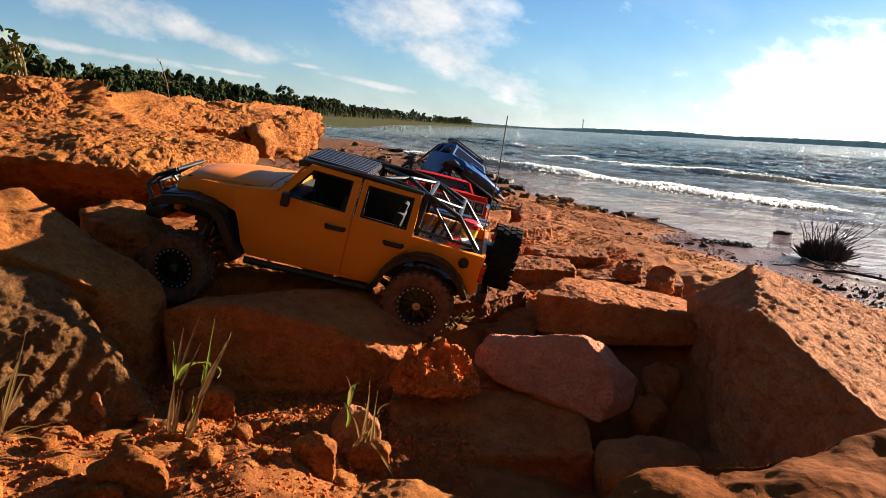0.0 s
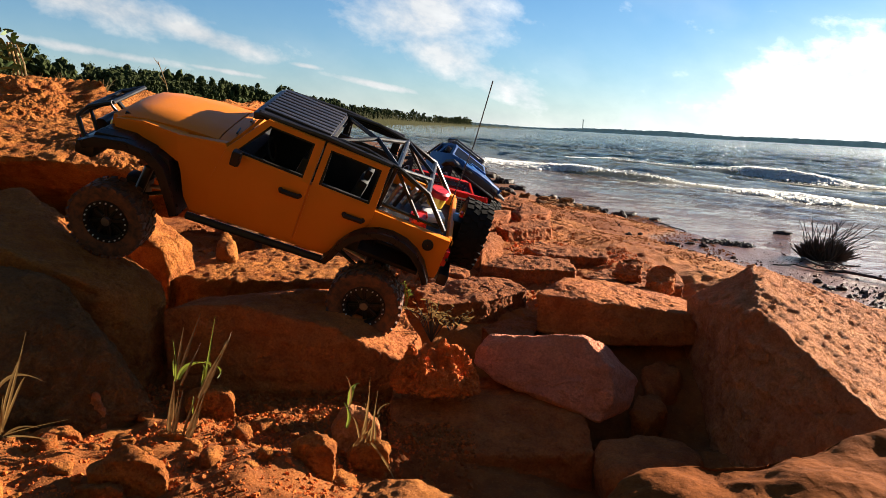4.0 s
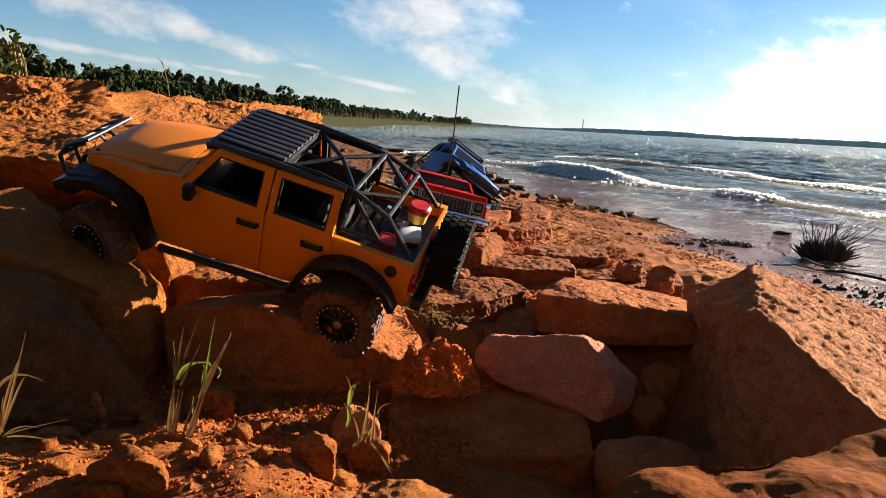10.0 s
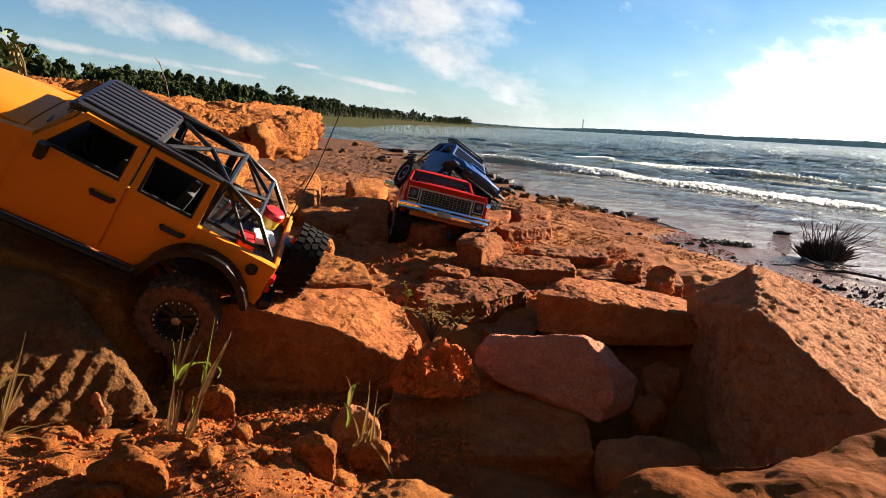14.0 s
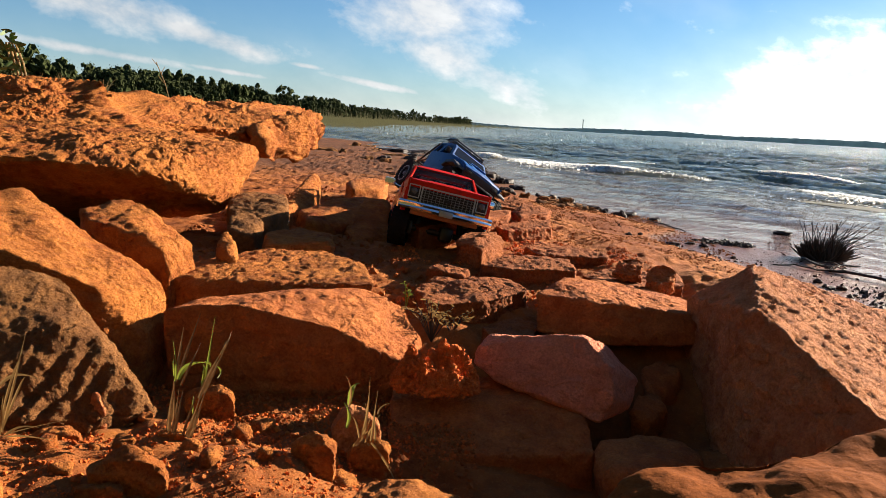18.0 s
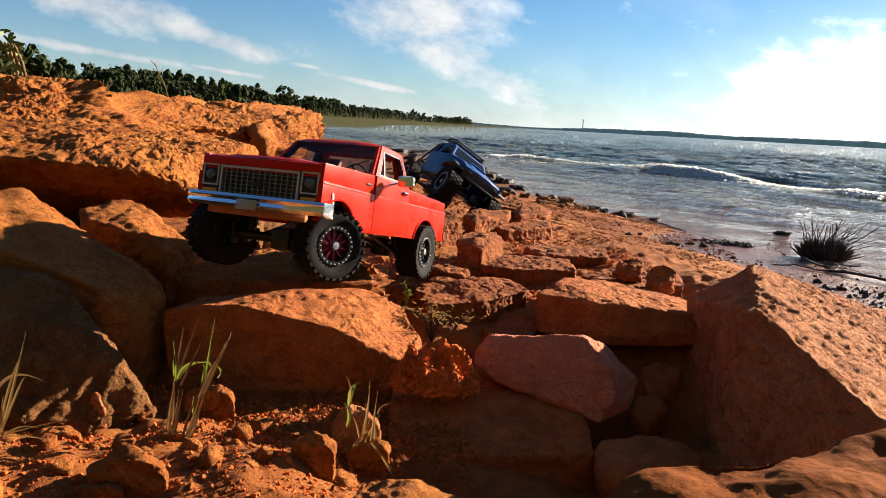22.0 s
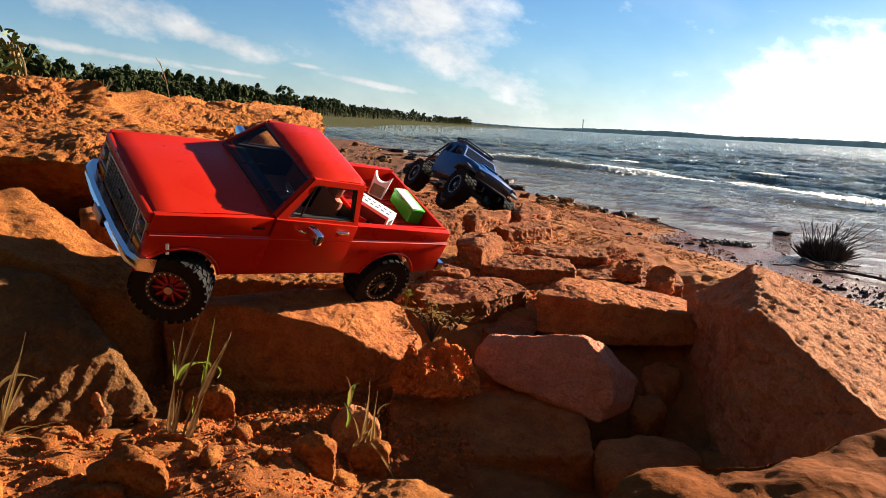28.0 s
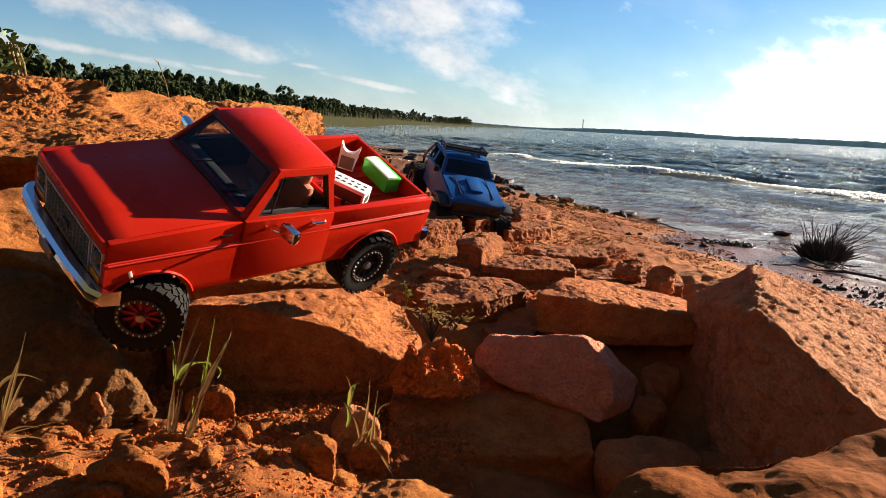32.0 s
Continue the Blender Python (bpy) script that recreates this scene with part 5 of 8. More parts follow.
    part("front_bumper", box((0.026, 0.150, 0.020), (0.418, 0, 0.024), 0.005), black_metal, car)
    for s in (-1, 1):
        part("bull_bar_tube", tube([(0.420, s * 0.066, 0.030), (0.443, s * 0.052, 0.056), (0.434, s * 0.046, 0.072), (0.404, s * 0.048, 0.090)], 0.0032, 8), black_metal, car)
        part("bull_bar_tube", tube([(0.420, s * 0.036, 0.034), (0.440, s * 0.026, 0.060), (0.406, s * 0.030, 0.089)], 0.0028, 8), black_metal, car)
    for x, z, w in ((0.443, 0.056, 0.052), (0.434, 0.072, 0.046), (0.404, 0.090, 0.048)):
        part("bull_bar_crossbar", tube([(x, -w, z), (x, w, z)], 0.0028, 8), black_metal, car)
    part("winch", tube([(0.424, -0.022, 0.042), (0.424, 0.022, 0.042)], 0.009, 12), black_metal, car)
    # cabin
    for x in (0.165, 0.085):
        for y in (-0.036, 0.036):
            st = box((0.040, 0.046, 0.016), (x, y, 0.062), 0.005)
            box((0.014, 0.044, 0.060), (x - 0.022, y, 0.092), 0.005, (0, -10, 0), bm=st)
            box((0.010, 0.024, 0.016), (x - 0.029, y, 0.128), 0.004, (0, -10, 0), bm=st)
            part("seat", st, cabin_dark, car)
    part("dashboard", box((0.030, 0.150, 0.030), (0.218, 0, 0.092), 0.005), cabin_dark, car)
    sw = lathe([(0.015, -0.0015), (0.017, 0), (0.015, 0.0015), (0.013, 0)], 20)
    bmesh.ops.transform(sw, matrix=pose(0.190, 0.036, 0.108, 0, 0, 90) @ pose(0, 0, 0, 25, 0, 0), verts=sw.verts)
    part("steering_wheel", sw, cabin_dark, car)
    # load in the open back
    pot = lathe([(0.0005, 0), (0.0125, 0), (0.0145, 0.016), (0.0005, 0.016)], 20, closed=False)
    bmesh.ops.transform(pot, matrix=pose(-0.048, -0.032, 0.094, 90), verts=pot.verts)
    part("tub", pot, yellow_plastic, car, "small yellow tub")
    lid = lathe([(0.0005, 0.016), (0.0160, 0.016), (0.0160, 0.023), (0.0130, 0.026), (0.0005, 0.026)], 20, closed=False)
    bmesh.ops.transform(lid, matrix=pose(-0.048, -0.032, 0.094, 90), verts=lid.verts)
    part("tub_lid", lid, red_plastic, car, "red screw lid")
    part("white_cloth", box((0.030, 0.036, 0.010), (-0.050, 0.006, 0.092), 0.004, (4, 8, 15)), white_plastic, car, "folded white cloth")
    can = box((0.022, 0.030, 0.016), (-0.030, 0.050, 0.094), 0.003, (0, 10, 10))
    tube([(-0.040, 0.050, 0.103), (-0.036, 0.050, 0.110), (-0.022, 0.050, 0.108), (-0.020, 0.050, 0.100)], 0.0018, 6, bm=can)
    part("fuel_can", can, red_plastic, car, "small red fuel can")
    for k in range(5):
        part("strut", tube([(0.020 - 0.012 * k, 0.030 - 0.016 * k, 0.088), (0.010 - 0.012 * k, 0.034 - 0.016 * k, 0.128 - 0.004 * k)], 0.0034, 7), black_metal if k % 2 else steel, car)
    running_gear(car, 0.358, -0.003, -0.026, -0.014, black_metal)
    wheels = {}
    for k, (x, z) in (("F", (0.358, -0.026)), ("R", (-0.003, -0.014))):
        for s in (1, -1):
            wheels[k, s] = make_wheel(car, 0.0525, 0.040, (x, s * 0.090, z), tyre_rubber, black_metal, black_metal)
    return car, wheels


# ---- the red pickup ----
def red_truck():
    car = thing("toy_pickup_truck", "scale model red pickup truck, chrome bumper, load in its open bed", "model car", "model trucks")
    xf, xr = 0.343, 0.033
    low = [(-0.0600, 0.014), (xr - 0.052, 0.014)] + arch(xr, -0.004, 0.051, 159, 18, 11) + [(0.090, 0.012), (xf - 0.056, 0.012)] + \
        arch(xf, -0.004, 0.055, 162, 26, 11) + [(0.3880, 0.026), (0.3880, 0.070), (-0.0600, 0.066)]
    both("lower_side", prism(low, 0.0860, 0.0945, 0.0014), truck_red, car)
    for cx, r, a0, a1 in ((xr, 0.0515, 159, 18), (xf, 0.0555, 162, 26)):
        for s in (-1, 1):
            part("arch_lip", tube([(x, s * 0.0950, z) for x, z in arch(cx, -0.004, r, a0, a1, 14)], 0.0022, 6), truck_red, car)
    up_front = [(0.3860, 0.069), (0.3840, 0.0935), (0.2405, 0.0960), (0.2405, 0.069)]
    both("front_fender", prism(up_front, 0.0845, 0.0925, 0.0012), truck_red, car)
    bed_up = [(0.1130, 0.067), (0.1130, 0.0895), (-0.0600, 0.0830), (-0.0600, 0.065)]
    both("bed_side", prism(bed_up, 0.0820, 0.0925, 0.0012), truck_red, car)
    # doors
    fd = prism([(0.1155, 0.016), (0.2390, 0.016), (0.2390, 0.0965), (0.1155, 0.0905)], 0.0900, 0.0952, 0.0010)
    ring_frame([(0.1155, 0.089), (0.1190, 0.1430), (0.1930, 0.1455), (0.2390, 0.0960)], [(0.1240, 0.0955), (0.1270, 0.1365), (0.1890, 0.1385), (0.2230, 0.0985)], 0.0865, 0.0935, bm=fd, lean=0.36, z0=0.093)
    for d, s in zip(both("door", fd, truck_red, car), (1, -1)):
        h = tube([(0.128, s * 0.0950, 0.0805), (0.130, s * 0.0985, 0.0810), (0.144, s * 0.0985, 0.0815), (0.146, s * 0.0950, 0.0815)], 0.0018, 8)
        part("door_handle", h, chrome, d, "chrome door handle")
        seal = ring_frame([(0.1240, 0.0955), (0.1270, 0.1365), (0.1890, 0.1385), (0.2230, 0.0985)], [(0.1262, 0.0975), (0.1290, 0.1345), (0.1878, 0.1365), (0.2190, 0.1000)], s * 0.0885, s * 0.0925, lean=0.36, z0=0.093)
        part("window_seal", seal, black_plastic, d, "black window seal")
        part("quarter_bar", tube([(0.2050, s * 0.0895, 0.0985), (0.1905, s * 0.0775, 0.1375)], 0.0012, 6), black_plastic, d)
        arm = tube([(0.212, s * 0.0950, 0.0850), (0.208, s * 0.112, 0.0900), (0.203, s * 0.116, 0.0920)], 0.0014, 6)
        tube([(0.198, s * 0.0950, 0.0860), (0.201, s * 0.113, 0.0920)], 0.0012, 6, bm=arm)
        mir = part("side_mirror", arm, chrome, d, "chrome side mirror")
        part("mirror_housing", box((0.012, 0.026, 0.017), (0.200, s * 0.124, 0.0945), 0.0055, (0, 0, s * 8)), chrome, mir)
    # hood and cowl
    def ring(x, w, z, c):
        return [(x, -w, z - 0.014), (x, -w, z), (x, -w * 0.62, z + c * 0.4), (x, -w * 0.5, z + c), (x, 0, z + c * 1.1), (x, w * 0.5, z + c), (x, w * 0.62, z + c * 0.4), (x, w, z), (x, w, z - 0.014)]
    part("hood", loft([ring(0.2440, 0.0865, 0.0965, 0.0030), ring(0.30, 0.0865, 0.0962, 0.0042), ring(0.36, 0.0865, 0.0945, 0.0036), ring(0.3800, 0.0860, 0.0930, 0.0028), ring(0.3865, 0.0850, 0.0885, 0.0022)]), truck_red, car)
    part("cowl", box((0.016, 0.172, 0.010), (0.2350, 0, 0.0935), 0.002), truck_red, car)
    part("nose_panel", box((0.006, 0.178, 0.012), (0.3855, 0, 0.0855), 0.002), truck_red, car)
    # grille
    part("grille_backing", box((0.004, 0.172, 0.044), (0.3840, 0, 0.0585), 0.001), black_plastic, car)
    fr = ring_frame([(-0.0600, 0.0375), (-0.0600, 0.0795), (0.0600, 0.0795), (0.0600, 0.0375)], [(-0.0570, 0.0405), (-0.0570, 0.0765), (0.0570, 0.0765), (0.0570, 0.0405)], -0.0890, -0.0830)
    turn = Matrix(((0, -1, 0, 0.3), (1, 0, 0, 0), (0, 0, 1, 0), (0, 0, 0, 1)))
    bmesh.ops.transform(fr, matrix=turn, verts=fr.verts)
    grille = part("grille", fr, silver_paint, car, "silver egg-crate grille")
    for k in range(13):
        part("grille_bar", box((0.004, 0.0009, 0.036), (0.3868, -0.0513 + 0.00855 * k, 0.0585), 0), dull_silver, grille)
    for k in range(6):
        part("grille_bar", box((0.0042, 0.114, 0.0006), (0.3868, 0, 0.0455 + 0.0052 * k), 0), dull_silver, grille)
    part("badge", box((0.003, 0.016, 0.006), (0.3895, 0, 0.0585), 0.0012), black_plastic, grille, "small plain dark emblem")
    for s in (-1, 1):
        bz = ring_frame([(-0.0125, 0.0520), (-0.0125, 0.0800), (0.0125, 0.0800), (0.0125, 0.0520)], [(-0.0105, 0.0540), (-0.0105, 0.0780), (0.0105, 0.0780), (0.0105, 0.0540)], -0.0885, -0.0830)
        bmesh.ops.transform(bz, matrix=Matrix.Translation((0, s * 0.0752, 0)) @ turn, verts=bz.verts)
        lamp = part("headlight", bz, silver_paint, car, "square bezel with round headlight")
        ln = lathe([(0.0005, 0.0050), (0.006, 0.0040), (0.0085, 0), (0.0085, -0.003)], 20, closed=False)
        bmesh.ops.transform(ln, matrix=pose(0.3870, s * 0.0752, 0.0660, 0, 0, -90), verts=ln.verts)
        part("lens", ln, lamp_glass, lamp)
        part("indicator", box((0.004, 0.022, 0.008), (0.3872, s * 0.0752, 0.0440), 0.001), amber_plastic, car, "amber indicator under the headlight")
        part("side_marker", box((0.004, 0.0022, 0.015), (0.3610, s * 0.0952, 0.0500), 0.0008, (0, 14, 0)), white_plastic, car, "pale side marker")
        part("fender_badge", box((0.016, 0.0016, 0.003), (0.258, s * 0.0930, 0.0810), 0.0004), black_plastic, car)
        edge = loft([[(x, s * 0.0920, z + 0.0032), (x, s * 0.0954, z + 0.0008), (x, s * 0.0955, z), (x, s * 0.0920, z - 0.0010)] for x, z in ((-0.0600, 0.0640), (0.09, 0.0652), (0.24, 0.0665), (0.3850, 0.0676))])
        part("body_trim", edge, red_trim, car)
    def bump_ring(x, y, k=1.0):
        return [(x - 0.004, y, 0.0240), (x + 0.004 * k, y, 0.0255), (x + 0.0075 * k, y, 0.0300), (x + 0.0060 * k, y, 0.0345), (x + 0.0080 * k, y, 0.0390), (x + 0.004 * k, y, 0.0430), (x - 0.004, y, 0.0430)]
    rings = [bump_ring(0.3780, -0.1055, 0.3), bump_ring(0.3880, -0.1030), bump_ring(0.3950, -0.0900), bump_ring(0.3985, -0.045), bump_ring(0.3990, 0), bump_ring(0.3985, 0.045), bump_ring(0.3950, 0.0900), bump_ring(0.3880, 0.1030), bump_ring(0.3780, 0.1055, 0.3)]
    part("front_bumper", loft(rings), chrome, car, "chrome front bumper")
    part("number_plate", box((0.0015, 0.030, 0.013), (0.4090, 0.0, 0.0300), 0.0004), steel, car, "plain pale plate")
    part("bumper_valance", box((0.008, 0.150, 0.010), (0.3850, 0, 0.0210), 0.003), brown_dirt, car, "dust-caked lower valance")
    rb = loft([[(-0.068 + dx, y, z) for dx, z in ((0.006, 0.014), (-0.003, 0.015), (-0.006, 0.020), (-0.004, 0.030), (0.006, 0.031))] for y in (-0.096, -0.05, 0, 0.05, 0.096)])
    part("rear_bumper", rb, chrome, car, "chrome rear bumper")
    # cab shell
    def roof_ring(x, w, z, dz):
        return [(x, -w, z - 0.004), (x, -w * 0.985, z + 0.001), (x, -w * 0.86, z + dz * 0.75), (x, -w * 0.4, z + dz), (x, w * 0.4, z + dz), (x, w * 0.86, z + dz * 0.75), (x, w * 0.985, z + 0.001), (x, w, z - 0.004), (x, w * 0.4, z - 0.003), (x, -w * 0.4, z - 0.003)]
    part("roof", loft([roof_ring(0.2000, 0.0715, 0.1405, 0.003), roof_ring(0.1920, 0.0728, 0.1435, 0.006), roof_ring(0.160, 0.0735, 0.1440, 0.0075), roof_ring(0.124, 0.0732, 0.1435, 0.0070), roof_ring(0.1125, 0.0720, 0.1395, 0.0050)]), truck_red, car)
    back = ring_frame([(-0.0860, 0.088), (-0.0700, 0.1430), (0.0700, 0.1430), (0.0860, 0.088)], [(-0.066, 0.101), (-0.058, 0.1330), (0.058, 0.1330), (0.066, 0.101)], -0.002, 0.002)
    bmesh.ops.transform(back, matrix=Matrix(((0, -1, 0, 0.1145), (1, 0, 0, 0), (0, 0, 1, 0), (0, 0, 0, 1))), verts=back.verts)
    part("cab_back", back, truck_red, car)
    part("cab_back_lower", box((0.005, 0.168, 0.074), (0.1140, 0, 0.052), 0.001), truck_red, car)
    for s in (-1, 1):
        part("pillar", tube([(0.2390, s * 0.0855, 0.0960), (0.1965, s * 0.0705, 0.1420)], 0.0035, 8), truck_red, car)
    g = panel([(0.2380, -0.082, 0.0985), (0.2380, 0.082, 0.0985), (0.1985, 0.068, 0.1415), (0.1985, -0.068, 0.1415)], 0.0010)
    part("windscreen", g, screen_glass, car, "lightly tinted windscreen").visible_shadow = False
    ws = tube([(0.2400, -0.084, 0.0985), (0.2400, 0.084, 0.0985)], 0.0018, 6)
    part("windscreen_seal", ws, black_plastic, car)
    part("windscreen_header", tube([(0.1985, -0.069, 0.1415), (0.1985, 0.069, 0.1415)], 0.0022, 6), black_plastic, car)
    for y in (-0.030, 0.034):
        part("wiper", tube([(0.2385, y, 0.1005), (0.2200, y + 0.034, 0.1195)], 0.0009, 5), black_plastic, car)
    both("door_card", prism([(0.118, 0.028), (0.237, 0.028), (0.237, 0.0945), (0.118, 0.0895)], 0.0825, 0.0855, 0.0008), cabin_dark, car)
    dl = ring_frame([(0.1165, 0.089), (0.1195, 0.1425), (0.1930, 0.1450), (0.2380, 0.0960)], [(0.1250, 0.0965), (0.1280, 0.1355), (0.1885, 0.1375), (0.2215, 0.0995)], 0.0830, 0.0862, lean=0.36, z0=0.093)
    both("frame_lining", dl, cabin_dark, car)
    part("headliner", box((0.076, 0.132, 0.003), (0.156, 0, 0.1395), 0.001), cabin_dark, car)
    part("back_lining", box((0.003, 0.160, 0.070), (0.1185, 0, 0.062), 0.001), cabin_dark, car)
    part("cab_floor", box((0.12, 0.162, 0.006), (0.178, 0, 0.026), 0.001), cabin_dark, car)
    part("dashboard", box((0.026, 0.160, 0.030), (0.2240, 0, 0.083), 0.006), cabin_dark, car)
    for y in (-0.040, 0.040):
        st = box((0.050, 0.060, 0.018), (0.160, y, 0.056), 0.006)
        box((0.014, 0.044, 0.046), (0.136, y, 0.084), 0.006, (0, -10, 0), bm=st)
        box((0.012, 0.026, 0.022), (0.131, y, 0.116), 0.005, (0, -10, 0), bm=st)
        part("seat", st, beige_plastic, car, "red-brown moulded seat")
    sw = lathe([(0.0155, -0.0012), (0.0170, 0), (0.0155, 0.0012), (0.0140, 0)], 22)
    for a in (0, 120, 240):
        box((0.015, 0.0015, 0.003), (0.0075 * math.cos(radians(a)), 0, -0.0075 * math.sin(radians(a))), 0, (0, a, 0), bm=sw)
    bmesh.ops.transform(sw, matrix=pose(0.1960, 0.040, 0.1000, 0, 0, 90) @ pose(0, 0, 0, 30, 0, 0), verts=sw.verts)
    part("steering_wheel", sw, steel, car, "silver steering wheel")
    part("steering_column", tube([(0.196, 0.040, 0.100), (0.216, 0.040, 0.088)], 0.003, 8), steel, car)
    # bed
    part("bed_floor", box((0.168, 0.164, 0.005), (0.0265, 0, 0.0555), 0.001), truck_red, car)
    for k in range(9):
        part("bed_rib", box((0.160, 0.006, 0.002), (0.0265, -0.064 + 0.016 * k, 0.0587), 0.0006), truck_red, car)
    part("tailgate", box((0.006, 0.176, 0.068), (-0.0575, 0, 0.0485), 0.0015), truck_red, car)
    part("bed_front", box((0.004, 0.166, 0.042), (0.1075, 0, 0.0670), 0.001), truck_red, car)
    for s in (-1, 1):
        part("bed_inner_wall", box((0.166, 0.003, 0.040), (0.026, s * 0.0815, 0.066), 0.0005), truck_red, car)
        part("tail_light", box((0.003, 0.010, 0.030), (-0.0615, s * 0.088, 0.050), 0.001), tail_red, car, "red tail light")
    # load in the bed
    cool = part("cool_box", box((0.025, 0.062, 0.020), (-0.040, 0.002, 0.0690), 0.003, (0, 0, -4)), green_plastic, car, "small bright green cool box")
    part("cool_box_lid", box((0.0256, 0.0626, 0.004), (-0.040, 0.002, 0.0805), 0.0015, (0, 0, -4)), green_plastic, cool)
    part("lid_plate", box((0.018, 0.059, 0.0020), (-0.0375, 0.002, 0.0830), 0.0008, (0, 0, -4)), white_plastic, cool, "white plate on the lid")
    carton = part("carton", box((0.027, 0.062, 0.024), (0.040, 0.024, 0.0705), 0.0008, (0, 0, 30)), white_plastic, car, "small white printed carton")
    part("printed_panel", box((0.0280, 0.056, 0.017), (0.040, 0.024, 0.0690), 0.0004, (0, 0, 30)), print_dark, carton, "dark printed panel")
    part("printed_panel", box((0.015, 0.0630, 0.010), (0.040, 0.024, 0.0690), 0.0004, (0, 0, 30)), print_dark, carton, "dark printed panel")
    for row in range(2):
        for k in range(6):
            part("print_bar", box((0.0022, 0.0050, 0.0006), (0.0400 + 0.87 * (0.009 * row - 0.0045) - 0.5 * 0.0095 * (k - 2.5), 0.0240 + 0.5 * (0.009 * row - 0.0045) + 0.87 * 0.0095 * (k - 2.5), 0.0827), 0, (0, 0, 30)), black_plastic, carton)
    bowl = [(-0.012, 0.0), (0.012, 0.0), (0.0145, 0.038)] + [(0.012 * math.cos(radians(a)), 0.037 - 0.012 * math.sin(radians(a))) for a in range(15, 170, 15)] + [(-0.0145, 0.038)]
    pack = prism(bowl, -0.008, 0.008, 0.0004)
    where = pose(-0.008, -0.040, 0.0590, 0, 0, 135) @ pose(0, 0, 0, -12, 0, 0)
    bmesh.ops.transform(pack, matrix=where, verts=pack.verts)
    pack = part("paper_pack", pack, white_plastic, car, "open white paper pack with a brown print")
    for side in (-1, 1):
        face = box((0.020, 0.0008, 0.018), (0, side * 0.0084, 0.0110), 0)
        bmesh.ops.transform(face, matrix=where, verts=face.verts)
        part("printed_panel", face, print_brown, pack, "brown printed panel")
    running_gear(car, xf - 0.006, xr, -0.009, -0.008, steel)
    wheels = {}
    for k, x, z in (("F", xf - 0.006, -0.009), ("R", xr, -0.008)):
        for s in (1, -1):
            wheels[k, s] = make_wheel(car, 0.0455, 0.037, (x, s * 0.084, z), tyre_black, red_metal if k == "F" else black_metal, black_metal, bolts=24, spokes=10)
    return car, wheels


# ---- the blue crawler ----
def blue_crawler():
    car = thing("toy_rock_crawler", "scale model blue rock crawler with black roof rack, tubular rear", "model car", "model trucks")
    xf, xr = 0.262, -0.050
    w = 0.0720
    side = [(0.020, 0.036), (0.196, 0.030), (0.206, 0.052), (0.222, 0.066), (0.262, 0.070), (0.288, 0.062), (0.290, 0.082), (0.172, 0.104), (0.020, 0.102)]
    both("body_side", prism(side, w - 0.006, w, 0.0012), crawler_blue, car)
    def ring(x, ww, z, c):
        return [(x, -ww, z - 0.012), (x, -ww, z), (x, -ww * 0.55, z + c * 0.5), (x, -ww * 0.40, z + c), (x, ww * 0.40, z + c), (x, ww * 0.55, z + c * 0.5), (x, ww, z), (x, ww, z - 0.012)]
    hood = part("hood", loft([ring(0.168, 0.070, 0.1050, 0.004), ring(0.23, 0.0690, 0.0965, 0.006), ring(0.284, 0.0670, 0.0840, 0.004), ring(0.2900, 0.0650, 0.0780, 0.003)]), crawler_blue, car)
    part("hood_scoop", box((0.060, 0.034, 0.008), (0.228, 0, 0.1035), 0.003, (0, 11, 0)), crawler_blue, hood)
    for y in (-0.040, 0.040):
        part("hood_stripe", box((0.095, 0.003, 0.002), (0.228, y * 1.05, 0.0995), 0.0006, (0, 11, 0)), black_plastic, hood)
    # grille and headlights coloured black in place of shade on the front
    part("grille", box((0.008, 0.128, 0.026), (0.287, 0, 0.062), 0.002), black_plastic, car)
    for s in (-1, 1):
        part("headlight", box((0.004, 0.022, 0.010), (0.2915, s * 0.050, 0.066), 0.002), black_plastic, car)
    part("front_bumper", tube([(0.280, -0.068, 0.048), (0.294, -0.050, 0.048), (0.296, 0.050, 0.048), (0.280, 0.068, 0.048)], 0.0045, 8), black_metal, car)
    # cab
    roof = loft([ring(0.128, 0.0560, 0.1440, 0.003), ring(0.085, 0.0575, 0.1475, 0.003), ring(0.030, 0.0570, 0.1455, 0.003)])
    part("roof", roof, crawler_blue, car)
    ws = ring_frame([(-0.070, 0.0), (-0.058, 0.050), (0.058, 0.050), (0.070, 0.0)], [(-0.064, 0.005), (-0.053, 0.046), (0.053, 0.046), (0.064, 0.005)], -0.002, 0.002)
    bmesh.ops.transform(ws, matrix=Matrix.Translation((0.170, 0, 0.104)) @ Euler((0, radians(-44), 0)).to_matrix().to_4x4() @ Matrix(((0, 1, 0, 0), (1, 0, 0, 0), (0, 0, 1, 0), (0, 0, 0, 1))), verts=ws.verts)
    part("windscreen_frame", ws, crawler_blue, car)
    part("windscreen", panel([(0.1675, -0.064, 0.1075), (0.1675, 0.064, 0.1075), (0.1370, 0.053, 0.1395), (0.1370, -0.053, 0.1395)], 0.001), tinted_glass, car, "dark windscreen")
    df = ring_frame([(0.070, 0.100), (0.070, 0.1470), (0.128, 0.1450), (0.170, 0.1030)], [(0.078, 0.1055), (0.078, 0.1400), (0.125, 0.1385), (0.155, 0.1055)], 0.0660, 0.0720, lean=0.34, z0=0.102)
    both("door_frame", df, crawler_blue, car)
    bf = ring_frame([(0.020, 0.100), (0.024, 0.1465), (0.0695, 0.1470), (0.0695, 0.100)], [(0.028, 0.1055), (0.031, 0.1400), (0.062, 0.1400), (0.062, 0.1055)], 0.0660, 0.0720, lean=0.34, z0=0.102)
    both("quarter_frame", bf, crawler_blue, car)
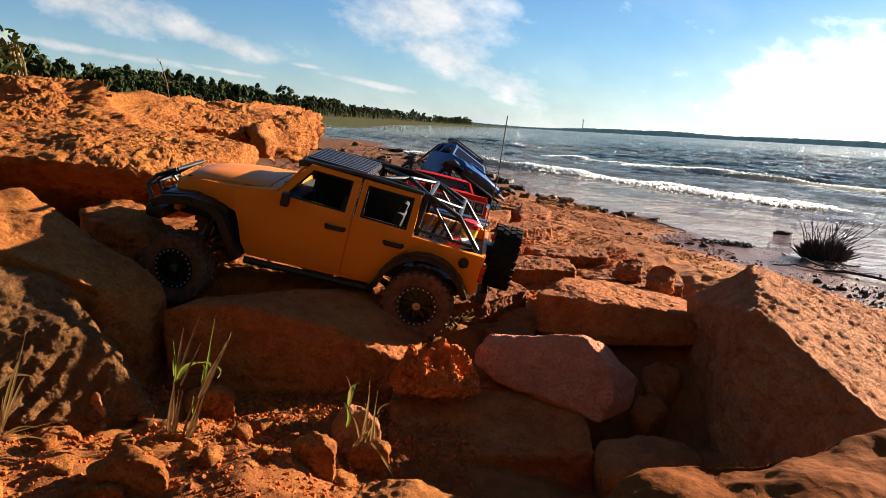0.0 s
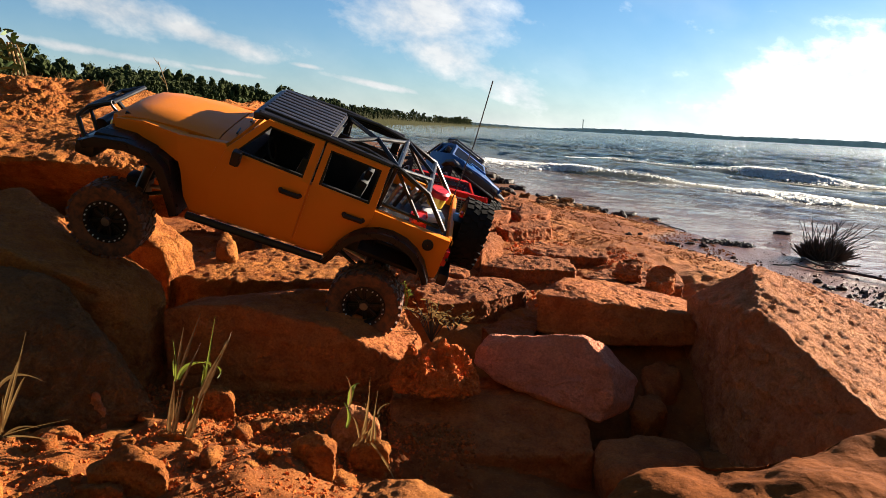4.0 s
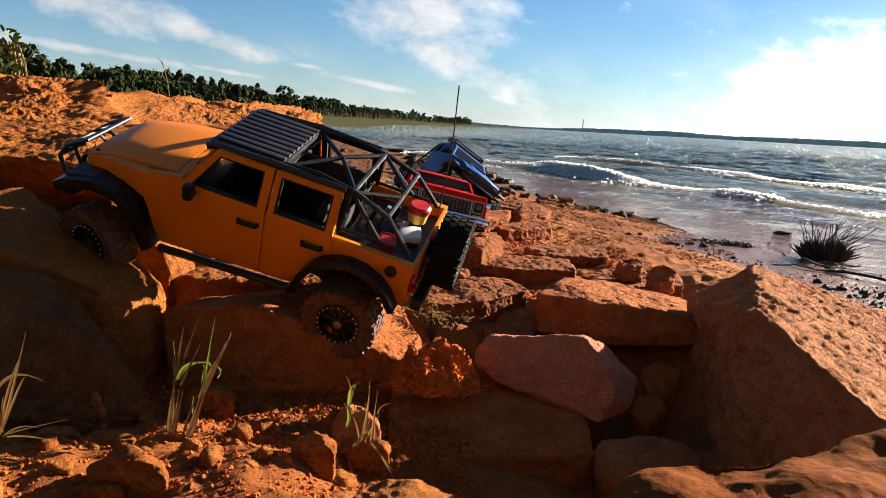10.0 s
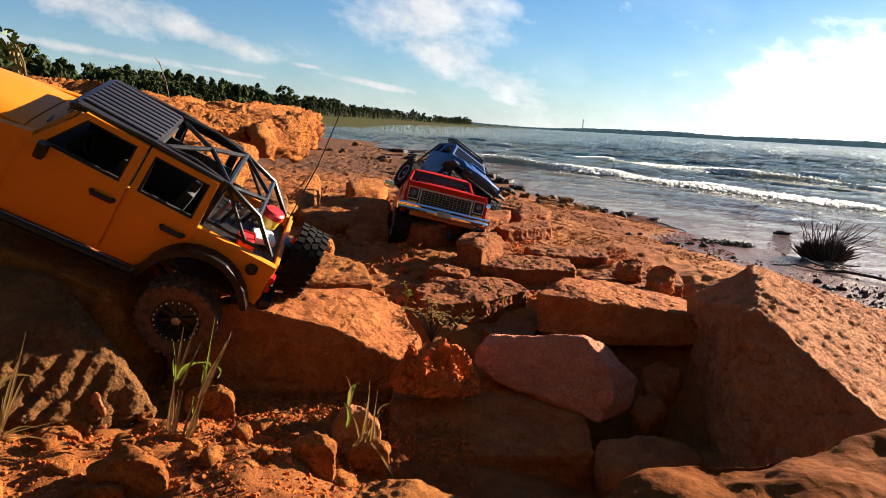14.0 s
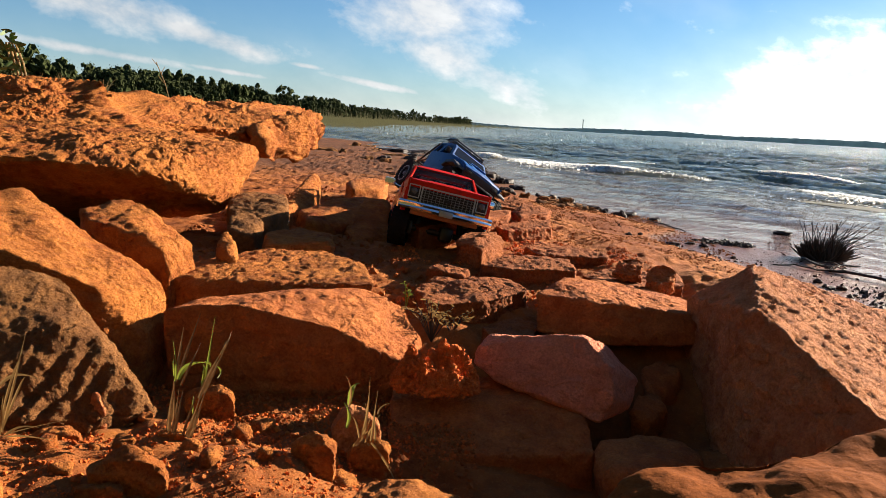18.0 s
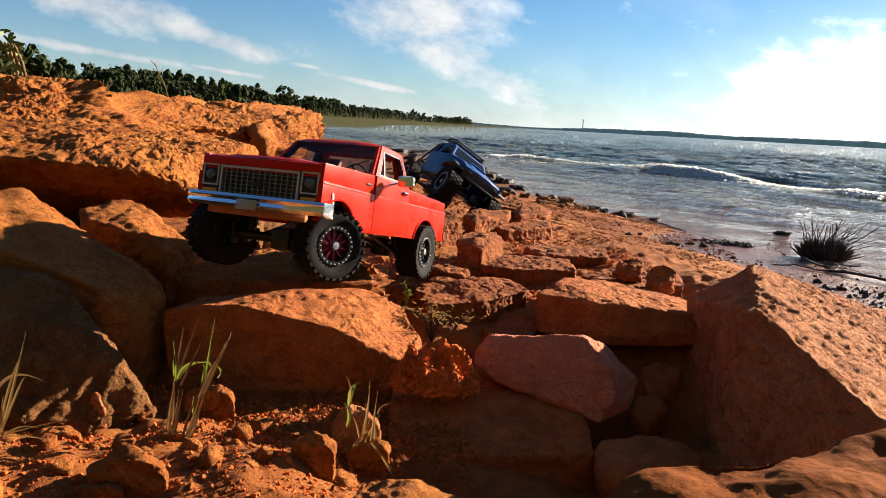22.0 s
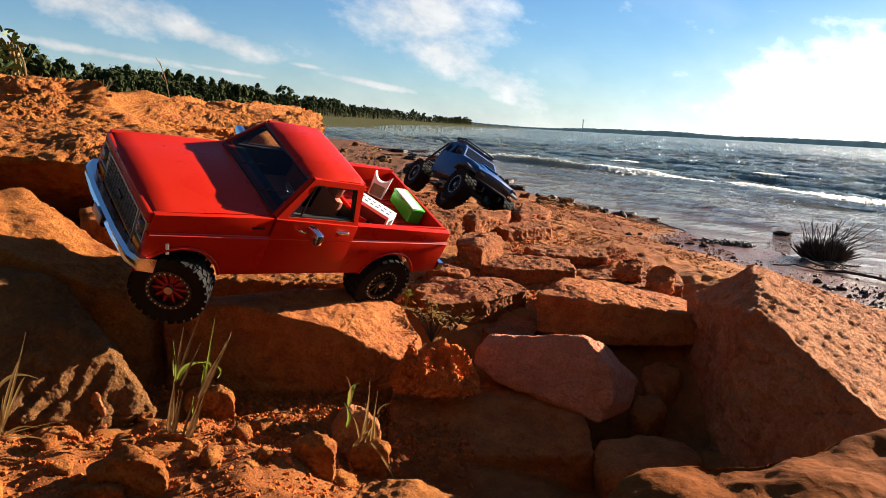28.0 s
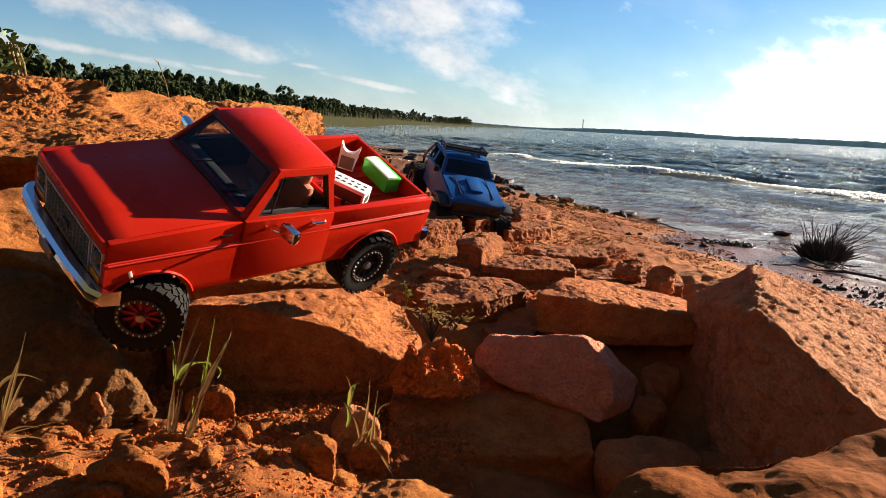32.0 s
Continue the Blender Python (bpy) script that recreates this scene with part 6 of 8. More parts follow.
    part("cab_back", box((0.005, 0.132, 0.068), (0.0215, 0, 0.068), 0.001), crawler_blue, car)
    part("cab_floor", box((0.15, 0.130, 0.006), (0.098, 0, 0.036), 0.001), cabin_dark, car)
    # added dark panel, so that no bright ground shows through the cab
    part("back_pane", box((0.003, 0.118, 0.044), (0.0235, 0, 0.124), 0.001), cabin_dark, car, "dark panel added to close the view through the cab")
    part("dashboard", box((0.024, 0.124, 0.030), (0.158, 0, 0.090), 0.005), cabin_dark, car)
    for y in (-0.032, 0.032):
        st = box((0.036, 0.044, 0.014), (0.085, y, 0.056), 0.005)
        box((0.012, 0.042, 0.056), (0.064, y, 0.086), 0.005, (0, -10, 0), bm=st)
        part("seat", st, cabin_dark, car)
    for s in (-1, 1):
        part("side_mirror", box((0.008, 0.014, 0.016), (0.158, s * 0.084, 0.112), 0.003), black_plastic, car)
        part("front_fender", prism([(0.206, 0.052), (0.222, 0.066), (0.262, 0.070), (0.292, 0.060), (0.290, 0.068), (0.262, 0.078), (0.216, 0.073), (0.200, 0.056)], s * 0.066, s * 0.096, 0.001), black_plastic, car)
    # roof rack
    for s in (-1, 1):
        part("rack_rail", tube([(0.110, s * 0.056, 0.1615), (0.058, s * 0.057, 0.1625), (0.053, s * 0.057, 0.1560)], 0.003, 8), black_metal, car)
        part("rack_rail", tube([(0.110, s * 0.056, 0.1545), (0.058, s * 0.057, 0.1545)], 0.0024, 8), black_metal, car)
        for x in (0.106, 0.083, 0.060):
            part("rack_post", tube([(x, s * 0.056, 0.149), (x, s * 0.056, 0.1615)], 0.0022, 6), black_metal, car)
    for x in (0.110, 0.097, 0.084, 0.071, 0.058):
        part("rack_crossbar", tube([(x, -0.056, 0.1545), (x, 0.056, 0.1545)], 0.0022, 6), black_metal, car)
    part("rack_front_bar", tube([(0.110, -0.056, 0.1615), (0.110, 0.056, 0.1615)], 0.003, 8), black_metal, car)
    # open tube rear
    for s in (-1, 1):
        part("rear_tube", tube([(0.020, s * 0.060, 0.140), (-0.040, s * 0.055, 0.105), (-0.095, s * 0.050, 0.070), (-0.095, s * 0.046, 0.040), (0.020, s * 0.050, 0.036)], 0.0034, 8), black_metal, car)
        part("rear_tube", tube([(0.020, s * 0.058, 0.095), (-0.050, s * 0.050, 0.080), (-0.095, s * 0.050, 0.070)], 0.0030, 8), black_metal, car)
    for x, z, ww in ((-0.095, 0.070, 0.050), (-0.040, 0.105, 0.055), (-0.095, 0.040, 0.046)):
        part("rear_crossbar", tube([(x, -ww, z), (x, ww, z)], 0.0030, 8), black_metal, car)
    running_gear(car, xf, xr, 0.010, 0.010, steel)
    wheels = {}
    for k, x in (("F", xf), ("R", xr)):
        for s in (1, -1):
            wheels[k, s] = make_wheel(car, 0.0510, 0.040, (x, s * (0.076 if k == "F" else 0.068), 0.006), tyre_black, black_metal, black_metal)
    return car, wheels


jeep, jeep_wheels = orange_car()
truck, truck_wheels = red_truck()
crawler, crawler_wheels = blue_crawler()


# ---- the far shore ----
def far_ridge(name, label, dist, a0, a1, n, height, seed, mat):
    """A wooded ridge along the horizon, a band of uneven height with depth."""
    verts, faces = [], []
    a = np.linspace(a0, a1, n)
    p = np.stack([a * 40, a * 0, a * 0], -1)
    h = height * (0.62 + 0.30 * fbm(p * 0.2, 2, seed=seed)) + 0.045 * height * fbm(p * 9.0, 3, 0.7, seed=seed + 1)
    for i in range(n):
        for r, z in ((dist, -2.0), (dist + 0.5, 0.7 * h[i]), (dist + 1.0, h[i]), (dist + 300, h[i] * 0.3)):
            verts.append((r * math.sin(a[i]), r * math.cos(a[i]), max(z, -2.0)))
    for i in range(n - 1):
        for k in range(3):
            faces.append((4 * i + k, 4 * i + 4 + k, 4 * i + 5 + k, 4 * i + 1 + k))
    return tagged(new(name, mesh_of(name, verts, faces, mat)), label, "far shore", kind="structure")


# ridges in the pale colour with the haze painted in
far_ridge("backdrop", "low wooded far shore of the lake", 2600, -0.02, 1.9, 900, 25, 3, hazy_far_hills)
far_ridge("backdrop_near", "low wooded point on the far shore", 1900, -0.15, 0.24, 300, 9, 8, hazy_far_hills)


def scatter_mesh(name, shape, places, mat, label, category, smooth=False):
    """Many small copies of a shape (points, faces), each at its own 3 x 4 placement, in one mesh."""
    pts, faces = shape
    pts, faces = np.array(pts, float), np.array(faces)
    A, T = places
    co = np.einsum("nij,kj->nki", A, pts) + T[:, None, :]
    n, k = len(A), len(pts)
    f = (faces[None] + (np.arange(n) * k)[:, None, None]).reshape(-1, faces.shape[1])
    me = bpy.data.meshes.new(name)
    me.vertices.add(n * k)
    me.vertices.foreach_set("co", co.reshape(-1))
    w = faces.shape[1]
    me.loops.add(f.size)
    me.loops.foreach_set("vertex_index", f.ravel())
    me.polygons.add(len(f))
    me.polygons.foreach_set("loop_start", np.arange(0, f.size, w))
    me.polygons.foreach_set("use_smooth", np.full(len(f), smooth))
    me.update(calc_edges=True)
    me.materials.append(mat)
    return tagged(new(name, me), label, category, kind="stuff")


def spin_scale(rng, n, lo, hi, flat=1.0):
    """Random turns with random sizes."""
    q = rng.normal(size=(n, 4))
    q /= np.linalg.norm(q, axis=1)[:, None]
    w, x, y, z = q.T
    R = np.stack([1 - 2 * (y * y + z * z), 2 * (x * y - z * w), 2 * (x * z + y * w), 2 * (x * y + z * w), 1 - 2 * (x * x + z * z), 2 * (y * z - x * w),
                  2 * (x * z - y * w), 2 * (y * z + x * w), 1 - 2 * (x * x + y * y)], -1).reshape(n, 3, 3)
    s = rng.uniform(lo, hi, (n, 1, 1)) * rng.uniform(0.6, 1.3, (n, 1, 3))
    R = R * s
    R[:, 2, :] *= flat
    return R


ROCKLET = ([(1, 0.2, -0.1), (-0.9, 0.3, 0), (0.1, 0.9, 0.2), (-0.1, -1, 0.1), (0.3, 0.1, 0.8), (-0.2, 0, -0.8), (-0.5, -0.5, 0.6), (0.7, -0.6, 0.5)],
           [(0, 2, 4), (2, 1, 4), (1, 6, 4), (6, 3, 7), (6, 7, 4), (7, 0, 4), (1, 3, 6), (3, 0, 7), (2, 0, 5), (1, 2, 5), (3, 1, 5), (0, 3, 5)])
LEAF = ([(0, 0, 0), (0.5, 0.25, 0.12), (1, 0, 0), (0.5, -0.25, 0.12)], [(0, 1, 2, 3)])

# the wood on the near bank of the lake: line of (x, y) along which the trees stand
WOOD_X = [-180, -110, -88, -74, -66, -58, -48, -30, 6, 24]
WOOD_Y = [60, 110, 140, 170, 205, 260, 340, 460, 640, 760]


def woods():
    rng = np.random.default_rng(4)
    n = 470
    u = np.sort(rng.uniform(0, 9, n))
    x = np.interp(u, range(10), WOOD_X) - rng.uniform(0, 1, n) ** 1.3 * 26
    y = np.interp(u, range(10), WOOD_Y) + rng.uniform(-3, 12, n)
    h = rng.uniform(6.4, 9.2, n) * np.interp(u, [0, 2, 5, 7.5, 9], [1.18, 1.20, 1.10, 1.00, 0.80]) * (1 + 0.16 * fbm(np.stack([u * 4, 0 * u, 0 * u], -1), 2, seed=6))
    A, T, cores_A, cores_T = [], [], [], []
    for k in range(n):
        # an open crown: boughs from near the ground to a broad uneven top
        lobes = rng.integers(30, 40)
        a, up = rng.uniform(0, 6.283, lobes), rng.uniform(0.05, 0.90, lobes)
        wide = h[k] * rng.uniform(0.32, 0.48)
        reach = wide * np.sqrt(np.clip(1 - (np.abs(up - 0.42) / 0.52) ** 2.6, 0.05, 1)) * rng.uniform(0.2, 1.0, lobes)
        c = np.stack([x[k] + reach * np.cos(a), y[k] + reach * np.sin(a), h[k] * up], -1)
        r = h[k] * rng.uniform(0.045, 0.115, lobes)
        cores_T.append(c)
        cores_A.append(spin_scale(rng, lobes, 0.75, 1.1) * r[:, None, None])
        m = 26
        d = rng.normal(size=(lobes, m, 3))
        d /= np.linalg.norm(d, axis=2)[..., None]
        T.append((c[:, None, :] + d * (r[:, None, None] * rng.uniform(0.7, 1.45, (lobes, m, 1)))).reshape(-1, 3))
        A.append(spin_scale(rng, lobes * m, 0.016 * h[k], 0.042 * h[k]))
    scatter_mesh("far_woods", LEAF, (np.concatenate(A), np.concatenate(T)), foliage, "dark green broadleaf wood along the far bank", "woods")
    # boughs: ragged clumps, each with its own dents and sprays
    pts, tri = ico(2)
    pts = pts * rng.uniform(0.45, 1.25, (len(pts), 1))
    scatter_mesh("far_tree_boughs", (pts, tri), (np.concatenate(cores_A), np.concatenate(cores_T)), foliage, "dense dark green boughs of the far wood", "woods")
    trunk = ([(0.5, 0, 0), (-0.5, 0, 0), (0, 0.5, 0), (0, -0.5, 0), (0.2, 0, 1), (-0.2, 0, 1), (0, 0.2, 1), (0, -0.2, 1)], [(0, 2, 6, 4), (2, 1, 5, 6), (1, 3, 7, 5), (3, 0, 4, 7)])
    S = np.zeros((n, 3, 3))
    S[:, 0, 0] = S[:, 1, 1] = 0.035 * h
    S[:, 2, 2] = 0.45 * h
    scatter_mesh("far_tree_trunks", trunk, (S, np.stack([x, y, 0 * x - 0.2], -1)), bark, "brown trunks at the edge of the wood", "trees")
    # reeds and dead stems along the bank
    m = 22000
    by = 26 * (330 / 26) ** rng.uniform(0, 1, m)
    bx = shore_x(by) - np.where(rng.uniform(0, 1, m) < 0.2, -0.13, 0.0) * by * rng.uniform(0, 1, m) - rng.uniform(-0.05, 0.30, m) * by
    stem = ([(-0.5, 0, 0), (0.5, 0, 0), (0.06, 0.1, 1), (-0.06, 0.1, 1)], [(0, 1, 2, 3)])
    S = np.zeros((m, 3, 3))
    hh = rng.uniform(0.15, 0.55, m) * (1 + 1.4 * (rng.uniform(0, 1, m) > 0.95)) * np.clip(by / 60, 0.35, 1.3)
    S[:, 0, 0] = rng.uniform(0.0004, 0.0010, m) * by
    S[:, 1, 1] = hh * 0.3
    S[:, 0, 2] = rng.normal(0, 0.18, m) * hh
    S[:, 2, 2] = hh
    scatter_mesh("reed_bed", stem, (S, np.stack([bx, by, 0 * bx - 0.05], -1)), reed_green, "pale green reed bed along the bank", "reeds")


woods()


def mast():
    th = thing("radio_mast", "thin grey mast on the far shore", "mast")
    th.location = (370, 2010, 2)
    # same pale colour with the haze in it as the ridges
    part("lattice", loft([[(x * w, y * w, z) for x, y in ((-1, -1), (1, -1), (1, 1), (-1, 1))] for w, z in ((1.3, 0), (1.1, 14), (0.9, 29))]), hazy_far_hills, th)
    part("mast_head", box((3.4, 3.4, 3.0), (0, 0, 30), 0.3), hazy_far_hills, th)


mast()


# ---- plants, stones and drift on the shore ----
def blade(base, tip, width, bow, bm, n=9, fold=0.25):
    """A grass blade from base to tip that bows sideways, with a folded section."""
    b, t = Vector(base), Vector(tip)
    d = t - b
    side = d.cross(Vector((0, 1, 0.2))).normalized()
    verts = []
    for i in range(n):
        u = i / (n - 1)
        p = b + d * u + Vector(bow) * (math.sin(math.pi * u * 0.5) ** 2) * 1.0
        w = 0.85 * width * (0.55 + 0.9 * u) * (1 - u ** 3) + 0.0002
        verts.append([bm.verts.new(p - side * w), bm.verts.new(p + Vector((0, -fold * w, 0))), bm.verts.new(p + side * w)])
    for a, c in zip(verts, verts[1:]):
        bm.faces.new((a[0], a[1], c[1], c[0]))
        bm.faces.new((a[1], a[2], c[2], c[1]))
    return bm


def curved_blade(p0, p1, p2, width, n=10):
    """A narrow leaf through three points, tapered to its tip and folded along its middle."""
    p0, p1, p2 = Vector(p0), Vector(p1), Vector(p2)
    bm, rows = bmesh.new(), []
    for i in range(n):
        u = i / (n - 1)
        p = p0 * (1 - u) * (1 - 2 * u) + p1 * 4 * u * (1 - u) + p2 * u * (2 * u - 1)
        d = p0 * (4 * u - 3) + p1 * (4 - 8 * u) + p2 * (4 * u - 1)
        side = d.cross(Vector((0.25 * math.sin(5 * u), 1, 0.2))).normalized()
        w = width * (0.75 + 0.5 * math.sin(math.pi * min(1, u * 1.3))) * (1 - u ** 2.5) + 0.00015
        rows.append([bm.verts.new(p - side * w), bm.verts.new(p + Vector((0, -0.5 * w, 0.1 * w))), bm.verts.new(p + side * w)])
    for a, c in zip(rows, rows[1:]):
        bm.faces.new((a[0], a[1], c[1], c[0]))
        bm.faces.new((a[1], a[2], c[2], c[1]))
    return bm


def tuft(label, base, blades, mats):
    """A tuft of grass; each blade (foot, middle, tip, half width, which material) is a part."""
    th = thing("grass_tuft", label, "grass", "grass tufts")
    th.location = base
    for p0, p1, p2, w, m in blades:
        part("blade", curved_blade(p0, p1, p2, w), mats[m], th)
    return th


tuft("broken dry grass stalks with one broad green leaf", (-0.269, 0.700, 0.009), [
    ((-0.010, 0.000, 0.006), (-0.006, 0.000, 0.045), (0.000, -0.002, 0.076), 0.0019, 0), ((-0.007, 0.004, -0.001), (-0.005, 0.005, 0.038), (-0.003, -0.001, 0.076), 0.0014, 0), ((-0.006, -0.004, 0.004), (-0.001, -0.002, 0.035), (0.005, -0.007, 0.067), 0.0012, 0),
    ((-0.014, 0.006, 0.009), (-0.012, 0.009, 0.033), (-0.006, 0.006, 0.065), 0.0010, 2), ((-0.004, 0.000, 0.007), (0.002, 0.000, 0.040), (0.006, 0.002, 0.064), 0.0012, 2), ((-0.002, 0.000, 0.072), (-0.001, 0.001, 0.088), (-0.005, 0.004, 0.116), 0.0009, 1),
    ((-0.002, 0.003, 0.071), (0.002, 0.004, 0.103), (0.006, 0.005, 0.130), 0.0012, 0), ((0.000, 0.005, 0.076), (0.010, 0.007, 0.108), (0.024, 0.006, 0.147), 0.0014, 2), ((0.005, -0.003, 0.069), (0.017, -0.006, 0.094), (0.025, 0.001, 0.115), 0.0010, 2),
    ((-0.004, 0.004, 0.076), (-0.005, 0.005, 0.087), (-0.007, 0.009, 0.093), 0.0009, 1), ((0.003, -0.004, 0.076), (0.013, -0.001, 0.091), (0.035, -0.005, 0.096), 0.0022, 1), ((0.031, -0.004, 0.096), (0.036, -0.004, 0.095), (0.034, 0.001, 0.088), 0.0014, 1),
    ((0.007, 0.000, 0.003), (0.016, -0.002, 0.028), (0.027, -0.004, 0.062), 0.0020, 0), ((0.009, 0.004, 0.000), (0.017, 0.007, 0.027), (0.029, 0.003, 0.062), 0.0019, 0), ((0.006, -0.003, 0.009), (0.014, -0.004, 0.037), (0.022, -0.003, 0.059), 0.0012, 2),
    ((0.012, 0.006, 0.005), (0.017, 0.005, 0.028), (0.025, 0.007, 0.052), 0.0010, 0), ((0.023, 0.000, 0.055), (0.034, 0.002, 0.082), (0.047, 0.002, 0.108), 0.0022, 0), ((0.027, 0.004, 0.059), (0.036, 0.006, 0.081), (0.047, 0.010, 0.107), 0.0014, 0),
    ((0.045, 0.002, 0.104), (0.052, 0.000, 0.116), (0.055, 0.006, 0.127), 0.0010, 0), ((0.048, 0.000, 0.108), (0.050, 0.002, 0.116), (0.054, 0.001, 0.120), 0.0006, 2), ((0.026, 0.006, 0.066), (0.032, 0.004, 0.100), (0.037, 0.010, 0.142), 0.0009, 1),
    ((0.025, 0.004, 0.067), (0.028, 0.003, 0.084), (0.028, -0.001, 0.093), 0.0014, 1), ((0.042, 0.000, 0.091), (0.045, 0.003, 0.085), (0.044, -0.005, 0.080), 0.0009, 1), ((0.008, 0.003, 0.000), (0.016, 0.002, 0.018), (0.028, -0.001, 0.030), 0.0006, 0),
    ((-0.009, 0.000, 0.012), (-0.015, 0.002, 0.016), (-0.019, 0.004, 0.018), 0.0006, 0), ((-0.008, 0.003, -0.001), (-0.013, 0.004, 0.004), (-0.017, -0.002, 0.009), 0.0006, 0), ((0.011, 0.000, 0.003), (0.015, -0.001, 0.008), (0.018, 0.005, 0.008), 0.0006, 0),
    ((0.016, 0.004, 0.034), (0.015, 0.004, 0.045), (0.014, 0.010, 0.053), 0.0009, 1)], (straw, green_blade, brown_stalk))
tuft("straggling pale grass tuft beside a boulder", (-0.380, 0.583, 0.015), [
    ((0.001, 0.000, 0.057), (0.014, 0.000, 0.102), (0.027, 0.000, 0.150), 0.0011, 0), ((-0.004, 0.004, 0.093), (0.012, 0.006, 0.108), (0.034, 0.010, 0.102), 0.0012, 0), ((0.005, -0.005, 0.059), (0.011, -0.008, 0.090), (0.026, -0.013, 0.127), 0.0009, 0),
    ((0.002, 0.002, 0.062), (0.014, 0.006, 0.095), (0.020, 0.007, 0.106), 0.0009, 0), ((-0.004, 0.001, 0.056), (-0.006, 0.002, 0.090), (-0.014, 0.004, 0.121), 0.0009, 0), ((0.002, -0.004, 0.056), (0.006, -0.007, 0.075), (0.012, -0.012, 0.096), 0.0011, 0),
    ((0.002, 0.004, 0.053), (0.014, 0.008, 0.059), (0.027, 0.012, 0.057), 0.0007, 0), ((0.006, -0.001, 0.053), (0.027, -0.004, 0.056), (0.050, -0.006, 0.054), 0.0007, 0), ((0.001, -0.002, 0.061), (0.011, -0.005, 0.094), (0.027, -0.006, 0.136), 0.0007, 0),
    ((-0.000, 0.004, 0.050), (0.008, 0.008, 0.054), (0.053, 0.013, 0.066), 0.0004, 0)], (dry_grass, green_blade))
tuft("short dry grass tuft growing over a pale stone", (-0.083, 0.713, 0.028), [
    ((-0.008, 0.000, 0.030), (-0.006, 0.000, 0.049), (-0.012, 0.000, 0.065), 0.0009, 0), ((-0.008, 0.004, 0.031), (-0.005, 0.006, 0.049), (0.002, 0.010, 0.053), 0.0023, 1), ((0.007, -0.005, -0.001), (0.013, -0.008, 0.030), (0.015, -0.013, 0.070), 0.0011, 0),
    ((-0.010, 0.002, 0.005), (-0.008, 0.006, 0.019), (-0.014, 0.007, 0.032), 0.0016, 1), ((0.014, 0.001, -0.010), (0.025, 0.002, -0.033), (0.040, 0.004, -0.051), 0.0014, 0), ((0.018, -0.004, -0.007), (0.036, -0.007, -0.030), (0.047, -0.012, -0.049), 0.0012, 0),
    ((0.019, 0.004, -0.007), (0.030, 0.008, -0.023), (0.039, 0.012, -0.057), 0.0011, 0), ((0.007, -0.001, -0.006), (0.012, -0.004, 0.021), (0.010, -0.006, 0.038), 0.0009, 0), ((0.017, -0.002, -0.006), (0.020, -0.005, 0.021), (0.023, -0.006, 0.053), 0.0009, 0),
    ((0.005, 0.004, -0.012), (-0.000, 0.008, 0.008), (-0.006, 0.013, 0.014), 0.0009, 0), ((0.002, -0.004, -0.012), (0.011, -0.007, 0.006), (0.018, -0.011, 0.028), 0.0011, 0), ((0.011, 0.001, -0.010), (0.017, 0.001, 0.006), (0.026, 0.002, 0.023), 0.0009, 0),
    ((0.023, 0.002, 0.023), (0.027, 0.006, 0.030), (0.036, 0.007, 0.034), 0.0007, 0), ((-0.001, -0.005, -0.012), (0.008, -0.008, 0.001), (0.018, -0.013, 0.012), 0.0012, 0), ((0.020, 0.004, -0.013), (0.021, 0.006, 0.001), (0.019, 0.008, 0.015), 0.0012, 0)], (dry_grass, green_blade))


def weed(label, base, spread, height, n, seed, mats, leaf=0.010):
    """A low branching weed: thin stems with small leaves."""
    rng = random.Random(seed)
    th = thing("weed_plant", label, "plant", "weeds")
    th.location = base
    leaves = bmesh.new()
    for k in range(n):
        a, r = rng.uniform(0, 2 * math.pi), rng.uniform(0.2, 1) * spread
        tip = Vector((r * math.cos(a), 0.5 * r * math.sin(a), height * rng.uniform(0.3, 1)))
        mid = tip * 0.5 + Vector((0, 0, 0.25 * height * rng.random()))
        part("stem", tube([(0, 0, -0.01), mid, tip], 0.0007, 5), mats[0], th)
        for q in range(5):
            p = mid.lerp(tip, q / 4)
            d = Vector((rng.uniform(-1, 1), rng.uniform(-0.6, 0.6), rng.uniform(-0.3, 1))).normalized() * leaf * rng.uniform(0.6, 1.3)
            blade(p, p + d, leaf * 0.16, (0, 0, -0.2 * leaf), leaves, 4)
    tagged(part("leaves", leaves, mats[1], th), kind="stuff")
    return th


yellow_leaf = leaf_material("yellow_leaf", (0.50, 0.34, 0.03), 0.4)
weed("dry brown weed with curled leaves on the slope", (-0.010, 1.030, 0.045), 0.050, 0.055, 15, 3, (dark_reed, dry_grass), 0.009)
weed("green weed standing behind the long slab", (-0.052, 1.060, 0.085), 0.008, 0.040, 4, 5, (green_blade, green_blade), 0.006)
weed("dry weed trailing over the rock", (0.020, 1.060, 0.050), 0.040, 0.030, 9, 8, (dark_reed, dry_grass), 0.008)
weed("small green seedling between the rocks", (-0.318, 1.180, 0.075), 0.010, 0.016, 4, 9, (green_blade, green_blade), 0.012)


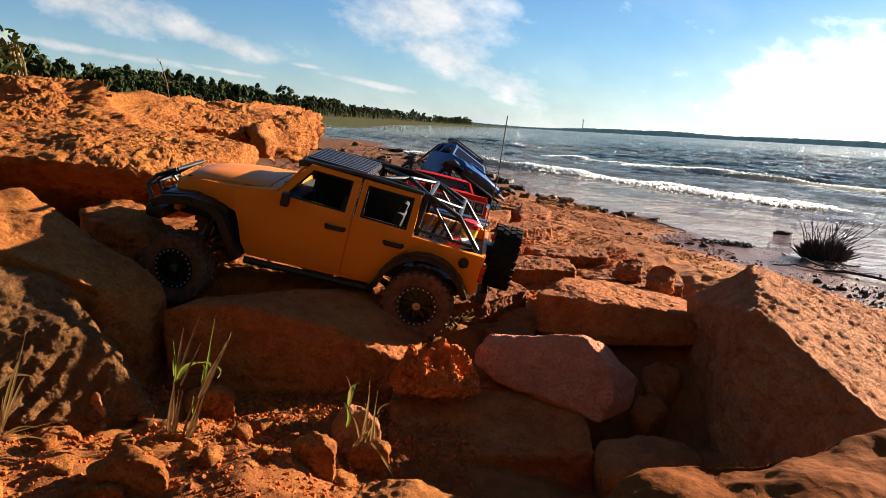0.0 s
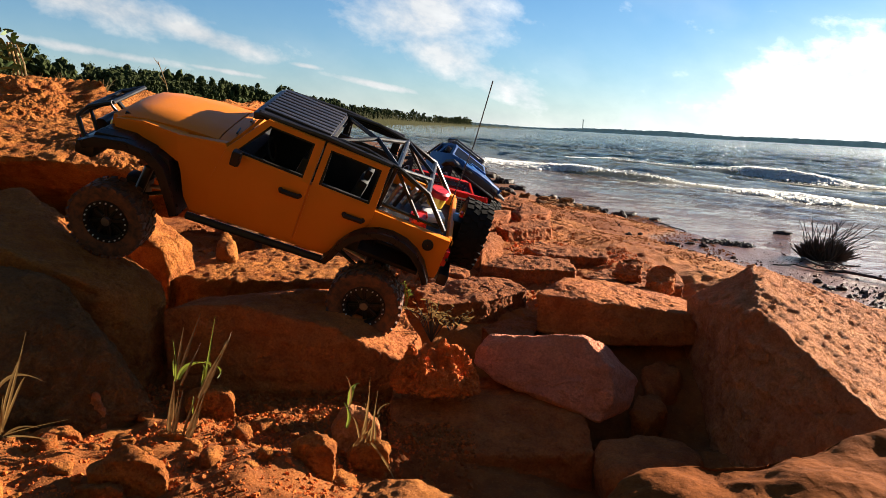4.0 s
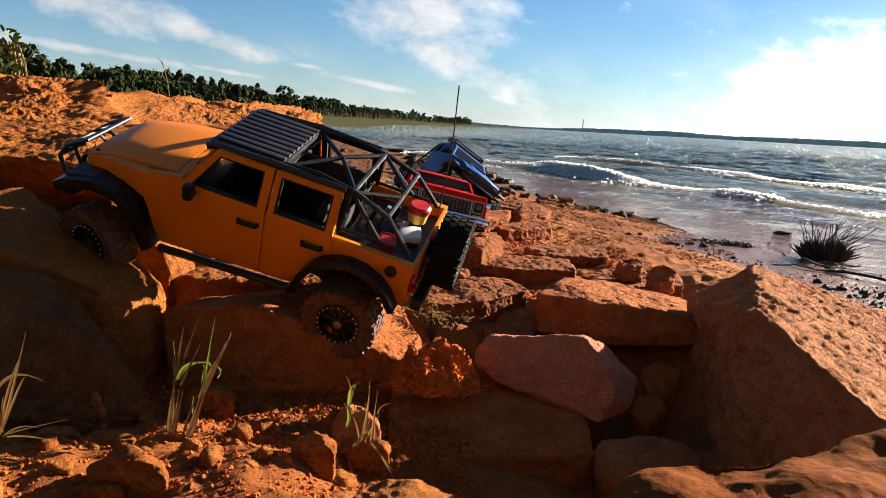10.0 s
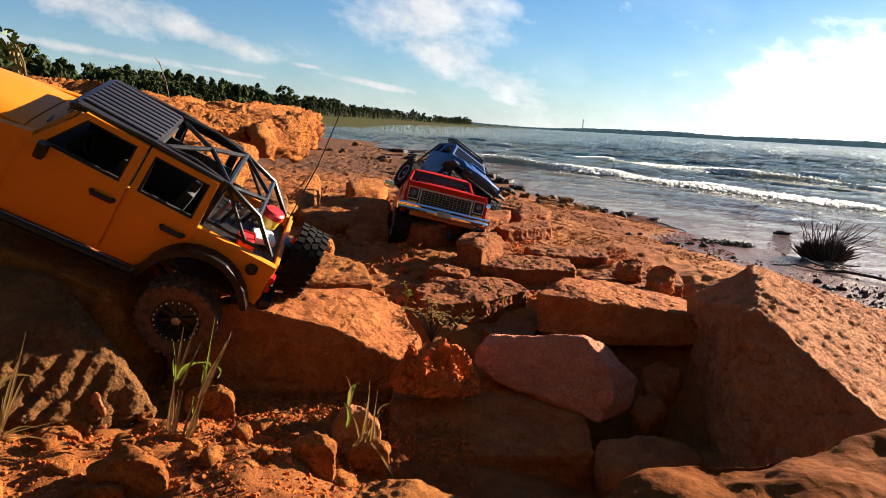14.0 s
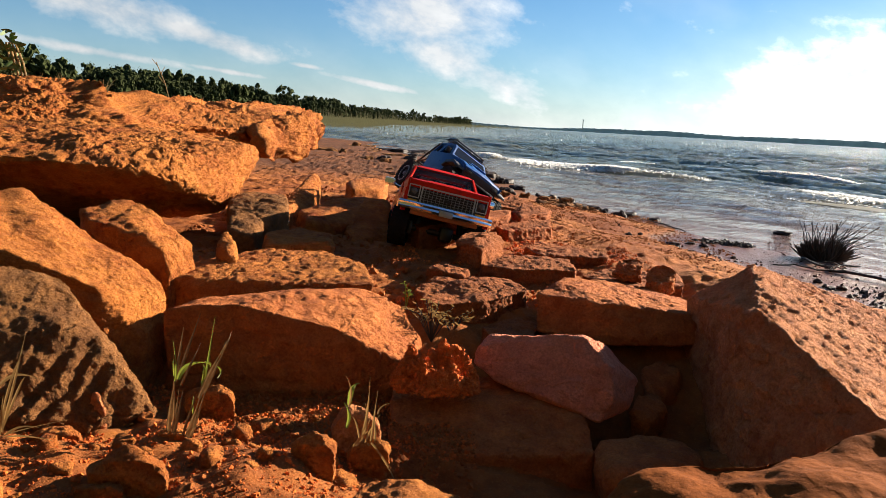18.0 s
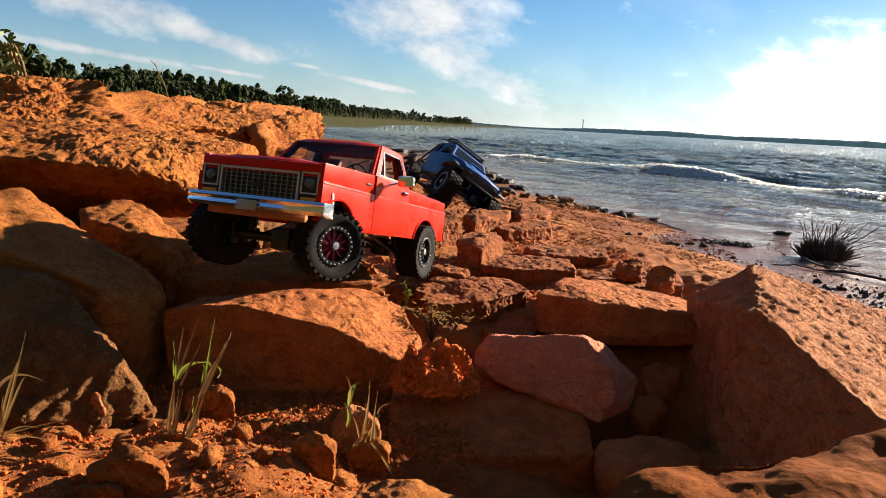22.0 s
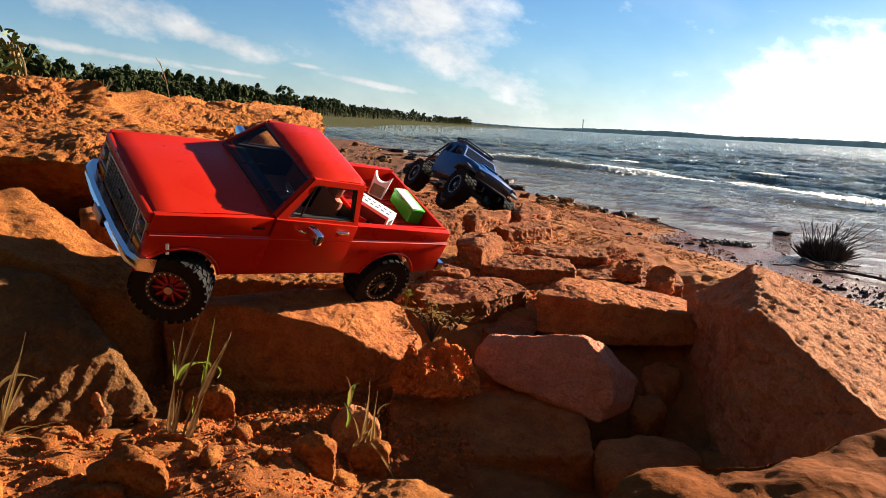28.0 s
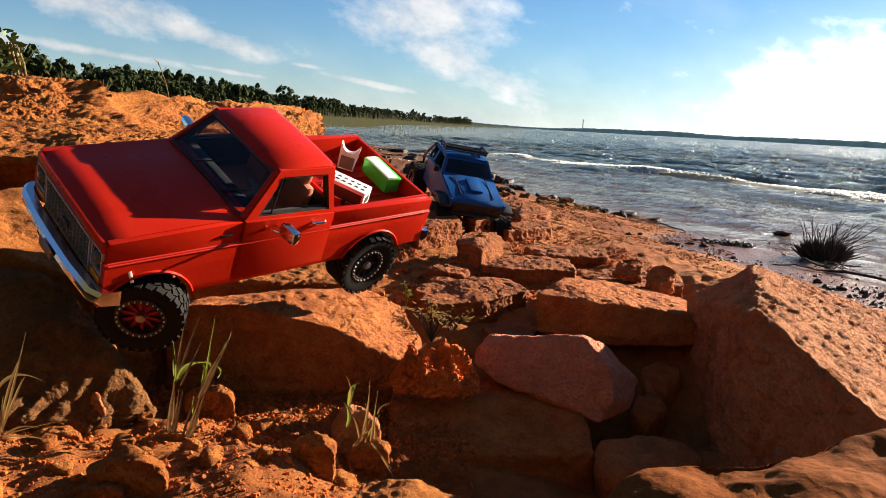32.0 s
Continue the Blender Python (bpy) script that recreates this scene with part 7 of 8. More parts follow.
def ledge_plant():
    """A leafy plant on top of the ledge."""
    rng = random.Random(12)
    th = thing("leafy_plant", "leafy green plant with pale stalks on the sandstone ledge", "plant")
    th.location = (-1.231, 2.05, 0.415)
    for k in range(4):
        part("stalk", tube([(0.01 * k, 0, -0.02), (0.012 * k - 0.02, 0.01, 0.05), (0.008 * k - 0.02, 0.0, 0.105)], 0.003, 6), dry_grass, th)
    for k in range(46):
        z = rng.uniform(0.02, 0.135)
        c = Vector((rng.gauss(-0.01, 0.016) + 0.01 * math.sin(z * 40), rng.gauss(0, 0.015), z))
        d = Vector((rng.uniform(-1, 1), rng.uniform(-0.5, 0.5), rng.uniform(-0.4, 0.6))).normalized() * rng.uniform(0.016, 0.034)
        part("leaf", blade(c, c + d, 0.0065, (0, 0, -0.006), bmesh.new(), 5), green_leaf, th)
    return th


green_leaf = plain("green_leaf", (0.10, 0.16, 0.03), 0.5, 0, 0.4, 30)
leafy = ledge_plant()


def stalk(label, base, lean, h):
    th = thing("dry_stalk", label, "grass", "dry stalks")
    th.location = base
    part("stem", tube([(0, 0, -0.02), (lean * 0.4, 0, h * 0.5), (lean, 0, h)], 0.0017, 6), dry_grass, th)
    for k in range(3):
        z = h * (0.5 + 0.2 * k)
        part("blade", blade((lean * z / h, 0, z), (lean * z / h + 0.02 * (1 if k % 2 else -1), 0, z + 0.03), 0.0014, (0, 0, 0), bmesh.new(), 5), dry_grass, th)
    return th


ledge_stalk = stalk("thin dry grass stalk on the ledge", (-1.066, 2.75, 0.380), -0.04, 0.155)
# dry grass along the top of the ledge
edge_rng = random.Random(7)
for k in range(7):
    tx = -1.42 + 0.06 * k
    tips = [(edge_rng.uniform(-0.03, 0.03), edge_rng.uniform(-0.02, 0.02), edge_rng.uniform(0.02, 0.05)) for q in range(8)]
    tuft("short dry grass on top of the ledge", (tx, 2.10 + 0.02 * k, 0.40), [((0, 0, -0.01), (p[0] * 0.3, p[1], p[2] * 0.6), p, 0.0014, q % 2) for q, p in enumerate(tips)], (dry_grass, reed_green))


def reed_clump():
    """The dark spiky clump at the water's edge."""
    rng = random.Random(21)
    th = thing("reed_clump", "dark spiky clump of dead reeds in shallow water", "reeds")
    th.location = (1.222, 2.258, 0.0)
    core = bmesh.new()
    for k in range(520):
        a, up = rng.uniform(0, 2 * math.pi), rng.random()
        r = 0.058 * math.sqrt(rng.random())
        p = Vector((r * math.cos(a), 0.8 * r * math.sin(a), -0.004))
        out = Vector((p.x * 1.5 + rng.gauss(0, 0.015) + 0.006, p.y * 1.4 + rng.gauss(0, 0.012), 0.066 * (0.45 + 0.7 * up) * (1 - (r / 0.085) ** 2)))
        blade(p, out, 0.0034, (0, 0, 0), core, 4)
    tagged(part("matted_core", core, dark_reed, th), kind="stuff")
    for k in range(46):
        a = radians(18 + 100 * rng.random() ** 0.9)
        L = rng.uniform(0.075, 0.125) + 0.085 * rng.random() * max(0.0, math.cos(a))
        c = Vector((rng.uniform(-0.045, 0.05), rng.uniform(-0.035, 0.035), 0.012))
        tip = c + Vector((math.cos(a) * L, rng.uniform(-0.05, 0.03), math.sin(a) * L * 0.95))
        part("reed", tube([c, c.lerp(tip, 0.55) + Vector((0, 0, rng.uniform(-0.002, 0.006))), tip], rng.uniform(0.0008, 0.0014), 5), dark_reed, th)


reed_clump()


def branch(label, points, r, twigs, seed):
    rng = random.Random(seed)
    th = thing("driftwood_branch", label, "driftwood", "drift")
    line = []
    for p, q in zip(points, points[1:]):
        for u in (0.0, 0.33, 0.67):
            line.append(Vector(p).lerp(Vector(q), u) + Vector((rng.gauss(0, 1.6 * r), rng.gauss(0, 1.6 * r), rng.uniform(0, 0.8 * r))))
    line.append(Vector(points[-1]))
    part("limb", tube(line, r, 7), dark_reed, th)
    for k in range(twigs):
        p = line[rng.randrange(1, len(line) - 1)]
        d = Vector((rng.uniform(-0.05, 0.09), rng.uniform(-0.07, 0.07), rng.uniform(0.0, 0.02)))
        bend = Vector((rng.gauss(0, 0.012), rng.gauss(0, 0.012), 0.004))
        part("twig", tube([p, p + d * 0.4 + bend, p + d * 0.75 - bend * 0.4, p + d], r * 0.42, 5), dark_reed, th)
    return th


branch("dark driftwood branch lying in shallow water", [(1.117, 2.212, 0.006), (1.112, 2.08, 0.012), (1.110, 1.99, 0.008), (1.169, 1.931, 0.012), (1.21, 1.85, 0.008), (1.30, 1.82, 0.008)], 0.0038, 9, 2)
branch("thin dark driftwood branch on wet sand", [(0.965, 2.04, 0.008), (1.03, 2.045, 0.010), (1.07, 1.99, 0.008), (1.13, 1.985, 0.010)], 0.0022, 5, 3)
branch("thin twig lying on the sand", [(0.83, 2.85, 0.020), (0.87, 2.72, 0.018), (0.90, 2.63, 0.014)], 0.0022, 2, 4)
branch("thin stick on the shore", [(0.43, 2.60, 0.045), (0.51, 2.70, 0.036), (0.62, 2.80, 0.030)], 0.0020, 1, 6)


def worn_stone(name, label, x, y, wide, deep, high, seed, mat, group):
    """A low rounded stone, a third of it sunk in the ground."""
    g = random.Random(seed)
    dirs, faces = ico(4)
    lumps = fbm(dirs * 1.4 + seed, 3, 0.55, seed)
    chips = np.abs(fbm(dirs * 4.0 + seed, 3, 0.55, seed + 1))
    v = dirs * (1 + 0.32 * lumps - 0.16 * chips)[:, None]
    c, s = math.cos(g.uniform(-0.5, 0.5)), math.sin(g.uniform(-0.5, 0.5))
    v = np.stack([wide * v[:, 0], deep * v[:, 1], high * (v[:, 2] + 0.30 * v[:, 0] * s)], -1)
    ob = new(name, mesh_of(name, v, faces, mat))
    z = max(float(ground_height(np.array([x]), np.array([y]))[0]), -0.004)
    ob.location, ob.rotation_euler = (x, y, z + 0.25 * high), (0, 0, math.atan2(s, c))
    return tagged(ob, label, "stone", group)


SHORE_STONES = [(0.755, 3.03, 0.022, 0.024), (0.715, 3.41, 0.035, 0.014), (0.73, 2.235, 0.023, 0.013), (0.865, 2.33, 0.014, 0.009), (0.83, 2.36, 0.018, 0.006), (1.375, 2.86, 0.036, 0.010), (0.63, 3.36, 0.04, 0.012),
                (0.95, 2.47, 0.010, 0.008), (0.98, 2.44, 0.012, 0.006), (1.00, 2.50, 0.014, 0.007), (1.035, 2.40, 0.011, 0.007), (0.93, 2.50, 0.012, 0.006), (0.62, 2.36, 0.010, 0.007), (0.67, 2.40, 0.009, 0.006), (0.97, 1.80, 0.011, 0.009),
                (1.00, 1.74, 0.012, 0.008), (0.88, 2.12, 0.009, 0.006), (0.78, 2.10, 0.008, 0.006), (0.30, 3.6, 0.05, 0.03), (0.18, 3.9, 0.06, 0.04), (0.42, 4.2, 0.05, 0.02), (0.10, 5.2, 0.06, 0.03), (-0.12, 6.0, 0.09, 0.04), (-0.35, 6.6, 0.07, 0.03), (-0.55, 6.1, 0.06, 0.03)]
for k, (x, y, w, h) in enumerate(SHORE_STONES):
    worn_stone("shore_stone", "dark wet stone at the water's edge", x, y, w, 0.75 * w, h, 60 + k, wet_rock, "shore stones")

# rounded stones on the loose soil before the slabs
for k in range(120):
    g = random.Random(300 + k)
    x, y, r = g.uniform(-0.50, 0.02), g.uniform(0.52, 0.86), 0.003 + 0.018 * g.random() ** 3.2
    z = float(ground_height(np.array([x]), np.array([y]))[0])
    pts = [(x + r * g.uniform(0.7, 1.2) * math.cos(a), y + r * g.uniform(0.7, 1.1) * math.sin(a), z + r * g.uniform(0.3, 1.1)) for a in (0.3, 1.4, 2.5, 3.6, 4.7, 5.7)]
    block("pebble", "small orange sandstone pebble on loose soil", pts, foot=z - 0.3 * r, edge=5, rough=0.30 * r, res=3, worn=0.4, category="stone")["group"] = "pebbles"

# ragged dark rocks on the wet flats beyond the crawler
for k in range(95):
    g = random.Random(40 + k)
    y = 2.9 * (9.5 / 2.9) ** g.random()
    inland = g.random() ** 1.2
    x = float(shore_x(y)) - 1.0 * inland * (y / 5) + 0.12
    w, h = 0.022 * y * g.uniform(0.25, 1.0), 0.012 + 0.034 * g.random() ** 2
    z = max(0.0, float(ground_height(np.array([x]), np.array([y]))[0]))
    pts = [(x + w * math.cos(a) * g.uniform(0.6, 1.2), y + 0.7 * w * math.sin(a) * g.uniform(0.6, 1.2), z + h * g.uniform(0.4, 1.1)) for a in (0.2, 1.2, 2.2, 3.2, 4.2, 5.3)]
    dry = inland > 0.35
    block("shore_outcrop", "low ragged brown rock on the flats" if dry else "low dark wet rock at the water's edge", pts, foot=z - 0.05, edge=12, rough=0.25 * h + 0.012, res=4, worn=1.8, mat=stained_stone if dry else wet_rock)["group"] = "shore rocks"
block("shore_boulder", "dark wet boulder at the water's edge", [(-0.30, 4.75, 0.095), (-0.22, 4.80, 0.125), (-0.08, 4.80, 0.115), (0.02, 4.75, 0.080), (-0.06, 4.60, 0.085), (-0.26, 4.60, 0.080)], foot=-0.04, flare=1.1, edge=14, rough=0.03, res=5, worn=1.8, mat=wet_rock)


# ---- loose crumbs and pebbles ----
def crumbs(name, label, n, seed, x0, x1, y0, y1, lo, hi, mat, centre=None):
    rng = np.random.default_rng(seed)
    if centre is None:
        x, y = rng.uniform(x0, x1, n), rng.uniform(y0, y1, n)
        keep = fbm(np.stack([x * 9, y * 9, 0 * x], -1), 3, seed=seed) > -0.15
        x, y = x[keep], y[keep]
        z = np.maximum(ground_height(x, y), -0.004)
    else:
        cx, cy, sx, sy, cz, hz = centre
        a, r = rng.uniform(0, 6.283, n), rng.uniform(0, 1, n) ** 0.6
        x, y = cx + sx * r * np.cos(a), cy + sy * r * np.sin(a)
        z = cz + hz * (1 - r ** 4) * (1 + 0.8 * fbm(np.stack([x * 60, y * 60, 0 * x], -1), 2, seed=2)) + rng.uniform(-0.006, 0.002, n)
    s = lo * (hi / lo) ** (rng.uniform(0, 1, len(x)) ** 2.6)
    A = spin_scale(rng, len(x), 1, 1) * s[:, None, None]
    return scatter_mesh(name, ROCKLET, (A, np.stack([x, y, z + 0.25 * s], -1)), mat, label, "soil" if "soil" in label else "pebbles")


crumbs("soil_pebbles", "loose dark grit on orange soil", 13000, 23, -0.58, 0.05, 0.46, 0.90, 0.0006, 0.0048, red_soil)
crumbs("soil_crumbs", "loose crumbs of orange soil and small pebbles", 14000, 3, -0.58, 0.05, 0.46, 0.90, 0.0006, 0.0034, sunlit_soil)
crumbs("soil_clods", "heap of crumbling bright orange soil clods", 14000, 5, 0, 0, 0, 0, 0.0008, 0.0048, sunlit_soil, (0.000, 0.856, 0.056, 0.034, 0.034, 0.028))
crumbs("slope_crumbs", "loose orange soil and chips on the slope", 14000, 6, -0.10, 0.45, 0.96, 1.75, 0.0008, 0.0050, sunlit_soil)
crumbs("sand_pebbles", "small dark pebbles and drift on the wet sand", 1000, 7, 0.60, 1.3, 1.6, 2.6, 0.0012, 0.0060, wet_rock)
crumbs("drift_bits", "dark broken drift in the wash", 420, 11, 0, 0, 0, 0, 0.0018, 0.0110, dark_reed, (0.985, 2.45, 0.105, 0.060, 0.003, 0.002))
crumbs("drift_line", "dark broken drift along the strand", 700, 12, 0.95, 1.30, 1.45, 1.82, 0.0015, 0.0100, dark_reed)
crumbs("shore_gravel", "orange gravel above the wet sand", 16000, 13, 0.10, 0.92, 1.7, 3.2, 0.0012, 0.0048, sandstone)
crumbs("track_crumbs", "loose orange chips between the rocks", 7000, 8, -0.62, 0.10, 1.15, 3.0, 0.0015, 0.010, red_soil)


# ---- waves: low swells with broken foam, each one rigid piece of water that runs in ----
WAVE_TURN = -58.0


FLECK = ([(-1, 0, 0), (-0.3, 0.8, 0.25), (0.5, 0.7, -0.1), (1, 0, 0.15), (0.4, -0.75, -0.2), (-0.5, -0.7, 0.1)], [(0, 1, 2, 3), (0, 3, 4, 5)])


def make_wave(seed, length=8.5, height=0.066, broken=1.0):
    rng = np.random.default_rng(seed)
    th = thing("wave", "low brown wave breaking into white foam", "wave", "waves")
    u = np.linspace(-length / 2, length / 2, 260)
    v = np.linspace(-0.55, 0.55, 46)
    U, V = np.meshgrid(u, v)
    bend = 0.10 * np.sin(U * 0.9 + seed) + 0.05 * np.sin(U * 2.1 + 2 * seed)
    W = V - bend
    p = np.stack([U * 0.8, 0 * U, 0 * U + seed], -1)
    crest = np.clip(0.55 + 0.6 * fbm(p, 3, seed=seed), 0.05, 1.2) * np.clip((length / 2 - np.abs(U)) / 1.2, 0, 1)
    shape = np.where(W < 0, np.exp(-(W / 0.10) ** 2), np.exp(-(W / 0.20) ** 2))
    q = np.stack([U * 5, V * 14, 0 * U], -1)
    z = height * crest * shape - 0.016 + 0.004 * fbm(q, 3, seed=seed + 2) * shape
    z = np.where(np.abs(V) > 0.5, -0.05, z)
    body = new("swell", grid_mesh("swell", u, v, z, silt_water))
    body.parent = th
    # foam: a thick roll of bubbles down the front, lace before and behind it
    n = 46000
    fu = rng.uniform(-length / 2, length / 2, n)
    lace = rng.uniform(0, 1, n) < 0.28
    patch = fbm(np.stack([fu * 1.3, 0 * fu, 0 * fu + seed], -1), 3, 0.6, seed=seed + 8)
    thick = np.clip(broken * (0.60 + 1.9 * patch), 0.0, 1.2) * np.clip((length / 2 - np.abs(fu)) / 1.2, 0, 1)
    fw = np.where(lace, rng.normal(-0.26, 0.14, n) + 0.05 * np.sin(fu * 7), -0.045 + rng.normal(0, 0.055, n) * (0.3 + 0.7 * thick))
    streak = fbm(np.stack([fu * 3.0, fw * 22, 0 * fu + 5], -1), 3, 0.6, seed=seed + 4)
    keep = np.where(lace, (streak > 0.16) & (rng.uniform(0, 1, n) < 0.6 * broken), rng.uniform(0, 1, n) < thick + 0.1 * broken)
    fu, fw, thick, lace = fu[keep], fw[keep], thick[keep], lace[keep]
    fv = fw + 0.10 * np.sin(fu * 0.9 + seed) + 0.05 * np.sin(fu * 2.1 + 2 * seed)
    crest = np.clip(0.55 + 0.6 * fbm(np.stack([fu * 0.8, 0 * fu, 0 * fu + seed], -1), 3, seed=seed), 0.05, 1.2) * np.clip((length / 2 - np.abs(fu)) / 1.2, 0, 1)
    fz = height * crest * np.where(fw < 0, np.exp(-(fw / 0.10) ** 2), np.exp(-(fw / 0.20) ** 2)) + np.where(lace, -0.004, rng.uniform(-0.008, 0.012, len(fu)) * np.clip(thick, 0.3, 1))
    size = np.where(lace, rng.uniform(0.003, 0.008, len(fu)), rng.uniform(0.004, 0.013, len(fu)) * (0.5 + 0.5 * thick))
    A = spin_scale(rng, len(fu), 0.8, 1.2) * size[:, None, None]
    A[:, 0, :] *= 1.5
    A[:, 2, :] *= np.where(lace, 0.3, 0.9)[:, None]
    foam = scatter_mesh("foam", FLECK, (A, np.stack([fu, fv, fz], -1)), foam_white, "", "", True)
    foam.parent = th
    foam["label"] = "broken white foam"
    return th


waves = [make_wave(s, broken=b) for s, b in ((1, 1.0), (2, 0.55), (3, 0.85))]


# ---- what moves: the three models drive over the rocks, their wheels turn, waves run in ----
from mathutils import Quaternion


def at(x, y, z, w, i, j, k):
    return Matrix.Translation((x, y, z)) @ Quaternion((w, i, j, k)).normalized().to_matrix().to_4x4()


def roll_wheels(rows, wheels, radius, sag=(), steer=(), slip=1.0):
    """Turns each wheel by the way that its car has gone; sag: rows of seconds and the drop of the left front and left rear wheel;
    steer: rows of seconds and degrees."""
    base = {k: w.matrix_basis.translation.copy() for k, w in wheels.items()}
    spin, keys = 0.0, [(rows[0][0], 0.0)]
    for (t0, a), (t1, b) in zip(rows, rows[1:]):
        way = (b.translation - a.translation)
        ahead = a.to_3x3() @ Vector((1, 0, 0))
        turn = slip * way.dot(ahead) / radius
        steps = max(1, math.ceil(abs(turn) / 1.1))
        for n in range(1, steps + 1):
            spin += turn / steps
            keys.append((t0 + (t1 - t0) * n / steps, spin))
    for (axle, side), w in wheels.items():
        out = []
        for t, s in keys:
            d = 0.0
            if sag:
                d = float(np.interp(t, [r[0] for r in sag], [r[1 if axle == "F" else 2] for r in sag])) * side
            p = base[axle, side]
            a = float(np.interp(t, [r[0] for r in steer], [r[1] for r in steer])) if steer and axle == "F" else 0.0
            out.append((t, Matrix.Translation((p.x, p.y, p.z + d)) @ Matrix.Rotation(radians(a), 4, "Z") @ Matrix.Rotation(s, 4, "Y")))
        walk(w, out)


def motions():
    jeep_rows = [
        (0.00, at(-0.0303, 1.1087, 0.0999, 0.0337, 0.1061, -0.0427, 0.9929)),
        (0.50, at(-0.0207, 1.1141, 0.1088, 0.0162, 0.0823, -0.1168, 0.9896)),
        (1.00, at(-0.0201, 1.1148, 0.1072, 0.0220, 0.0794, -0.1041, 0.9911)),
        (1.50, at(0.0545, 1.1024, 0.1088, 0.0542, 0.0653, -0.1070, 0.9906)),
        (2.00, at(0.0365, 1.0998, 0.1072, 0.0487, 0.0637, -0.1076, 0.9910)),
        (2.50, at(0.0525, 1.0936, 0.1122, 0.0672, 0.0585, -0.1075, 0.9902)),
        (3.00, at(0.0492, 1.0974, 0.1111, 0.0681, 0.0610, -0.1111, 0.9896)),
        (3.50, at(-0.0694, 1.0720, 0.1683, 0.0359, 0.1735, -0.1409, 0.9740)),
        (5.50, at(-0.1118, 1.0139, 0.1306, -0.0506, 0.1259, -0.0576, 0.9891)),
        (6.00, at(-0.1103, 1.0148, 0.1344, -0.0438, 0.1291, -0.0903, 0.9865)),
        (6.50, at(-0.1108, 1.0172, 0.1357, -0.0407, 0.1307, -0.0989, 0.9856)),
        (7.00, at(-0.1134, 1.0129, 0.1354, -0.0578, 0.1330, -0.0924, 0.9851)),
        (7.50, at(-0.1106, 1.0176, 0.1373, -0.0415, 0.1363, -0.1064, 0.9841)),
        (8.00, at(-0.1104, 1.0124, 0.1364, -0.0199, 0.1417, -0.1194, 0.9825)),
        (8.50, at(-0.1065, 1.0050, 0.1358, 0.0325, 0.1498, -0.1327, 0.9792)),
        (9.00, at(-0.1069, 0.9844, 0.1425, 0.1090, 0.1209, -0.1268, 0.9785)),
        (9.50, at(-0.1089, 0.9856, 0.1397, 0.0939, 0.1155, -0.1736, 0.9735)),
        (10.00, at(-0.1096, 0.9884, 0.1422, 0.0906, 0.1149, -0.1801, 0.9727)),
        (10.50, at(-0.1103, 0.9947, 0.1439, 0.0893, 0.1182, -0.1935, 0.9698)),
        (11.00, at(-0.1103, 0.9930, 0.1446, 0.0970, 0.1091, -0.1422, 0.9790)),
        (11.50, at(-0.1117, 0.9916, 0.1430, 0.1016, 0.1162, -0.1430, 0.9776)),
        (12.00, at(-0.1165, 0.9912, 0.1442, 0.1015, 0.1138, -0.1431, 0.9779)),
        (12.50, at(-0.1395, 0.9738, 0.1417, 0.1152, 0.1548, -0.1082, 0.9752)),
        (13.00, at(-0.1805, 0.9409, 0.1379, 0.1364, 0.1870, -0.1755, 0.9569)),
        (13.50, at(-0.2157, 0.9429, 0.1501, 0.0719, 0.1694, -0.1458, 0.9721)),
        (14.00, at(-0.3365, 0.9693, 0.1398, -0.0783, 0.2515, -0.1035, 0.9591)),
        (14.50, at(-0.3943, 0.9498, 0.1875, -0.0535, 0.2257, -0.1061, 0.9669)),
        (15.00, at(-0.5000, 0.9350, 0.2350, -0.0396, 0.2217, -0.0669, 0.9720)),
        (15.50, at(-0.6600, 0.9500, 0.2500, -0.0396, 0.2217, -0.0669, 0.9720)),
        (16.00, at(-0.8600, 0.9700, 0.2350, 0.0287, 0.0793, -0.1305, 0.9879)),
        (16.50, at(-1.0800, 1.0000, 0.2000, 0.0287, 0.0793, -0.1305, 0.9879)),
        (17.50, at(-1.5000, 1.0500, 0.1900, 0.0287, 0.0793, -0.1305, 0.9879)),
        (32.00, at(-1.5000, 1.0500, 0.1900, 0.0287, 0.0793, -0.1305, 0.9879))]
    walk(jeep, jeep_rows)
    roll_wheels(jeep_rows, jeep_wheels, 0.0525, [(0, -0.016, 0.020), (1, -0.003, 0.020), (2, 0.004, -0.004), (3, 0.007, -0.010), (3.5, -0.026, -0.018), (6, 0.003, -0.002), (8, 0.006, 0.002), (9, -0.010, 0.0), (12, 0.004, 0.002), (14, -0.004, -0.008), (32, 0, 0)], steer=[(0, -6), (3, -6), (3.5, 0), (6, -10), (8, -14), (9, -16), (12, -12), (13, 0), (32, 0)])
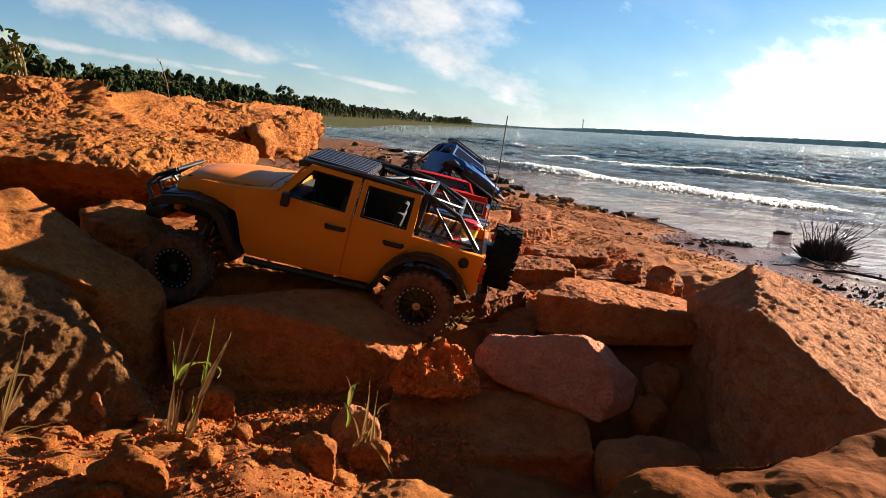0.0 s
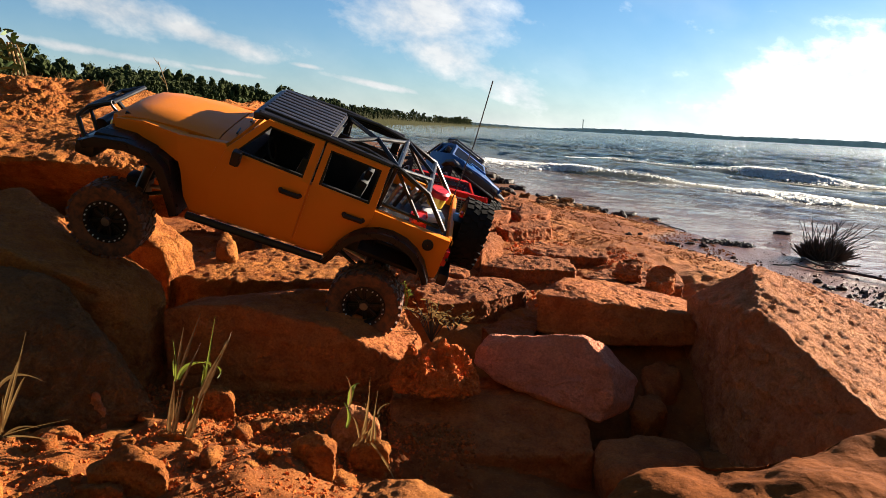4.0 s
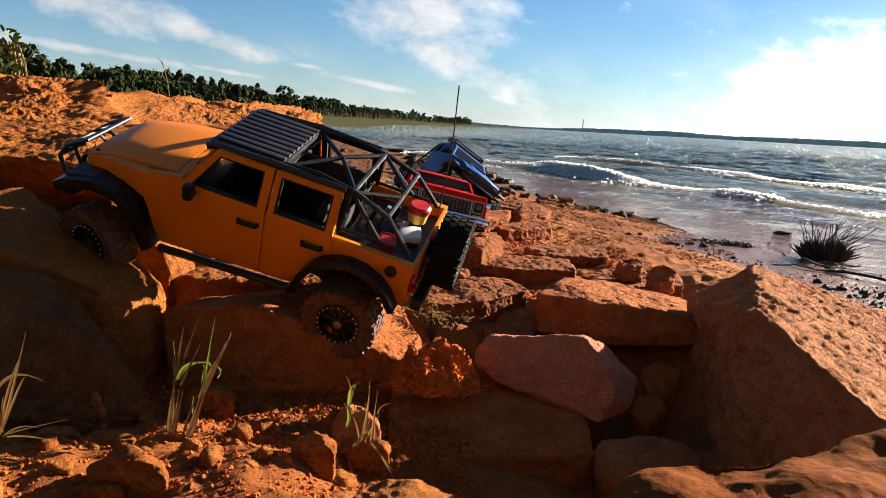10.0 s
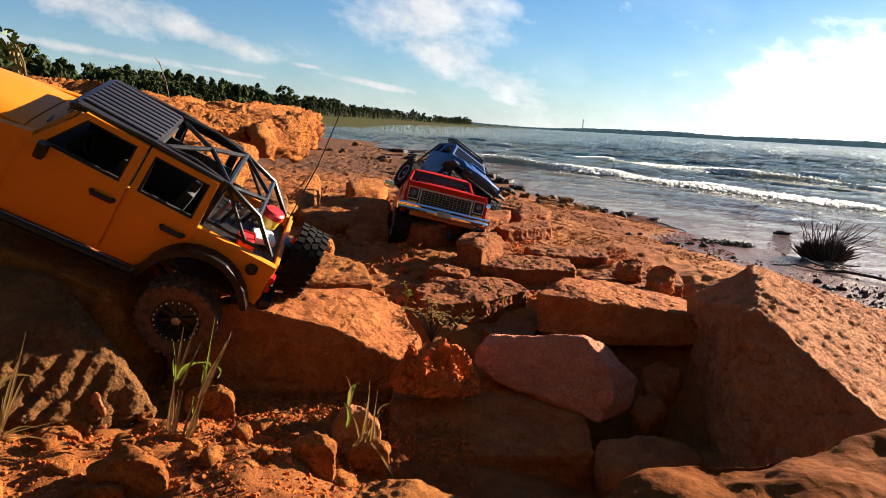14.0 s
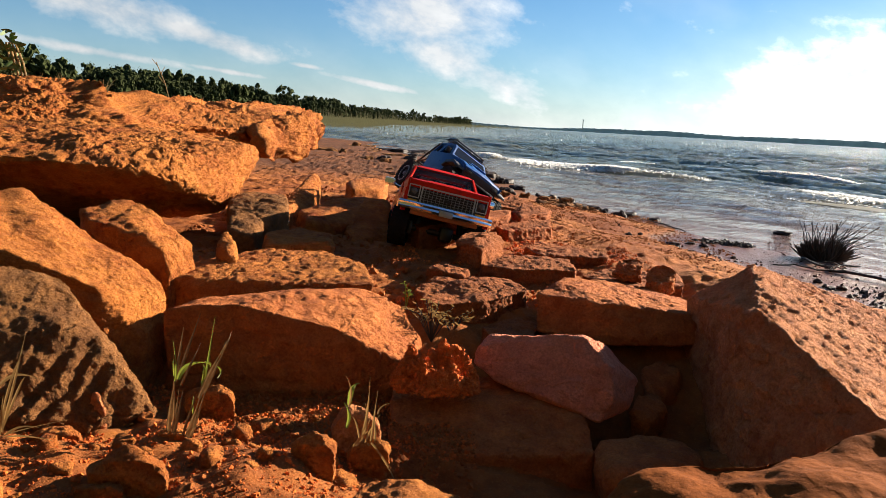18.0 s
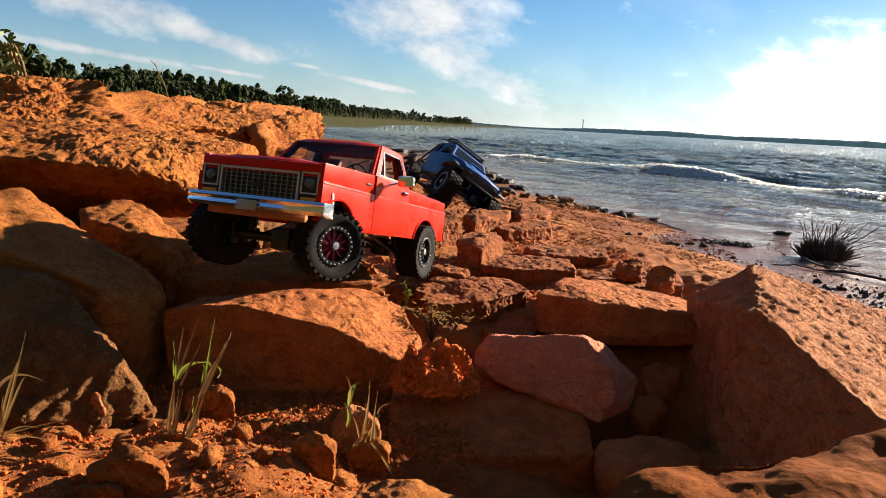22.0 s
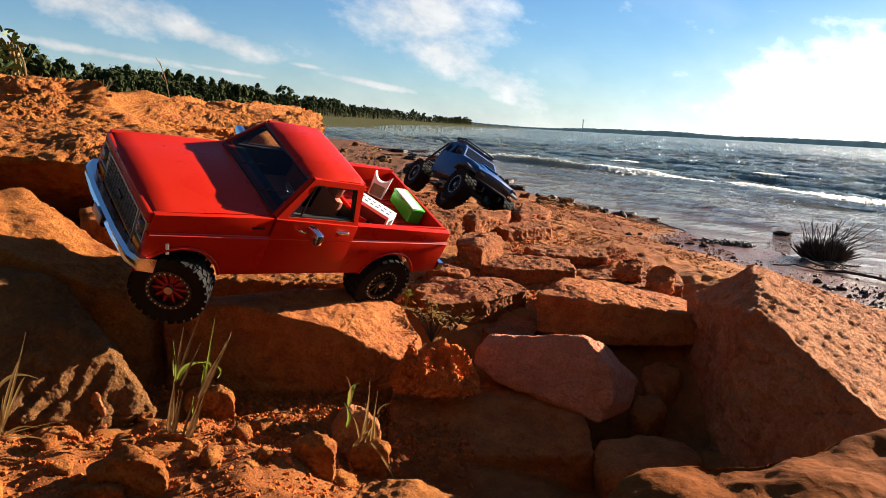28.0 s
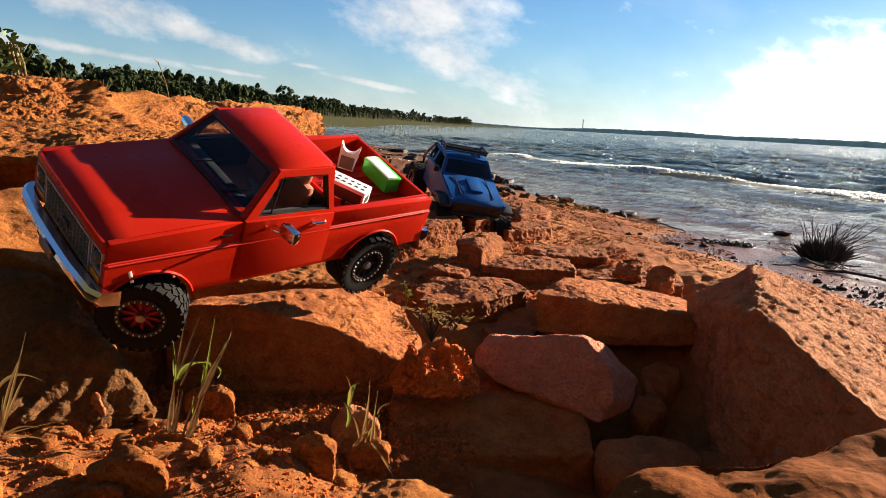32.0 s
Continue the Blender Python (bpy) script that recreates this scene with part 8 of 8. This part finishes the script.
    truck_rows = [
        (0.00, at(-0.0634, 1.9422, 0.0538, 0.7424, -0.1359, -0.0103, -0.6559)),
        (16.90, at(-0.0634, 1.9422, 0.0538, 0.7424, -0.1359, -0.0103, -0.6559)),
        (17.50, at(-0.0687, 1.9402, 0.0584, 0.7463, -0.1475, 0.0010, -0.6490)),
        (18.00, at(-0.0570, 1.8872, 0.0685, 0.7405, -0.1330, -0.0023, -0.6587)),
        (18.50, at(-0.0657, 1.8324, 0.0884, 0.7433, -0.1300, 0.0022, -0.6562)),
        (19.00, at(-0.0743, 1.7610, 0.1020, 0.7409, -0.1291, 0.0198, -0.6587)),
        (19.50, at(-0.0421, 1.6711, 0.1310, 0.6856, -0.1346, 0.0868, -0.7102)),
        (20.00, at(-0.0338, 1.5628, 0.1511, 0.6323, -0.0080, 0.0458, -0.7734)),
        (20.50, at(-0.0351, 1.4736, 0.1543, 0.5886, -0.0966, 0.1478, -0.7889)),
        (21.00, at(-0.0436, 1.4057, 0.1499, 0.5940, -0.1401, 0.1595, -0.7734)),
        (21.50, at(-0.1197, 1.3854, 0.1547, 0.6413, -0.0861, 0.0597, -0.7561)),
        (22.00, at(-0.1132, 1.2607, 0.1448, 0.5669, -0.0729, -0.0491, -0.8149)),
        (22.50, at(-0.1184, 1.2257, 0.1351, 0.4871, -0.1127, 0.0147, -0.8625)),
        (23.00, at(-0.1045, 1.1956, 0.1369, 0.4256, -0.1497, 0.0705, -0.8887)),
        (23.50, at(-0.1267, 1.1873, 0.1556, 0.4240, -0.1486, 0.0956, -0.8876)),
        (24.00, at(-0.1173, 1.1594, 0.1669, 0.3933, -0.1409, 0.1254, -0.8998)),
        (24.50, at(-0.1066, 1.1321, 0.1701, 0.3415, -0.1433, 0.1737, -0.9134)),
        (25.00, at(-0.1002, 1.1129, 0.1559, 0.2952, -0.1722, 0.2272, -0.9135)),
        (25.50, at(-0.0971, 1.1093, 0.1561, 0.2961, -0.1601, 0.1969, -0.9223)),
        (27.50, at(-0.1133, 1.0982, 0.1682, 0.3396, -0.1303, 0.1992, -0.9099)),
        (28.00, at(-0.1172, 1.1032, 0.1722, 0.3428, -0.1268, 0.2059, -0.9077)),
        (28.50, at(-0.1300, 1.0870, 0.1836, 0.3840, -0.0845, 0.2056, -0.8961)),
        (29.00, at(-0.1295, 1.0846, 0.1864, 0.3842, -0.0804, 0.1838, -0.9010)),
        (29.50, at(-0.1325, 1.0761, 0.1914, 0.3938, -0.0792, 0.2001, -0.8935)),
        (30.00, at(-0.1330, 1.0747, 0.1936, 0.3945, -0.0707, 0.2032, -0.8933)),
        (30.50, at(-0.1347, 1.0669, 0.2002, 0.3955, -0.0661, 0.2049, -0.8929)),
        (31.00, at(-0.1374, 1.0624, 0.2046, 0.3969, -0.0651, 0.2107, -0.8910)),
        (31.50, at(-0.1433, 1.0561, 0.2117, 0.3956, -0.0587, 0.2166, -0.8907)),
        (32.00, at(-0.1449, 1.0345, 0.2169, 0.3934, -0.0553, 0.2274, -0.8894))]
    walk(truck, truck_rows)
    roll_wheels(truck_rows, truck_wheels, 0.0455, steer=[(0, 0), (17, 0), (18.5, -18), (20, -22), (22, -28), (25, -32), (28, -34), (32, -34)])
    crawler_rows = [
        (0.00, at(-0.0560, 2.2750, 0.1478, 0.8082, -0.2330, 0.1512, -0.5190)),
        (22.80, at(-0.0560, 2.2750, 0.1478, 0.8082, -0.2330, 0.1512, -0.5190)),
        (24.00, at(-0.0410, 2.3840, 0.1484, 0.8267, -0.1875, 0.1655, -0.5041)),
        (25.00, at(-0.0360, 2.3630, 0.1490, 0.8260, -0.1915, 0.1605, -0.5055)),
        (28.00, at(-0.0214, 2.2994, 0.1513, 0.8234, -0.2032, 0.1458, -0.5095)),
        (30.00, at(-0.0166, 2.2560, 0.1519, 0.8233, -0.1687, 0.1211, -0.5283)),
        (31.00, at(-0.0100, 2.2066, 0.1577, 0.8126, -0.1398, 0.1363, -0.5491)),
        (32.00, at(-0.0101, 2.0022, 0.1704, 0.7924, 0.0265, 0.1398, -0.5932))]
    walk(crawler, crawler_rows)
    roll_wheels(crawler_rows, crawler_wheels, 0.055)
    # waves run in from the lake, sink at the strand and start again below the surface
    far, near = Vector((4.6, 6.9, 0.0)), Vector((0.735, 4.55, 0.0))
    turn = Euler((0, 0, radians(WAVE_TURN))).to_matrix().to_4x4()

    def wave_at(phase):
        u = phase % 15.0
        if u < 10.0:
            p = far.lerp(near, u / 10.0)
            z = -0.09 * max(0.0, 1 - u / 1.6) - 0.055 * max(0.0, (u - 8.6) / 1.4)
        else:
            p = near.lerp(far, (u - 10.0) / 5.0)
            z = -0.055 - 0.12 * math.sin(math.pi * min(1.0, (u - 10.0) / 5.4)) - 0.035 * (u - 10.0) / 5.0
        return Matrix.Translation((p.x, p.y, z)) @ turn
    for k, w in enumerate(waves):
        walk(w, [(0.5 * n, wave_at(0.5 * n + 5.0 * k + 2.83)) for n in range(65)])
    # the whole sheet of water drifts slowly towards the shore
    walk(water, [(0.0, pose(0.0, 0.0, 0.0)), (16.0, pose(-0.35, -0.20, 0.0)), (32.0, pose(-0.7, -0.4, 0.0))])
    # the breeze rocks the plants on the ledge
    for plant, amount in ((leafy, 6.0), (ledge_stalk, 9.0)):
        p = plant.location
        walk(plant, [(0.5 * n, pose(p.x, p.y, p.z, 0, amount * math.sin(1.9 * n) * math.sin(0.37 * n + 1), 0)) for n in range(65)])

motions()
